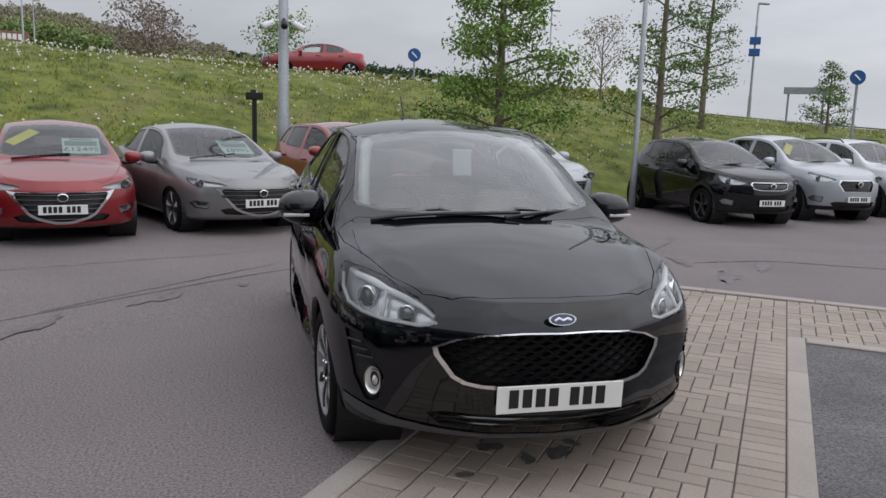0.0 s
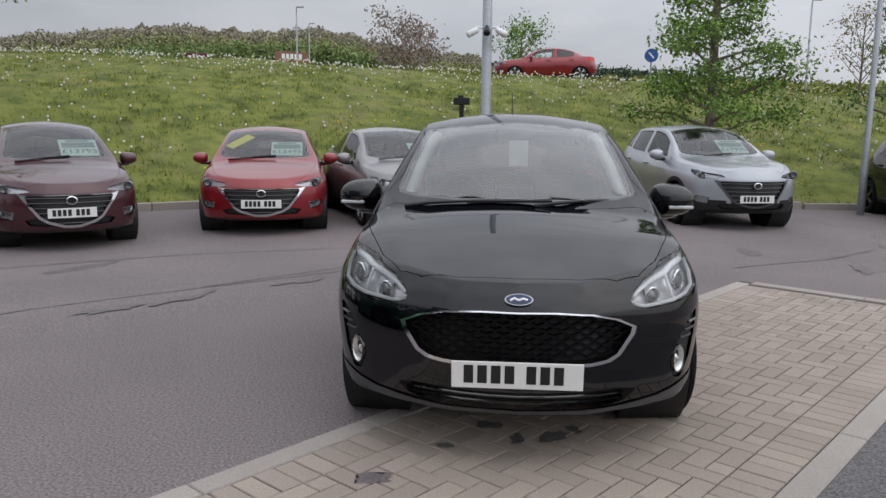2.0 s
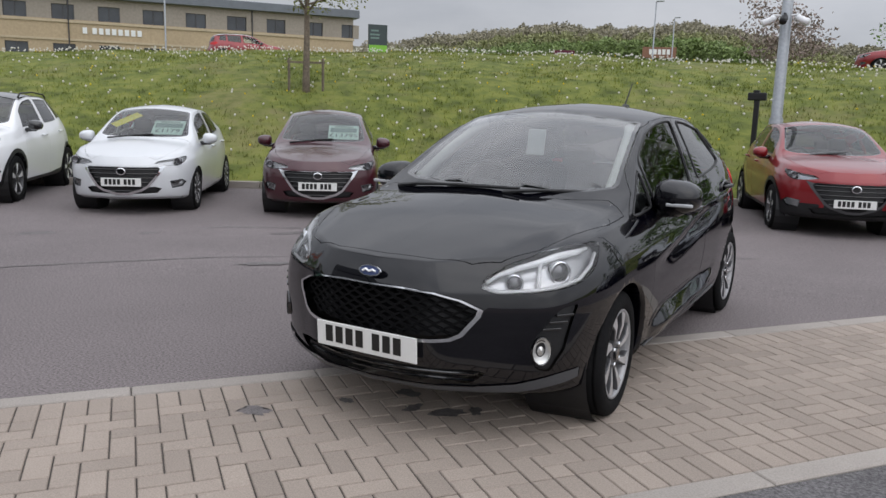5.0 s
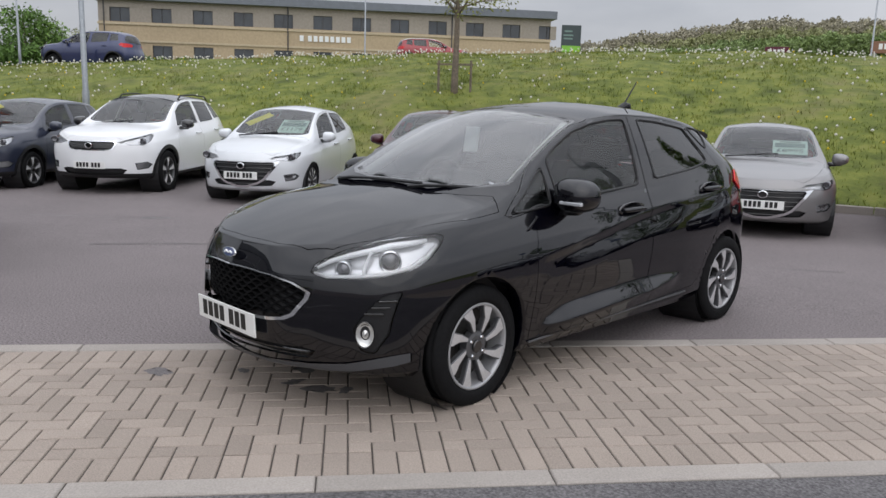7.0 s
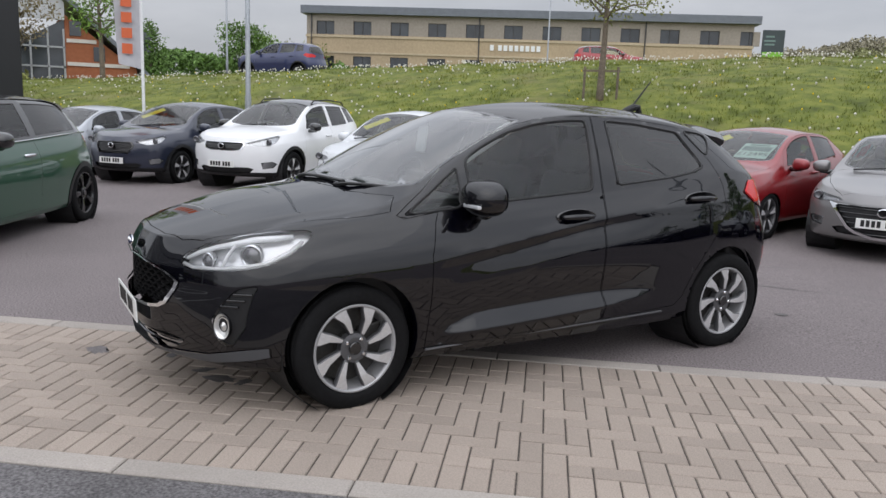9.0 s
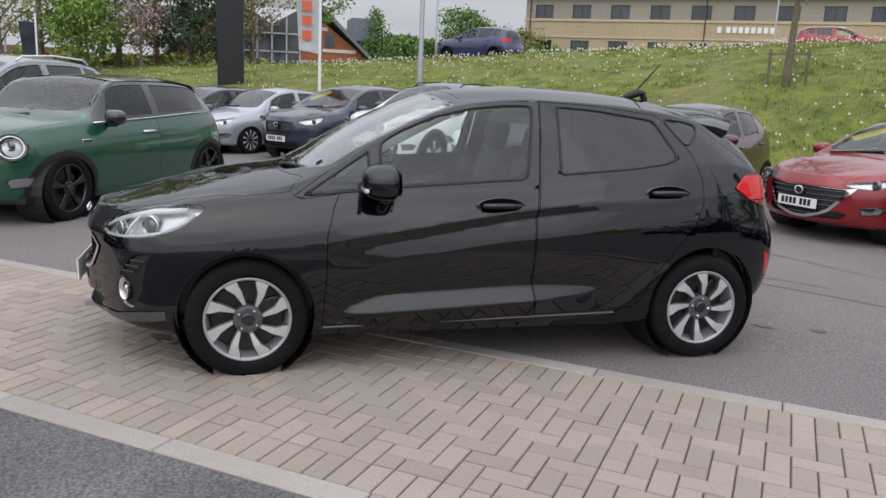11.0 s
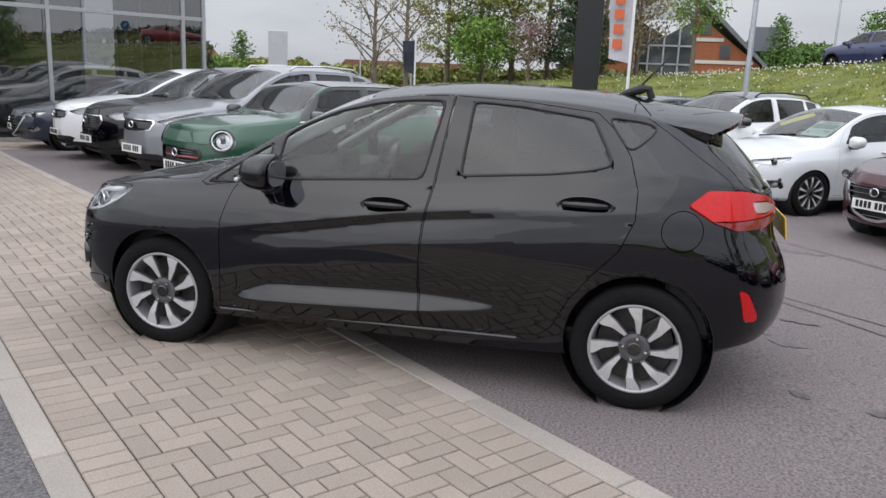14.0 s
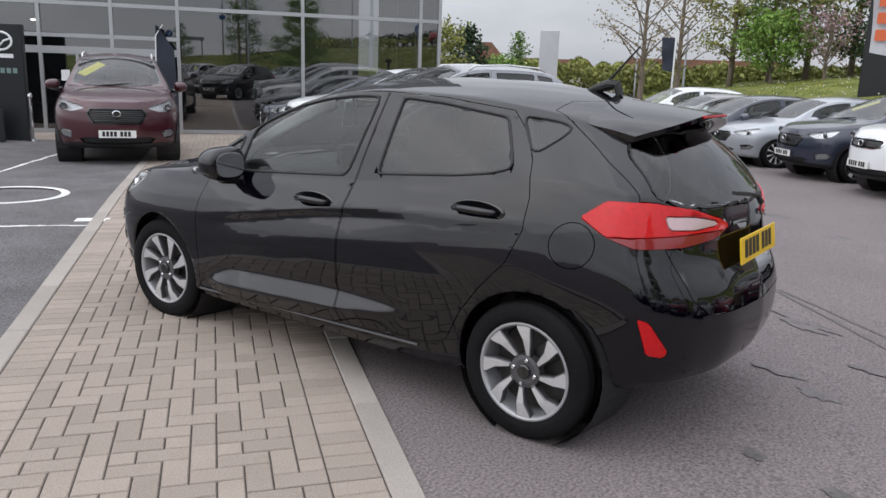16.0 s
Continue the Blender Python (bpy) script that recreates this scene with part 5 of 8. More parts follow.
# ---- the parked cars ----
SUV = dict(HATCH)
SUV.update(
    bottom=[(-2.1, 0.24), (-1.6, 0.23), (-0.9, 0.235), (0.7, 0.24), (1.6, 0.29), (1.95, 0.32)],
    belt=[(-2.03, 0.83), (-1.85, 0.85), (-1.45, 0.90), (-1.0, 0.935), (-0.6, 0.955), (0.26, 0.99), (0.85, 1.02), (1.3, 1.06), (1.6, 1.05), (1.86, 1.0)],
    centre=[(-2.03, 0.835), (-1.9, 0.885), (-1.7, 0.925), (-1.45, 0.965), (-1.2, 0.995), (-1.02, 1.015), (-0.90, 1.075), (-0.75, 1.18), (-0.5, 1.315), (-0.3, 1.405), (-0.15, 1.44),
            (0.05, 1.462), (0.35, 1.476), (0.7, 1.474), (1.1, 1.455), (1.4, 1.42), (1.6, 1.37), (1.72, 1.27), (1.80, 1.14), (1.86, 1.01)],
    railz=[(-2.03, 0.832), (-1.75, 0.89), (-1.45, 0.935), (-1.1, 0.97), (-0.9, 1.03), (-0.6, 1.19), (-0.3, 1.32), (-0.1, 1.375), (0.25, 1.41), (0.7, 1.41), (1.1, 1.395), (1.4, 1.355), (1.6, 1.28), (1.78, 1.10), (1.86, 1.005)],
    arch=0.365)
SALOON = dict(HATCH)
SALOON.update(
    belt=[(-2.03, 0.76), (-1.85, 0.79), (-1.45, 0.865), (-1.0, 0.90), (-0.6, 0.93), (0.26, 0.975), (0.85, 1.01), (1.3, 1.05), (1.6, 1.06), (1.86, 1.02)],
    centre=[(-2.03, 0.765), (-1.9, 0.81), (-1.7, 0.865), (-1.45, 0.92), (-1.2, 0.962), (-1.02, 0.99), (-0.9, 1.06), (-0.7, 1.195), (-0.45, 1.335), (-0.25, 1.41), (0.0, 1.46),
            (0.3, 1.476), (0.6, 1.455), (0.9, 1.385), (1.2, 1.25), (1.4, 1.14), (1.5, 1.105), (1.7, 1.095), (1.86, 1.03)],
    railz=[(-2.03, 0.762), (-1.75, 0.825), (-1.45, 0.892), (-1.1, 0.935), (-0.9, 1.005), (-0.6, 1.19), (-0.3, 1.335), (-0.1, 1.38), (0.25, 1.405), (0.6, 1.375), (0.9, 1.30), (1.2, 1.17), (1.45, 1.085), (1.7, 1.075), (1.86, 1.025)])
COMPACT = dict(HATCH)
COMPACT.update(
    F=-1.88, R=1.78,
    outline=[(0, 0), (0.35, 0.006), (0.58, 0.022), (0.73, 0.048), (0.83, 0.082), (0.91, 0.13), (0.96, 0.19), (1.0, 0.30), (1.0, 0.42), (1.0, 0.5),
             (1.0, 0.68), (0.99, 0.78), (0.96, 0.86), (0.91, 0.92), (0.82, 0.962), (0.66, 0.988), (0.36, 0.997), (0, 1)],
    belt=[(-1.95, 0.835), (-1.75, 0.875), (-1.45, 0.93), (-1.0, 0.965), (-0.6, 0.98), (0.26, 1.01), (0.85, 1.035), (1.3, 1.05), (1.6, 1.04), (1.80, 0.98)],
    centre=[(-1.95, 0.85), (-1.86, 0.925), (-1.7, 0.965), (-1.45, 1.0), (-1.2, 1.025), (-0.95, 1.05), (-0.80, 1.075), (-0.68, 1.15), (-0.52, 1.30), (-0.40, 1.40), (-0.28, 1.442), (-0.1, 1.464),
            (0.2, 1.474), (0.7, 1.476), (1.1, 1.46), (1.35, 1.43), (1.52, 1.37), (1.64, 1.25), (1.72, 1.12), (1.80, 0.99)],
    railz=[(-1.95, 0.84), (-1.75, 0.91), (-1.45, 0.962), (-1.1, 1.0), (-0.80, 1.035), (-0.66, 1.11), (-0.50, 1.26), (-0.36, 1.37), (-0.22, 1.405), (-0.1, 1.413), (0.25, 1.418), (0.7, 1.415), (1.1, 1.40), (1.35, 1.365), (1.52, 1.29), (1.7, 1.10), (1.80, 0.985)],
    arch=0.36)

PLATE = {}
for key, m_ in (("white", M_PLATE_W), ("yellow", M_PLATE_Y)):
    bm = bmesh.new()
    box(bm, (0.52, 0.008, 0.111), bevel=0.003)
    PLATE[key] = mesh_of("number_plate", bm, m_, False)
bm = bmesh.new()
box(bm, (0.038, 0.003, 0.074))
PLATE_BAR = mesh_of("plate_bar", bm, M_INK, False)


def plate(car, m, colour):
    """A number plate 0.52 m wide, with a plain bar in place of each character."""
    p = share("number_plate", PLATE[colour], car, m)
    x = -0.212
    for k in range(7):
        share("plate_bar", PLATE_BAR, p, pose(x + 0.02, -0.0045, 0.004))
        x += 0.054 + (0.032 if k == 3 else 0)
    return p


def band(s, y0, y1, lean0=0.0, lean1=0.0, low=0.035, high=0.04):
    """A window between the belt and the roof rail."""
    ys = np.linspace(y0, y1, 6)
    bot = [(float(y), float(curve_at(s["belt"], y)) + low) for y in ys]
    top = [(float(y), float(curve_at(s["railz"], y)) - high) for y in np.linspace(y0 + lean0, y1 + lean1, 6)]
    return bot + top[::-1]


WHEELS = {
    "alloy": wheel_meshes(0.315, 0.228, 0.205, 5, M_ALLOY, M_GUN, 0.05, 1.35),
    "ten": wheel_meshes(0.315, 0.225, 0.205, 10, M_ALLOY, M_GUN, 0.0, 0.72),
    "black": wheel_meshes(0.325, 0.235, 0.215, 5, M_GLOSSWHEEL, M_GLOSSWHEEL, 0.08, 1.2),
    "suv": wheel_meshes(0.345, 0.235, 0.225, 5, M_ALLOY, M_GUN, 0.0, 1.4),
}
SPEC_CACHE = {}


def panels(kind, style, doors):
    """The cut shell of a kind of car, made once."""
    if (kind, style, doors) in SPEC_CACHE:
        return SPEC_CACHE[kind, style, doors]
    s = {"hatch": HATCH, "suv": SUV, "saloon": SALOON, "compact": COMPACT}[kind]
    bm = shell(s, 84, 34)
    lay = bm.faces.layers.int["panel"]
    dz = float(curve_at(s["belt"], -2.0)) - 0.775
    g, lamp = front_shapes(style)
    g = [(x, z + dz * 0.8) for x, z in g]
    lamp = [(u, z + dz) for u, z in lamp]
    side = lambda p: p.x > 0.35 and -1.9 < p.y < 1.85
    for k in (0, 1):
        carve(bm, ring((s["axles"][k], 0.30), s["arch"], 24), AX_Y, AX_Z, lambda p: p.x > 0.3 and abs(p.y - s["axles"][k]) < 0.6, 90)
    carve(bm, lamp, DIAG_F, AX_Z, lambda p: p.y < -1.1 and p.z < 1.0, 8)
    zc = sum(z for x, z in g) / len(g)
    frame_ = [(x * 1.06, zc + (z - zc) * 1.14) for x, z in g]
    if style == "wing":
        frame_ = [(x, z + dz * 0.8) for x, z in ((-0.1, 0.648), (0.48, 0.648), (0.56, 0.668), (0.50, 0.575), (0.35, 0.378), (0.262, 0.326), (0.085, 0.272), (-0.1, 0.266))]
    carve(bm, frame_, AX_X, AX_Z, lambda p: p.y < -1.55, 20)
    carve(bm, g, AX_X, AX_Z, lambda p: p.y < -1.6, 9, (20,))
    carve(bm, [(-0.1, 0.385), (0.42, 0.385), (0.50, 0.36), (0.44, 0.30), (-0.1, 0.285)], AX_X, AX_Z, lambda p: p.y < -1.6, 10)
    carve(bm, [(0.60, 0.46), (0.74, 0.48), (0.78, 0.44), (0.74, 0.38), (0.62, 0.36)], AX_X, AX_Z, lambda p: p.y < -1.5 and p.z < 0.6, 11)
    yb = -1.0 if kind != "compact" else -0.79
    carve(bm, rounded([(-0.1, yb - 0.02), (0.30, yb), (0.52, yb + 0.055), (0.640, yb + 0.14), (0.53, -0.17), (0.30, -0.22), (-0.1, -0.24)], 0.03, 1), AX_X, AX_Y, lambda p: p.z > 0.9 and p.y < 0.1, 1)
    carve(bm, band(s, -0.66, 0.20, 0.17, 0.04) if kind != "compact" else band(s, -0.58, 0.22, 0.16, 0.02), AX_Y, AX_Z, side, 2)
    if kind == "compact":
        carve(bm, band(s, 0.34, 1.30, 0.03, 0.05), AX_Y, AX_Z, side, 3)
    else:
        carve(bm, band(s, 0.33, 0.98, 0.03, 0.03), AX_Y, AX_Z, side, 3)
        if kind == "suv":
            carve(bm, band(s, 1.08, 1.42, 0.0, -0.06), AX_Y, AX_Z, side, 4)
    if kind != "saloon":
        carve(bm, [(-0.1, 1.30), (0.44, 1.29), (0.53, 1.20), (0.58, 1.08), (0.50, 1.04), (-0.1, 1.03)], AX_X, AX_Z, lambda p: p.y > 1.2, 14)
    else:
        carve(bm, [(-0.1, 0.62), (0.42, 0.64), (0.53, 1.05), (0.50, 1.32), (-0.1, 1.36)], AX_X, AX_Y, lambda p: p.z > 1.05, 14)
    carve(bm, rounded([(0.90, 0.95), (0.98, 1.02), (1.30, 1.0), (1.43, 0.95), (1.40, 0.88), (1.06, 0.86)], 0.012, 1), DIAG_R, AX_Z, lambda p: p.y > 1.2 and p.z < 1.2, 15)
    carve(bm, [(-0.86, 0.275), (-0.85, 0.72), (-0.80, 0.90), (-0.80, 0.93)] + [(float(y), float(curve_at(s["railz"], y)) - 0.008) for y in np.linspace(-0.62, 0.27, 6)] + [(0.235, 0.95), (0.21, 0.5), (0.23, 0.285)], AX_Y, AX_Z, side, 5)
    if doors == 5:
        carve(bm, [(0.275, float(curve_at(s["railz"], 0.27)) - 0.008), (0.65, float(curve_at(s["railz"], 0.65)) - 0.008), (1.0, float(curve_at(s["railz"], 1.0)) - 0.01), (1.12, 1.15), (1.17, 0.95), (1.10, 0.72), (0.93, 0.50), (0.85, 0.32), (0.234, 0.286), (0.214, 0.5), (0.239, 0.95)], AX_Y, AX_Z, side, 6)
    if kind == "compact":
        carve(bm, band(s, -0.80, 1.62, 0.28, -0.12, 0.012, -0.02), AX_Y, AX_Z, side, 31, (0, 5))
    carve(bm, [(-0.1, -2.0), (0.25, -1.985), (0.44, -1.93), (0.54, -1.83), (0.62, -1.65), (0.69, -1.3), (0.71, -1.05), (0.62, yb + 0.02), (-0.1, yb - 0.06)], AX_X, AX_Y, lambda p: p.z > 0.72 and p.y < -0.8, 12)
    if kind == "suv":
        for f in bm.faces:
            if f[lay] == 0 and f.calc_center_median().z < (0.40 if style == "wing" else 0.31) + 0.02 * math.sin(f.calc_center_median().y * 3):
                f[lay] = 30
        for k in (0, 1):
            carve(bm, ring((s["axles"][k], 0.30), s["arch"] + 0.055, 24), AX_Y, AX_Z, lambda p: p.x > 0.3 and abs(p.y - s["axles"][k]) < 0.6, 30)
    elif kind == "compact":
        for k in (0, 1):
            carve(bm, ring((s["axles"][k], 0.30), s["arch"] + 0.06, 24), AX_Y, AX_Z, lambda p: p.x > 0.3 and abs(p.y - s["axles"][k]) < 0.6, 30)
    SPEC_CACHE[kind, style, doors] = (s, bm, g)
    return SPEC_CACHE[kind, style, doors]


PRICE_MAT = [M_MINT, M_INK]


def parked_car(name, label, colour, dims, kind, style, axle, turn, wheels="alloy", doors=5, chrome=M_CHROME, roof=None, sticker=False, price="", rails=False, group="parked cars", plate_on=True, z=None, stripe=False, seats=True, near=True):
    """dims: width, height, wheelbase. axle: where the front axle's middle stands."""
    width, height, base = dims
    s, bm, g = panels(kind, style, doors)
    sx, sy, sz = width / 1.735, base / 2.493, height / 1.476
    sc = (sx, sy, sz)
    ms = WHEELS[wheels]
    radius = {"alloy": 0.315, "ten": 0.315, "black": 0.325, "suv": 0.345}[wheels]
    m = pose(axle[0], axle[1], ground_at(*axle) if z is None else z, 0, 0, turn) @ Matrix.Translation((0, base / 2, 0))
    car = empty(name, m, label, "car", group)
    body = lift(bm, 0, 0, sc)
    part("body", body, colour, car, smooth=True)
    if kind == "compact":
        for sgn in (1, -1):
            for k in (1, -1):
                b = lift(bm, 30, sgn, sc)
                bmesh.ops.delete(b, geom=[f for f in b.faces if f.calc_center_median().y * k < 0], context="FACES")
                for v in b.verts:
                    v.co += v.normal * 0.006
                part("arch_cladding", b, M_PLASTIC, car, "unpainted black wheel arch", smooth=True)
    if kind == "suv":
        b = lift(bm, 30, 0, sc)
        for v in b.verts:
            v.co += v.normal * 0.006
        part("cladding", b, M_PLASTIC, car, "unpainted black lower cladding", smooth=True)
    if kind == "compact":
        for sgn in (1, -1):
            part("window_surround", lift(bm, 31, sgn, sc), M_PIANO, car, "gloss black window surround", smooth=True)
            b = bmesh.new()
            tube(b, [(sgn * x * sx, y * sy, (float(curve_at(s["belt"], y)) + 0.006) * sz) for x, y in ((0.785, -0.80), (0.792, -0.3), (0.792, 0.3), (0.785, 0.9), (0.76, 1.45))], 0.008, 6)
            part("belt_trim", b, M_CHROME, car, "bright belt strip", smooth=True)
    b = bmesh.new()
    for y in s["axles"]:
        for sgn in (1, -1):
            r = lathe(b, [(s["arch"] * sz + 0.02, sgn * 0.52 * sx), (s["arch"] * sz + 0.005, sgn * 0.835 * sx)], 24)
            b.faces.new(r[0])
            for ring_ in r:
                for v in ring_:
                    v.co.y = v.co.y * sy / sz + y * sy
                    v.co.z += 0.30 * sz
    box(b, (1.45 * sx, 3.4 * sy, 0.06), (0, 0, 0.25 * sz))
    part("underbody", b, M_PLASTIC, car)
    for sgn in (1, -1):
        d = part("front_door", groove(lift(bm, 5, sgn, sc)), colour, car, smooth=True)
        part("window", groove(lift(bm, 2, sgn, sc), 0.012, -0.004, 0.004, 1), [M_GLASS, M_PLASTIC], d, smooth=True)
        e = d
        if doors == 5:
            e = part("rear_door", groove(lift(bm, 6, sgn, sc)), colour, car, smooth=True)
        part("window", groove(lift(bm, 3, sgn, sc), 0.012, -0.004, 0.004, 1), [M_TINT, M_PLASTIC], e, smooth=True)
        if kind == "suv":
            part("quarter_window", groove(lift(bm, 4, sgn, sc), 0.010, -0.004, 0.004, 1), [M_TINT, M_PLASTIC], car, smooth=True)
        part("door_handle", handle_mesh(), M_CHROME if kind == "compact" else colour, d, "", pose(sgn * 0.832 * sx, 0.03 * sy, 0.86 * sz) @ Matrix.Diagonal((sgn, 1, 1, 1)), True)
        if doors == 5:
            part("door_handle", handle_mesh(), colour, e, "", pose(sgn * 0.825 * sx, 0.90 * sy, 0.90 * sz) @ Matrix.Diagonal((sgn, 1, 1, 1)), True)
        h = part("headlight", groove(lift(bm, 8, sgn, sc), 0.006, 0.008), M_LENS, car, smooth=True)
        b = lift(bm, 8, sgn, sc)
        for v in b.verts:
            v.co += Vector((-sgn * 0.02, 0.035, 0))
        part("reflector", b, M_SMOKE if kind == "suv" and style == "wing" else M_REFL, h, smooth=True)
        b = bmesh.new()
        r = lathe(b, [(0.052, 0.02), (0.05, -0.02), (0.04, -0.026), (0.03, -0.01), (0.0005, -0.02)], 16)
        zl = 0.72 * sz + (float(curve_at(s["belt"], -2.0)) - 0.775) * sz
        part("projector", b, M_LAMPEYE, h, "", pose(sgn * (0.70 if kind != "compact" else 0.60) * sx, (-1.80 if kind != "compact" else -1.70) * sy, zl, 0, 0, 90 - sgn * 22), True)
        part("fog_lamp", groove(lift(bm, 11, sgn, sc), 0.012, 0.006, 0.01), M_FOGS, car, smooth=True)
        part("tail_light", groove(lift(bm, 15, sgn, sc), 0.004, 0.006), M_TAIL, car, smooth=True)
        put_mirror(car, sgn * 0.925 * sx, -0.62 * sy, (float(curve_at(s["belt"], -0.6)) + 0.06) * sz, colour if not roof else M_PIANO, sgn < 0, False)
        for k in (0, 1):
            put_wheel(car, ms, sgn * 0.850 * sx, s["axles"][k] * sy, radius, 0, 0.0, 17 * (k + 1))
        if rails:
            b = bmesh.new()
            tube(b, [(sgn * 0.52 * sx, y * sy, float(curve_at(s["railz"], y)) * sz + up) for y, up in ((-0.05, 0.02), (0.05, 0.065), (0.6, 0.075), (1.15, 0.065), (1.25, 0.015))], 0.014, 6)
            part("roof_rail", b, M_ALLOY if rails == 1 else M_PLASTIC, car, smooth=True)
    part("bonnet", groove(lift(bm, 12, 0, sc)), colour, car, smooth=True)
    part("windscreen", groove(lift(bm, 1, 0, sc), 0.025, -0.002, 0.002, 1), [M_CLEAR, M_PIANO], car, smooth=True)
    part("rear_window", groove(lift(bm, 14, 0, sc), 0.015, -0.003, 0.003, 1), [M_TINT, M_PLASTIC], car, smooth=True)
    gr = part("grille", groove(lift(bm, 9, 0, sc), 0.003, 0.0, 0.03), M_PLASTIC, car)
    b = lift(bm, 20, 0, sc)
    for v in b.verts:
        v.co.y -= 0.006
    part("grille_frame", b, chrome, gr, smooth=True)
    zs = [z_ for x, z_ in g]
    for z_ in np.linspace(min(zs) + 0.03, max(zs) - 0.03, 6):
        xs = [x for x in np.linspace(0, 0.5, 40) if inside(g, x, z_)]
        if xs:
            b = bmesh.new()
            xm = max(xs) * sx
            tube(b, [(x, (s["F"] - 0.055 + 0.55 * x * x) * sy, z_ * sz) for x in np.linspace(-xm, xm, 7)], 0.005, 5)
            part("grille_slat", b, M_PIANO, gr)
    for sgn in ((1, -1) if style == "wing" else (0,)):
        part("lower_intake", groove(lift(bm, 10, sgn, sc), 0.003, 0.0, 0.03), M_PLASTIC, car)
    b = bmesh.new()
    r = lathe(b, [(0.06, 0.0), (0.062, -0.012), (0.05, -0.016), (0.046, -0.008)], 20)
    b.faces.new(r[-1])
    for v in b.verts:
        v.co = (v.co.y, v.co.x, v.co.z * 0.8)
    bmesh.ops.recalc_face_normals(b, faces=b.faces[:])
    for f in b.faces:
        f.material_index = 1 if len(f.verts) > 4 else 0
    part("badge", b, [M_CHROME, M_PIANO], car, "plain bright ring badge", pose(0, (s["F"] - 0.075) * sy, (max(zs) - 0.055) * sz))
    if style == "round":
        lay = bm.faces.layers.int["panel"]
        fs = [f for f in bm.faces if f[lay] == 8]
        c = sum((f.calc_center_median() for f in fs), Vector()) / len(fs)
        n = sum((f.normal for f in fs), Vector()).normalized()
        u = n.cross(AX_Z).normalized()
        w = u.cross(n)
        rad = 0.92 * max((v.co - c).length for f in fs for v in f.verts)
        for sgn in (1, -1):
            for name_, q, thick, m_ in (("lamp_ring", 0.92, 0.009, M_PIANO), ("light_ring", 0.76, 0.006, M_DRL)):
                b = bmesh.new()
                pts = [c + n * 0.012 + (u * math.cos(k * math.tau / 28) + w * math.sin(k * math.tau / 28)) * rad * q for k in range(30)]
                tube(b, [(p.x * sx * sgn, p.y * sy, p.z * sz) for p in pts], thick, 8)
                part(name_, b, m_, car, "thin ring round the headlamp", smooth=True)
            p, n2 = spot(bm, (0,), AX_Y, AX_Z, -0.98, 0.80)
            b = bmesh.new()
            box(b, (0.016, 0.13, 0.042), bevel=0.007)
            part("side_vent", b, M_CHROME, car, "bright side vent trim", pose(p.x * sx * sgn, p.y * sy, p.z * sz))
        zr = min(zs) + 0.52 * (max(zs) - min(zs))
        xm = max(x for x in np.linspace(0, 0.6, 60) if inside(g, x, zr)) * sx
        b = bmesh.new()
        tube(b, [(x, (s["F"] - 0.068 + 0.45 * x * x) * sy, zr * sz) for x in np.linspace(-xm, xm, 9)], 0.014, 6)
        part("grille_stripe", b, M_RED, gr, "red stripe across the grille", smooth=True)
    if plate_on:
        plate(car, pose(0, (s["F"] - 0.088) * sy, (0.45 if style in ("wing", "smile") else 0.43) * sz), "white")
    wiper(car, [(-0.50 * sx, -1.02 * sy, 0.99 * sz), (-0.4 * sx, -1.02 * sy, 1.0 * sz), (-0.15 * sx, -1.0 * sy, 1.03 * sz), (0.02 * sx, -0.98 * sy, 1.045 * sz)])
    if roof:
        b = bmesh.new()
        ys = np.linspace(-0.22, 1.50, 10)
        rows = []
        for y in ys:
            rx = 0.895 * 0.868 * float(curve_at(s["railx"], y)) * 0.99
            rz, zc = float(curve_at(s["railz"], y)), float(curve_at(s["centre"], y))
            rows.append([b.verts.new((rx * q * sx, y * sy, (rz + (zc - rz) * (1 - q * q)) * sz + 0.006)) for q in (-1, -0.8, -0.5, 0, 0.5, 0.8, 1)])
        for r0, r1 in zip(rows, rows[1:]):
            for k in range(6):
                b.faces.new((r0[k], r0[k + 1], r1[k + 1], r1[k]))
        part("roof", b, roof, car, "black roof panel", smooth=True)
    tilt = math.degrees(math.atan2(0.30 * sz, 0.55 * sy))
    zw = (float(curve_at(s["centre"], -0.66)) - 0.045) * sz
    if price:
        b = bmesh.new()
        box(b, (0.46, 0.42, 0.004), bevel=0.001)
        p = part("price_sheet", b, M_MINT, car, "pale green price sheet behind the windscreen", pose(0.30 * sx, -0.64 * sy, zw - 0.045, tilt, 0, 0))
        cu = bpy.data.curves.new("price", "FONT")
        cu.body, cu.size, cu.align_x, cu.align_y = price, 0.145, "CENTER", "CENTER"
        cu.materials.append(M_INK)
        o = new("price_text", cu)
        o.parent = p
        o.matrix_local = pose(0, -0.10, 0.004)
        b = bmesh.new()
        box(b, (0.40, 0.13, 0.003))
        part("sheet_band", b, M_BANDGREY, p, "", pose(0, 0.06, 0.003))
        b = bmesh.new()
        box(b, (0.28, 0.035, 0.003))
        part("sheet_band", b, M_BANDGREY, p, "", pose(0, 0.165, 0.003))
    if sticker:
        b = bmesh.new()
        box(b, (0.48, 0.15, 0.004), bevel=0.001)
        part("yellow_strip", b, M_YELLOW, car, "yellow banner sticker across the windscreen corner", pose(-0.37 * sx, -0.47 * sy, zw + 0.055, tilt, 0, 0) @ pose(0, 0, 0, 0, 0, 50))
    if seats:
        interior(car, sx, sy, sz)
    return car


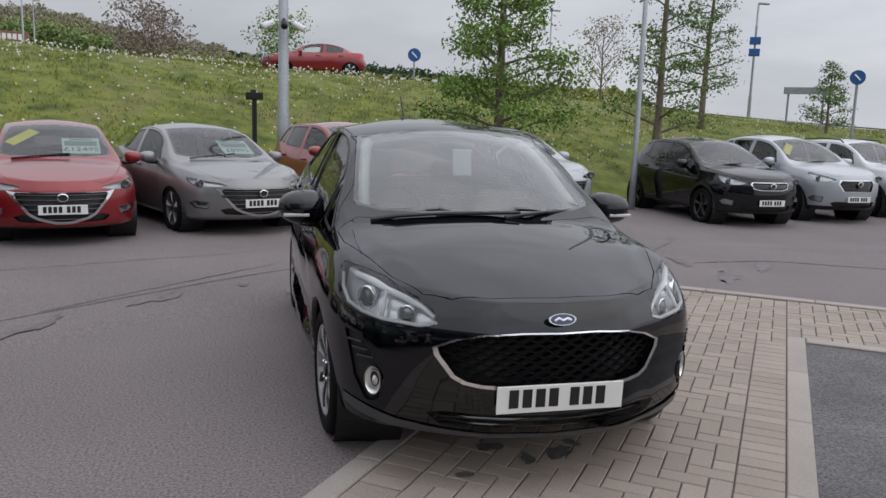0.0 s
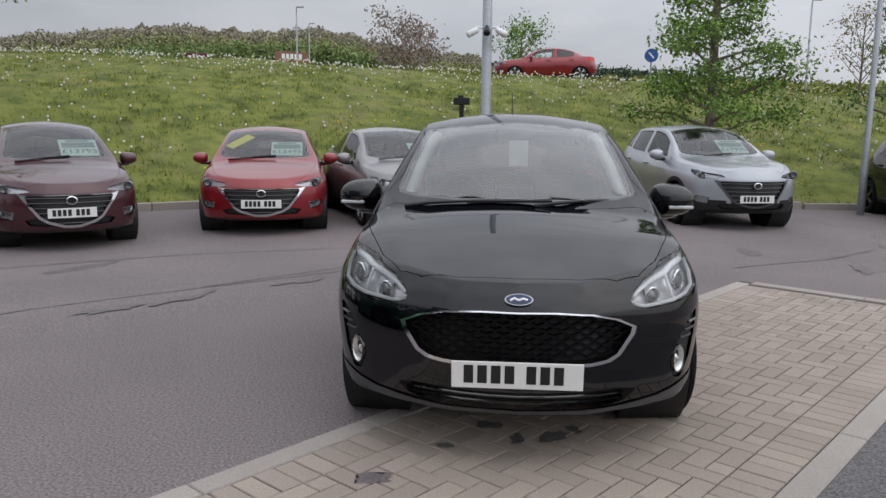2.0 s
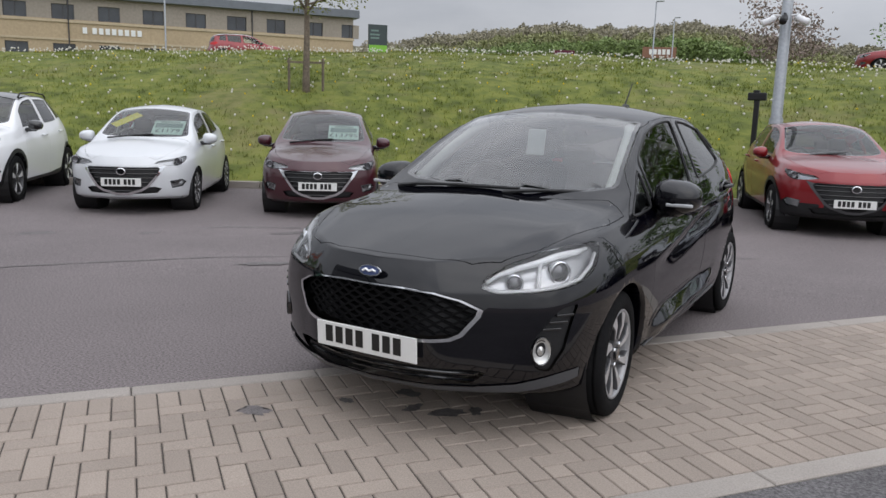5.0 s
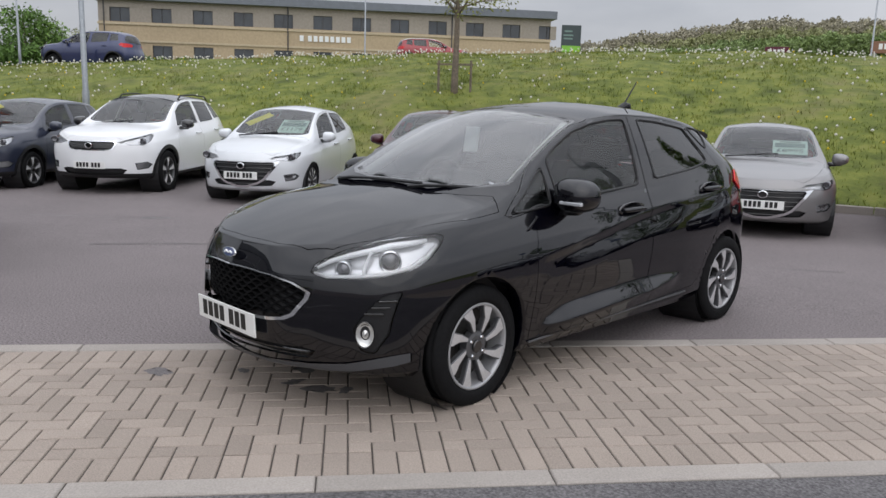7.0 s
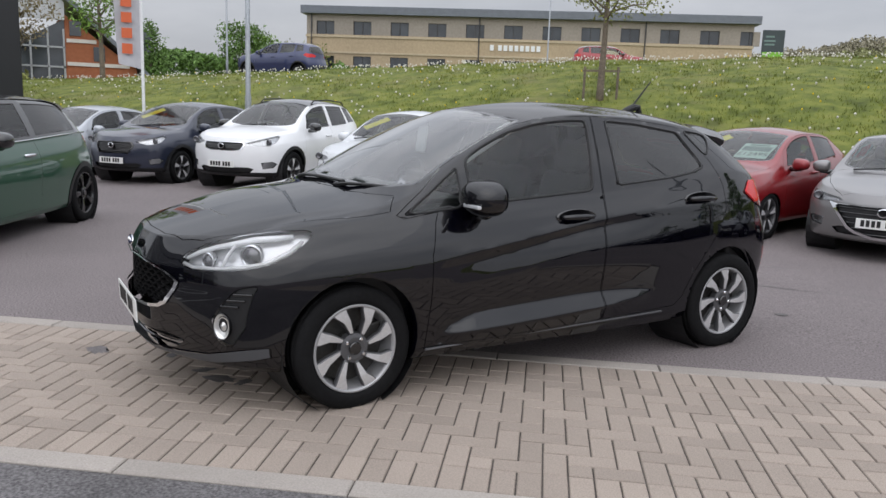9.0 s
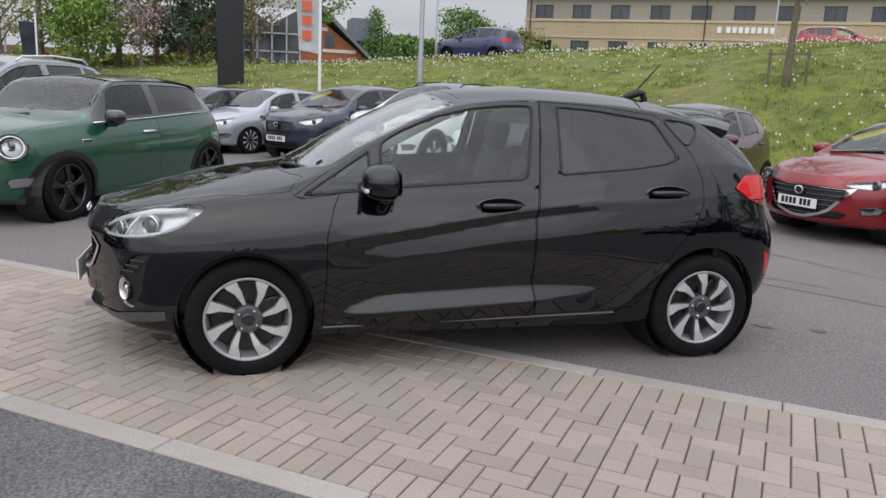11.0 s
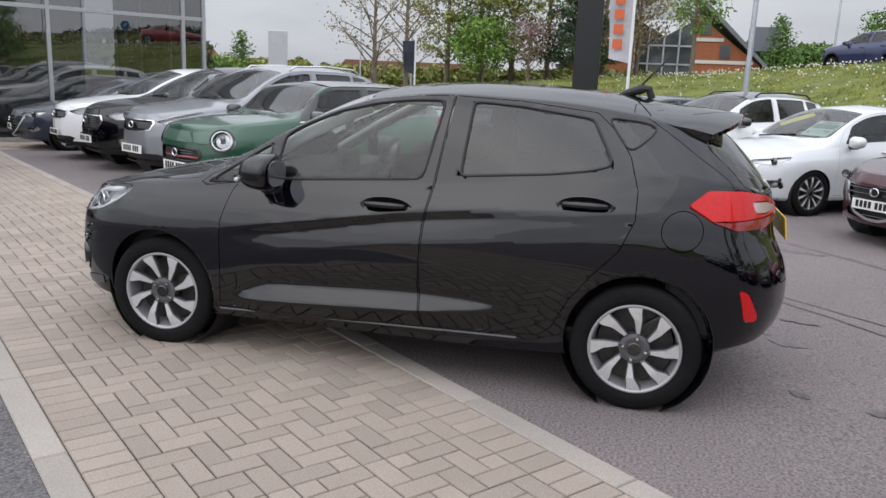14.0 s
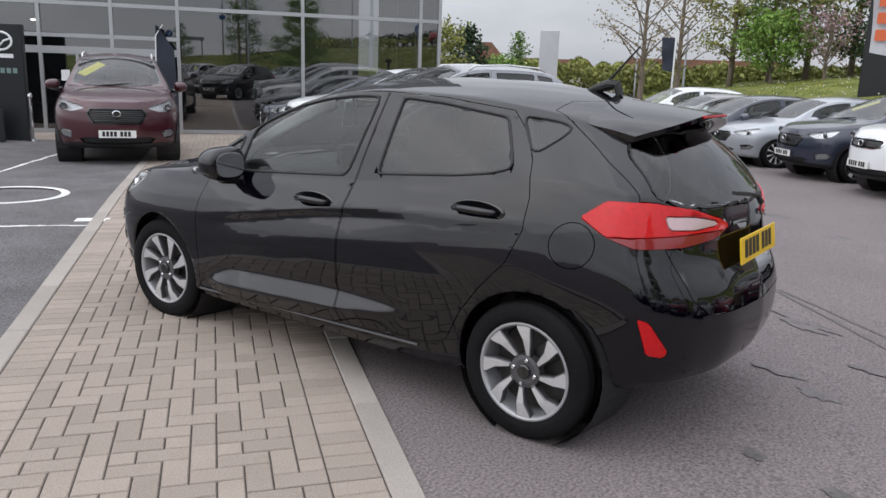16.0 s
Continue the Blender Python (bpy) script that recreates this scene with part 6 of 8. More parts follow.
M_SMOKE = mat("smoked_reflector", (0.28, 0.29, 0.31), 0.15, 0.85)
M_FOGS = mat("fog_lamp_glass", (0.30, 0.31, 0.32), 0.15, 0.7)
M_BANDGREY = mat("grey_green_print", (0.16, 0.24, 0.22), 0.6)

S = parked_car
S("hatchback", "metallic red hatchback with a yellow sticker and price sheet", M_RED, (1.795, 1.45, 2.70), "hatch", "wing", (-3.45, 5.91), 14, "alloy", sticker=True, price="£12495")
S("hatchback", "dark maroon hatchback with a price sheet in its windscreen", M_MAROON, (1.695, 1.495, 2.57), "hatch", "wing", (-5.53, 4.29), 36, "ten", price="£13795")
S("hatchback", "white hatchback with a yellow sticker in its windscreen", M_PEARL, (1.695, 1.495, 2.57), "hatch", "wing", (-7.71, 2.81), 37, "ten", sticker=True, price="£1179")
S("suv", "white sport utility car with black roof panel", M_WHITE, (1.855, 1.635, 2.64), "suv", "low", (-10.23, 1.51), 41, "suv", roof=M_PIANO, rails=2, chrome=M_CHROME)
S("suv", "black compact crossover with a yellow sticker", M_NAVY, (1.80, 1.55, 2.60), "suv", "hex", (-12.14, -0.03), 42, "alloy", chrome=M_PIANO, sticker=True)
S("hatchback", "light silver sporty hatchback", M_STEEL, (1.80, 1.45, 2.63), "hatch", "hex", (-13.86, -1.77), 42, "ten", chrome=M_PIANO)
S("saloon", "grey metallic saloon with a price sheet", M_GREY, (1.84, 1.45, 2.83), "saloon", "wing", (-1.34, 6.75), 24, "alloy", price="£8995")
S("suv", "bright red crossover with black wheel arches", M_RED, (1.795, 1.54, 2.655), "suv", "wing", (1.03, 7.69), 19, "alloy", chrome=M_GUN)
S("suv", "silver crossover with black wheel arches", M_STEEL, (1.795, 1.54, 2.655), "suv", "wing", (3.51, 7.54), 10, "alloy", chrome=M_GUN, price="£17995")
S("suv", "black crossover with black wheels", M_BLACK, (1.778, 1.566, 2.60), "suv", "low", (7.97, 8.23), 0, "black")
S("suv", "silver crossover with a yellow tag in its windscreen", M_STEEL, (1.78, 1.65, 2.555), "suv", "hex", (10.29, 8.76), 1, "suv", sticker=True)
S("suv", "pale silver crossover with roof rails", M_SILVER, (1.78, 1.62, 2.60), "suv", "low", (12.67, 9.29), 1, "black", rails=2)
# row along the paved strip, noses at its edge
S("hatchback", "dark green three-door hatchback with black roof and wheels", M_GREEN, (1.727, 1.414, 2.495), "compact", "round", (-4.04, -3.66), 61, "black", doors=3, roof=M_PIANO, chrome=M_PIANO)
S("suv", "silver sport utility car with a price sheet on its side window", M_SILVERGREY, (1.82, 1.66, 2.62), "suv", "low", (-5.42, -5.06), 64, "suv", rails=1)
S("suv", "black sport utility car with a chrome grille frame", M_BLACK, (1.85, 1.645, 2.67), "suv", "hex", (-6.66, -6.74), 58, "alloy")
S("suv", "white sport utility car beside the showroom", M_WHITE, (1.855, 1.635, 2.67), "suv", "low", (-7.78, -8.28), 55, "alloy")
S("hatchback", "dark grey hatchback beside the showroom", M_NAVY, (1.80, 1.45, 2.65), "hatch", "wing", (-9.03, -10.42), 50, "alloy")
S("suv", "maroon sport utility car with a yellow sticker outside the showroom", M_MAROON, (1.845, 1.69, 2.66), "suv", "hex", (-3.60, -8.90), 147, "suv", rails=1, sticker=True, chrome=M_PIANO)
# further rows against the bank
S("hatchback", "dark blue hatchback at the foot of the bank", M_NAVY, (1.80, 1.45, 2.60), "hatch", "hex", (-14.2, -3.2), 42, "alloy", seats=False)
S("hatchback", "dark grey hatchback at the foot of the bank", M_GREY, (1.80, 1.45, 2.60), "hatch", "wing", (-16.0, -4.7), 42, "alloy", seats=False)
S("suv", "white sport utility car at the foot of the bank", M_WHITE, (1.82, 1.60, 2.62), "suv", "low", (-17.8, -6.2), 42, "alloy", seats=False)
# on the road above
def road_z(x, y):
    return float(bank_height(np.array(x), np.array(y))) + 0.1


S("saloon", "red saloon on the road above the bank", M_RED, (1.81, 1.44, 2.84), "saloon", "hex", (0.45, 31.0), -90, "alloy", z=road_z(1.9, 31.0), group="cars on the road", seats=False, plate_on=False)
S("suv", "red crossover with a white roof on the road above the bank", M_RED, (1.80, 1.55, 2.60), "suv", "hex", (-28.9, 28.2), 142, "alloy", z=road_z(-29.9, 27.4), group="cars on the road", seats=False, plate_on=False, roof=M_WHITE)
S("suv", "dark blue sport utility car on the road above the bank", M_BLUE, (1.84, 1.68, 2.69), "suv", "hex", (-33.0, 8.6), -52, "alloy", z=road_z(-32, 9.4) - 0.45, group="cars on the road", seats=False, plate_on=False)

build_hatchback()


# ---- showroom, signs, posts ----
M_FRAME = mat("silver_aluminium", (0.42, 0.43, 0.44), 0.4, 0.6, grain=0.05, amount=0.05)
M_SHOPGLASS = glass("showroom_glass", (0.30, 0.31, 0.32), 0.0, 4.0)
M_DARKROOM = mat("dark_interior", (0.10, 0.10, 0.105), 0.8, grain=0.4, amount=0.3)
M_CLAD = mat("grey_cladding", (0.24, 0.25, 0.26), 0.5, 0.2, grain=0.2, amount=0.06)
M_SIGNBLACK = mat("black_sign_board", (0.012, 0.013, 0.015), 0.35, grain=0.3, amount=0.1)
M_WHITEPRINT = mat("white_print", (0.75, 0.76, 0.77), 0.5)
M_POST = mat("galvanised_steel", (0.30, 0.32, 0.34), 0.5, 0.5, grain=0.05, amount=0.12, spots=0.4, spot_amount=0.12)
M_DARKPOST = mat("black_painted_steel", (0.010, 0.010, 0.011), 0.5)
M_LAMPON = mat("ceiling_lamp", (1.0, 0.97, 0.9), 0.5, emit=6.0)
FRONT_S, FLOOR_Z = -15.5, fall(-15.5)


def facade(n, z, back=0.0):
    p = SD * (FRONT_S - back) + SN * n
    return Vector((p.x, p.y, z))


def beam(bm, a, b, w, d):
    """A square bar between two points of the facade; w across, d deep."""
    a, b = Vector(a), Vector(b)
    u = (b - a).normalized()
    q = SD
    r = u.cross(q).normalized()
    vs = []
    for p in (a, b):
        for i, j in ((-1, -1), (1, -1), (1, 1), (-1, 1)):
            vs.append(bm.verts.new(p + r * i * w / 2 + q * j * d / 2))
    for f in ((0, 1, 2, 3), (7, 6, 5, 4), (0, 4, 5, 1), (1, 5, 6, 2), (2, 6, 7, 3), (3, 7, 4, 0)):
        bm.faces.new([vs[k] for k in f])


show = empty("showroom", Matrix.Identity(4), "glass-fronted car showroom with silver frames", "showroom", kind="structure")
N0, N1, TOPZ = -4.5, 14.0, 6.5
bm = bmesh.new()
def quad(bm, *ps):
    bm.faces.new([bm.verts.new(p) for p in ps])


quad(bm, facade(N0, FLOOR_Z + 0.02, 0.1), facade(N1, FLOOR_Z + 0.02, 0.1), facade(N1, FLOOR_Z + 0.02, 12), facade(N0, FLOOR_Z + 0.02, 12))
part("shop_floor", bm, mat("grey_floor_tiles", (0.16, 0.16, 0.16), 0.3, grain=0.5, amount=0.1), show)
bm = bmesh.new()
quad(bm, facade(N0, FLOOR_Z, 12), facade(N1, FLOOR_Z, 12), facade(N1, TOPZ, 12), facade(N0, TOPZ, 12))
quad(bm, facade(N1, FLOOR_Z, 0), facade(N1, FLOOR_Z, 12), facade(N1, TOPZ, 12), facade(N1, TOPZ, 0))
part("back_wall", bm, M_DARKROOM, show)
bm = bmesh.new()
for z in (TOPZ, TOPZ + 0.1):
    quad(bm, facade(N0, z, 0), facade(N1, z, 0), facade(N1, z, 12), facade(N0, z, 12))
part("shop_ceiling", bm, M_DARKROOM, show)
bm = bmesh.new()
beam(bm, facade(N0 - 0.1, TOPZ + 0.45), facade(N1, TOPZ + 0.45), 0.9, 0.3)
part("fascia", bm, M_CLAD, show)
mulls = [-4.45, -3.95, -1.02, 1.85, 3.28, 4.78, 6.3, 9.1, 11.9]
for n in mulls:
    bm = bmesh.new()
    beam(bm, facade(n, FLOOR_Z), facade(n, TOPZ), 0.075, 0.14)
    part("mullion", bm, M_FRAME, show)
for n0, n1, z in ((N0, N1, 2.68), (N0, N1, 4.9), (1.85, N1, 1.98), (1.85, N1, 1.66), (N0, N1, FLOOR_Z + 0.06)):
    bm = bmesh.new()
    beam(bm, facade(n0, z), facade(n1, z), 0.085 if z != 1.66 else 0.16, 0.12)
    part("transom", bm, M_FRAME, show)
bm = bmesh.new()
beam(bm, facade(4.03, FLOOR_Z), facade(4.03, 1.6), 0.06, 0.1)
part("door_stile", bm, M_FRAME, show)
zs = [FLOOR_Z + 0.05, 2.68, 4.9, TOPZ]
ns = [N0] + mulls[1:] + [N1]
for n0, n1 in zip(ns, ns[1:]):
    for z0, z1 in zip(zs, zs[1:]):
        bm = bmesh.new()
        quad(bm, facade(n0, z0), facade(n1, z0), facade(n1, z1), facade(n0, z1))
        part("pane", bm, M_SHOPGLASS, show)
# gable side of the showroom, glazed
for k, (b0, b1) in enumerate(((0.0, 2.6), (2.6, 5.2), (5.2, 7.8))):
    for z0, z1 in zip(zs, zs[1:]):
        bm = bmesh.new()
        quad(bm, facade(N0, z0, b0), facade(N0, z0, b1), facade(N0, z1, b1), facade(N0, z1, b0))
        part("pane", bm, M_SHOPGLASS, show)
    bm = bmesh.new()
    beam(bm, facade(N0, FLOOR_Z, b1), facade(N0, TOPZ, b1), 0.075, 0.1)
    part("mullion", bm, M_FRAME, show)
for n, z, b in ((3.9, 4.2, 3.0), (2.1, 4.4, 4.5), (1.0, 4.5, 5.5), (-0.6, 4.1, 3.0), (5.4, 2.4, 3.0)):
    bm = bmesh.new()
    box(bm, (0.22, 0.10, 0.05), bevel=0.01)
    part("ceiling_lamp", bm, M_LAMPON, show, "", Matrix.Translation(facade(n, z, b)))
for n, z, w, h in ((3.6, 1.1, 0.20, 0.26), (4.3, 1.1, 0.18, 0.24), (3.55, 0.95, 0.2, 0.2)):
    bm = bmesh.new()
    quad(bm, facade(n - w / 2, z - h / 2, -0.01), facade(n + w / 2, z - h / 2, -0.01), facade(n + w / 2, z + h / 2, -0.01), facade(n - w / 2, z + h / 2, -0.01))
    part("door_notice", bm, M_PAPER, show)

# dark totem beside the entrance, with a plain winged ring and bars
p = SD * (FRONT_S + 2.3) + SN * 5.22
tot = empty("sign_totem", Matrix.Translation((p.x, p.y, fall(-13))) @ pose(0, 0, 0, 0, 0, 52.5 - 90), "tall black sign totem with a bright emblem", "sign")
bm = bmesh.new()
box(bm, (1.15, 0.25, 2.25), (0, 0, 1.125), bevel=0.02)
part("board", bm, M_SIGNBLACK, tot)
bm = bmesh.new()
tube(bm, [(-0.19 + 0.20 * math.cos(2 * math.pi * k / 28), 0.14, 1.92 + 0.17 * math.sin(2 * math.pi * k / 28)) for k in range(29)], 0.022, 8)
part("emblem_ring", bm, M_WHITEPRINT, tot)
bm = bmesh.new()
tube(bm, [(-0.38, 0.14, 1.97), (-0.25, 0.14, 1.92), (-0.19, 0.14, 1.84), (-0.13, 0.14, 1.92), (0.0, 0.14, 1.97)], 0.02, 8)
part("emblem_wing", bm, M_WHITEPRINT, tot)
bm = bmesh.new()
box(bm, (0.42, 0.01, 0.075), (-0.19, 0.131, 1.64))
part("name_bar", bm, M_WHITEPRINT, tot)
for k in range(5):
    bm = bmesh.new()
    box(bm, (0.075, 0.01, 0.10), (-0.41 + 0.11 * k, 0.131, 1.36))
    part("print_bar", bm, M_BANDGREY, tot)
p2 = SD * (FRONT_S + 3.0) + SN * 5.5
wb = empty("welcome_board", Matrix.Translation((p2.x, p2.y, fall(-12.6))) @ pose(0, 0, 0, 0, 0, 52.5 - 90), "low black board with white lettering bars", "sign")
bm = bmesh.new()
box(bm, (1.1, 0.06, 0.62), (0, 0, 0.33), bevel=0.01)
part("board", bm, M_SIGNBLACK, wb)
for i, (x, z, w) in enumerate(((0.2, 0.46, 0.32), (0.12, 0.28, 0.5))):
    bm = bmesh.new()
    box(bm, (w, 0.008, 0.09), (-x, 0.034, z))
    part("print_bar", bm, M_WHITEPRINT, wb)
p3 = SD * (FRONT_S + 2.6) + SN * 4.55
bar = empty("barrier_post", Matrix.Translation((p3.x, p3.y, fall(-12.9))), "slim steel barrier post beside the totem", "post")
bm = bmesh.new()
lathe(bm, [(0.13, 0.0), (0.13, 0.02), (0.03, 0.04), (0.028, 0.86), (0.045, 0.88), (0.04, 0.93), (0.0005, 0.95)], 16, "z")
part("pole", bm, M_CHROME, bar)


def feather_flag(at, height, width, turn, colour, label, mark):
    f = empty("feather_flag", pose(at[0], at[1], at[2], 0, 0, turn), label, "flag")
    bm = bmesh.new()
    tube(bm, [(0, 0, 0), (0, 0, height * 0.6), (0.02, 0, height * 0.9), (width * 0.35, 0, height)], [0.02, 0.016, 0.012, 0.008], 8)
    part("pole", bm, M_WHITEPRINT, f)
    bm = bmesh.new()
    rows = []
    for k in range(9):
        t = k / 8
        z = height * (0.22 + 0.78 * t)
        w = width * (0.9 - 0.15 * t - max(0, t - 0.75) * 2.6 * 0.9)
        rows.append([bm.verts.new((0.02, 0, z)), bm.verts.new((w * 0.5, 0.03 * math.sin(k), z - 0.02)), bm.verts.new((max(w, 0.04), 0.05 * math.sin(k * 1.3), z - 0.05))])
    for r0, r1 in zip(rows, rows[1:]):
        for j in range(2):
            bm.faces.new((r0[j], r0[j + 1], r1[j + 1], r1[j]))
    part("cloth", bm, colour, f, smooth=True)
    if mark:
        for k in range(6):
            bm = bmesh.new()
            box(bm, (width * 0.35, 0.004, height * 0.055), (width * 0.42, -0.05, height * (0.34 + 0.075 * k)), Matrix.Rotation(radians(0), 4, "Z"))
            part("print_bar", bm, mark, f)
    return f


M_NAVYCLOTH = mat("navy_flag_cloth", (0.025, 0.03, 0.045), 0.8, grain=0.2, amount=0.15)
M_PALECLOTH = mat("pale_grey_flag_cloth", (0.45, 0.45, 0.47), 0.8, grain=0.2, amount=0.1)
M_ORANGE = mat("orange_print", (0.60, 0.13, 0.05), 0.7)
pf = SD * (FRONT_S + 1.0) + SN * 2.3
feather_flag((pf.x, pf.y, fall(-14.5)), 2.45, 0.5, 145, M_NAVYCLOTH, "dark feather flag standing before the showroom", None)


def bank_z(x, y):
    return float(bank_height(np.array(float(x)), np.array(float(y))))


def polar(eye, az, d):
    return eye[0] + d * math.cos(radians(az)), eye[1] + d * math.sin(radians(az))


def banner(x, y, turn, colour, label, mark, z0, z1, w, top):
    f = empty("banner_flag", pose(x, y, min(bank_z(x, y), z0), 0, 0, turn), label, "flag")
    b0 = min(bank_z(x, y), z0)
    bm = bmesh.new()
    tube(bm, [(0, 0, 0), (0, 0, top - b0)], 0.035, 10)
    part("flagpole", bm, M_WHITEPRINT, f)
    bm = bmesh.new()
    rows = []
    for k in range(11):
        t = k / 10
        z = z0 - b0 + (z1 - z0) * t
        rows.append([bm.verts.new((q * w * (1 + 0.25 * (t - 0.2)), 0.06 * math.sin(k * 0.9 + q * 3) * q, z + 0.10 * q * (1 - t))) for q in (0.04, 0.35, 0.7, 1.0)])
    for r0, r1 in zip(rows, rows[1:]):
        for j in range(3):
            bm.faces.new((r0[j], r0[j + 1], r1[j + 1], r1[j]))
    part("cloth", bm, colour, f, smooth=True)
    if mark:
        for k in range(6):
            bm = bmesh.new()
            box(bm, (w * 0.42, 0.004, (z1 - z0) * 0.085), (w * 0.6, 0.08, z0 - b0 + (z1 - z0) * (0.17 + 0.13 * k)))
            part("print_bar", bm, mark, f)


e115 = (4.63, -0.82)
x, y = polar(e115, 176.3, 19.5)
banner(x, y, 266, M_PALECLOTH, "pale banner flag with orange print on a white pole", M_ORANGE, 2.05, 4.6, 0.52, 6.2)
x, y = polar(e115, -166.2, 32)
banner(x, y, 280, M_NAVYCLOTH, "dark navy banner flag on a white pole", None, 1.7, 3.0, 0.45, 3.3)


def lamp_post(at, height, r, head=True, label="tall galvanised lamp post", arms=1):
    f = empty("lamp_post", pose(*at), label, "lamp post", "lamp posts")
    bm = bmesh.new()
    tube(bm, [(0, 0, -0.3), (0, 0, 1.1), (0, 0, 1.15), (0, 0, height)], [r * 1.25, r * 1.25, r, r * 0.75], 14)
    part("column", bm, M_POST, f, smooth=True)
    if head:
        bm = bmesh.new()
        box(bm, (0.55, 0.18, 0.09), (0.30, 0, height + 0.03), bevel=0.03)
        part("lantern", bm, M_POST, f)
    return f


cp = lamp_post((-0.42, 11.6, bank_z(-0.42, 11.6)), 9.0, 0.105, False, "thick grey lighting column with cameras on a collar")
for k, a in enumerate((195, 270, 345)):
    bm = bmesh.new()
    tube(bm, [(0.08, 0, 0.04), (0.24, 0, 0.05)], 0.025, 8)
    arm = part("camera_bracket", bm, M_WHITEPRINT if k != 1 else M_DARKPOST, cp, "", pose(0, 0, 2.98, 0, 0, a))
    bm = bmesh.new()
    tube(bm, [(0.20, 0, 0.02), (0.24, 0, -0.02), (0.40, 0, -0.10), (0.42, 0, -0.11)], [0.05, 0.065, 0.07, 0.055], 12)
    part("security_camera", bm, M_WHITEPRINT if k != 1 else M_DARKPOST, arm, "", smooth=True)
lamp_post((6.8, 10.35, bank_z(6.8, 10.35)), 9.0, 0.055, False)
x, y = polar(e115, 169.1, 21)
lamp_post((x, y, bank_z(x, y)), 9.0, 0.065, False)
for eye, az, d, top in (((1.29, -5.0), 105.8, 62, 0.135), ((1.29, -5.0), 90.7, 75, 0.107), ((-1.17, -4.8), 103.0, 80, 0.1178), ((-1.17, -4.8), 55.0, 42, 0.1458), ((-1.17, -4.8), 68.6, 52, 0.139),
                        (e115, -164.7, 48, 0.0597), (e115, 167.4, 50, 0.17), ((3.5, 2.76), -157.0, 60, 0.13), ((1.91, -4.7), 140.0, 60, 0.16)):
    x, y = polar(eye, az, d)
    z = bank_z(x, y)
    lamp_post((x, y, z), 1.45 + d * top - z, 0.06, True, "slim street lamp beside the road")


def t_post(x, y, h):
    f = empty("charging_post", pose(x, y, bank_z(x, y)), "short black post with a box head on the bank", "post")
    bm = bmesh.new()
    box(bm, (0.10, 0.10, h + 0.3), (0, 0, h / 2 - 0.15), bevel=0.01)
    part("column", bm, M_DARKPOST, f)
    bm = bmesh.new()
    box(bm, (0.36, 0.16, 0.16), (0, 0, h), bevel=0.02)
    box(bm, (0.12, 0.14, 0.06), (-0.02, 0, h + 0.10), bevel=0.01)
    part("head", bm, M_DARKPOST, f)


t_post(-0.98, 12.7, 1.07)
x, y = polar(e115, -176.5, 23)
t_post(x, y, 0.55)

# road signs
def round_sign(eye, az, d, slope, r, label, face):
    x, y = polar(eye, az, d)
    z0, z = bank_z(x, y), 1.45 + d * slope
    f = empty("road_sign", pose(x, y, z0, 0, 0, az - 90), label, "road sign")
    bm = bmesh.new()
    tube(bm, [(0, 0, -0.2), (0, 0, z - z0 + r)], 0.045, 8)
    part("post", bm, M_POST, f)
    bm = bmesh.new()
    rr = lathe(bm, [(0.001, -0.06), (r, -0.06), (r, -0.03), (0.001, -0.03)], 24)
    for v in bm.verts:
        v.co = (v.co.y, v.co.x, v.co.z + z - z0)
    s_ = part("disc", bm, face, f)
    bm = bmesh.new()
    tube(bm, [(-r * 0.4, -0.07, z - z0 + r * 0.4), (0.0, -0.07, z - z0), (r * 0.35, -0.07, z - z0 - r * 0.4)], r * 0.12, 6)
    part("arrow", bm, M_WHITEPRINT, s_)


M_SIGNBLUE = mat("blue_sign_face", (0.02, 0.09, 0.28), 0.4, grain=0.2, amount=0.05)
round_sign((-1.17, -4.8), 78.2, 42, 0.0818, 0.34, "round blue arrow sign on a grey post", M_SIGNBLUE)
round_sign((-1.17, -4.8), 48.7, 30, 0.0637, 0.24, "round blue sign on a grey post", M_SIGNBLUE)
x, y = polar((-1.17, -4.8), 55.0, 41.6)
f = empty("sign_box", pose(x, y, bank_z(x, y) - 0.2, 0, 0, -35), "blue sign boxes on a slim pole", "road sign")
bm = bmesh.new()
tube(bm, [(0, 0, 0), (0, 0, 4.6)], 0.05, 8)
part("post", bm, M_POST, f)
for z in (3.55, 4.1):
    bm = bmesh.new()
    box(bm, (0.5, 0.1, 0.36), (0, -0.08, z - 0.2), bevel=0.02)
    part("sign_plate", bm, M_SIGNBLUE, f)
x, y = polar((-1.17, -4.8), 51.6, 38)
f = empty("road_sign", pose(x, y, bank_z(x, y), 0, 0, -38), "back of a wide grey road sign on two posts", "road sign")
for q in (-0.7, 0.7):
    bm = bmesh.new()
    tube(bm, [(q, 0, -0.2), (q, 0, 1.6)], 0.045, 8)
    part("post", bm, M_POST, f)
bm = bmesh.new()
box(bm, (1.8, 0.05, 0.3), (0, -0.06, 1.55), bevel=0.01)
part("board", bm, M_POST, f)
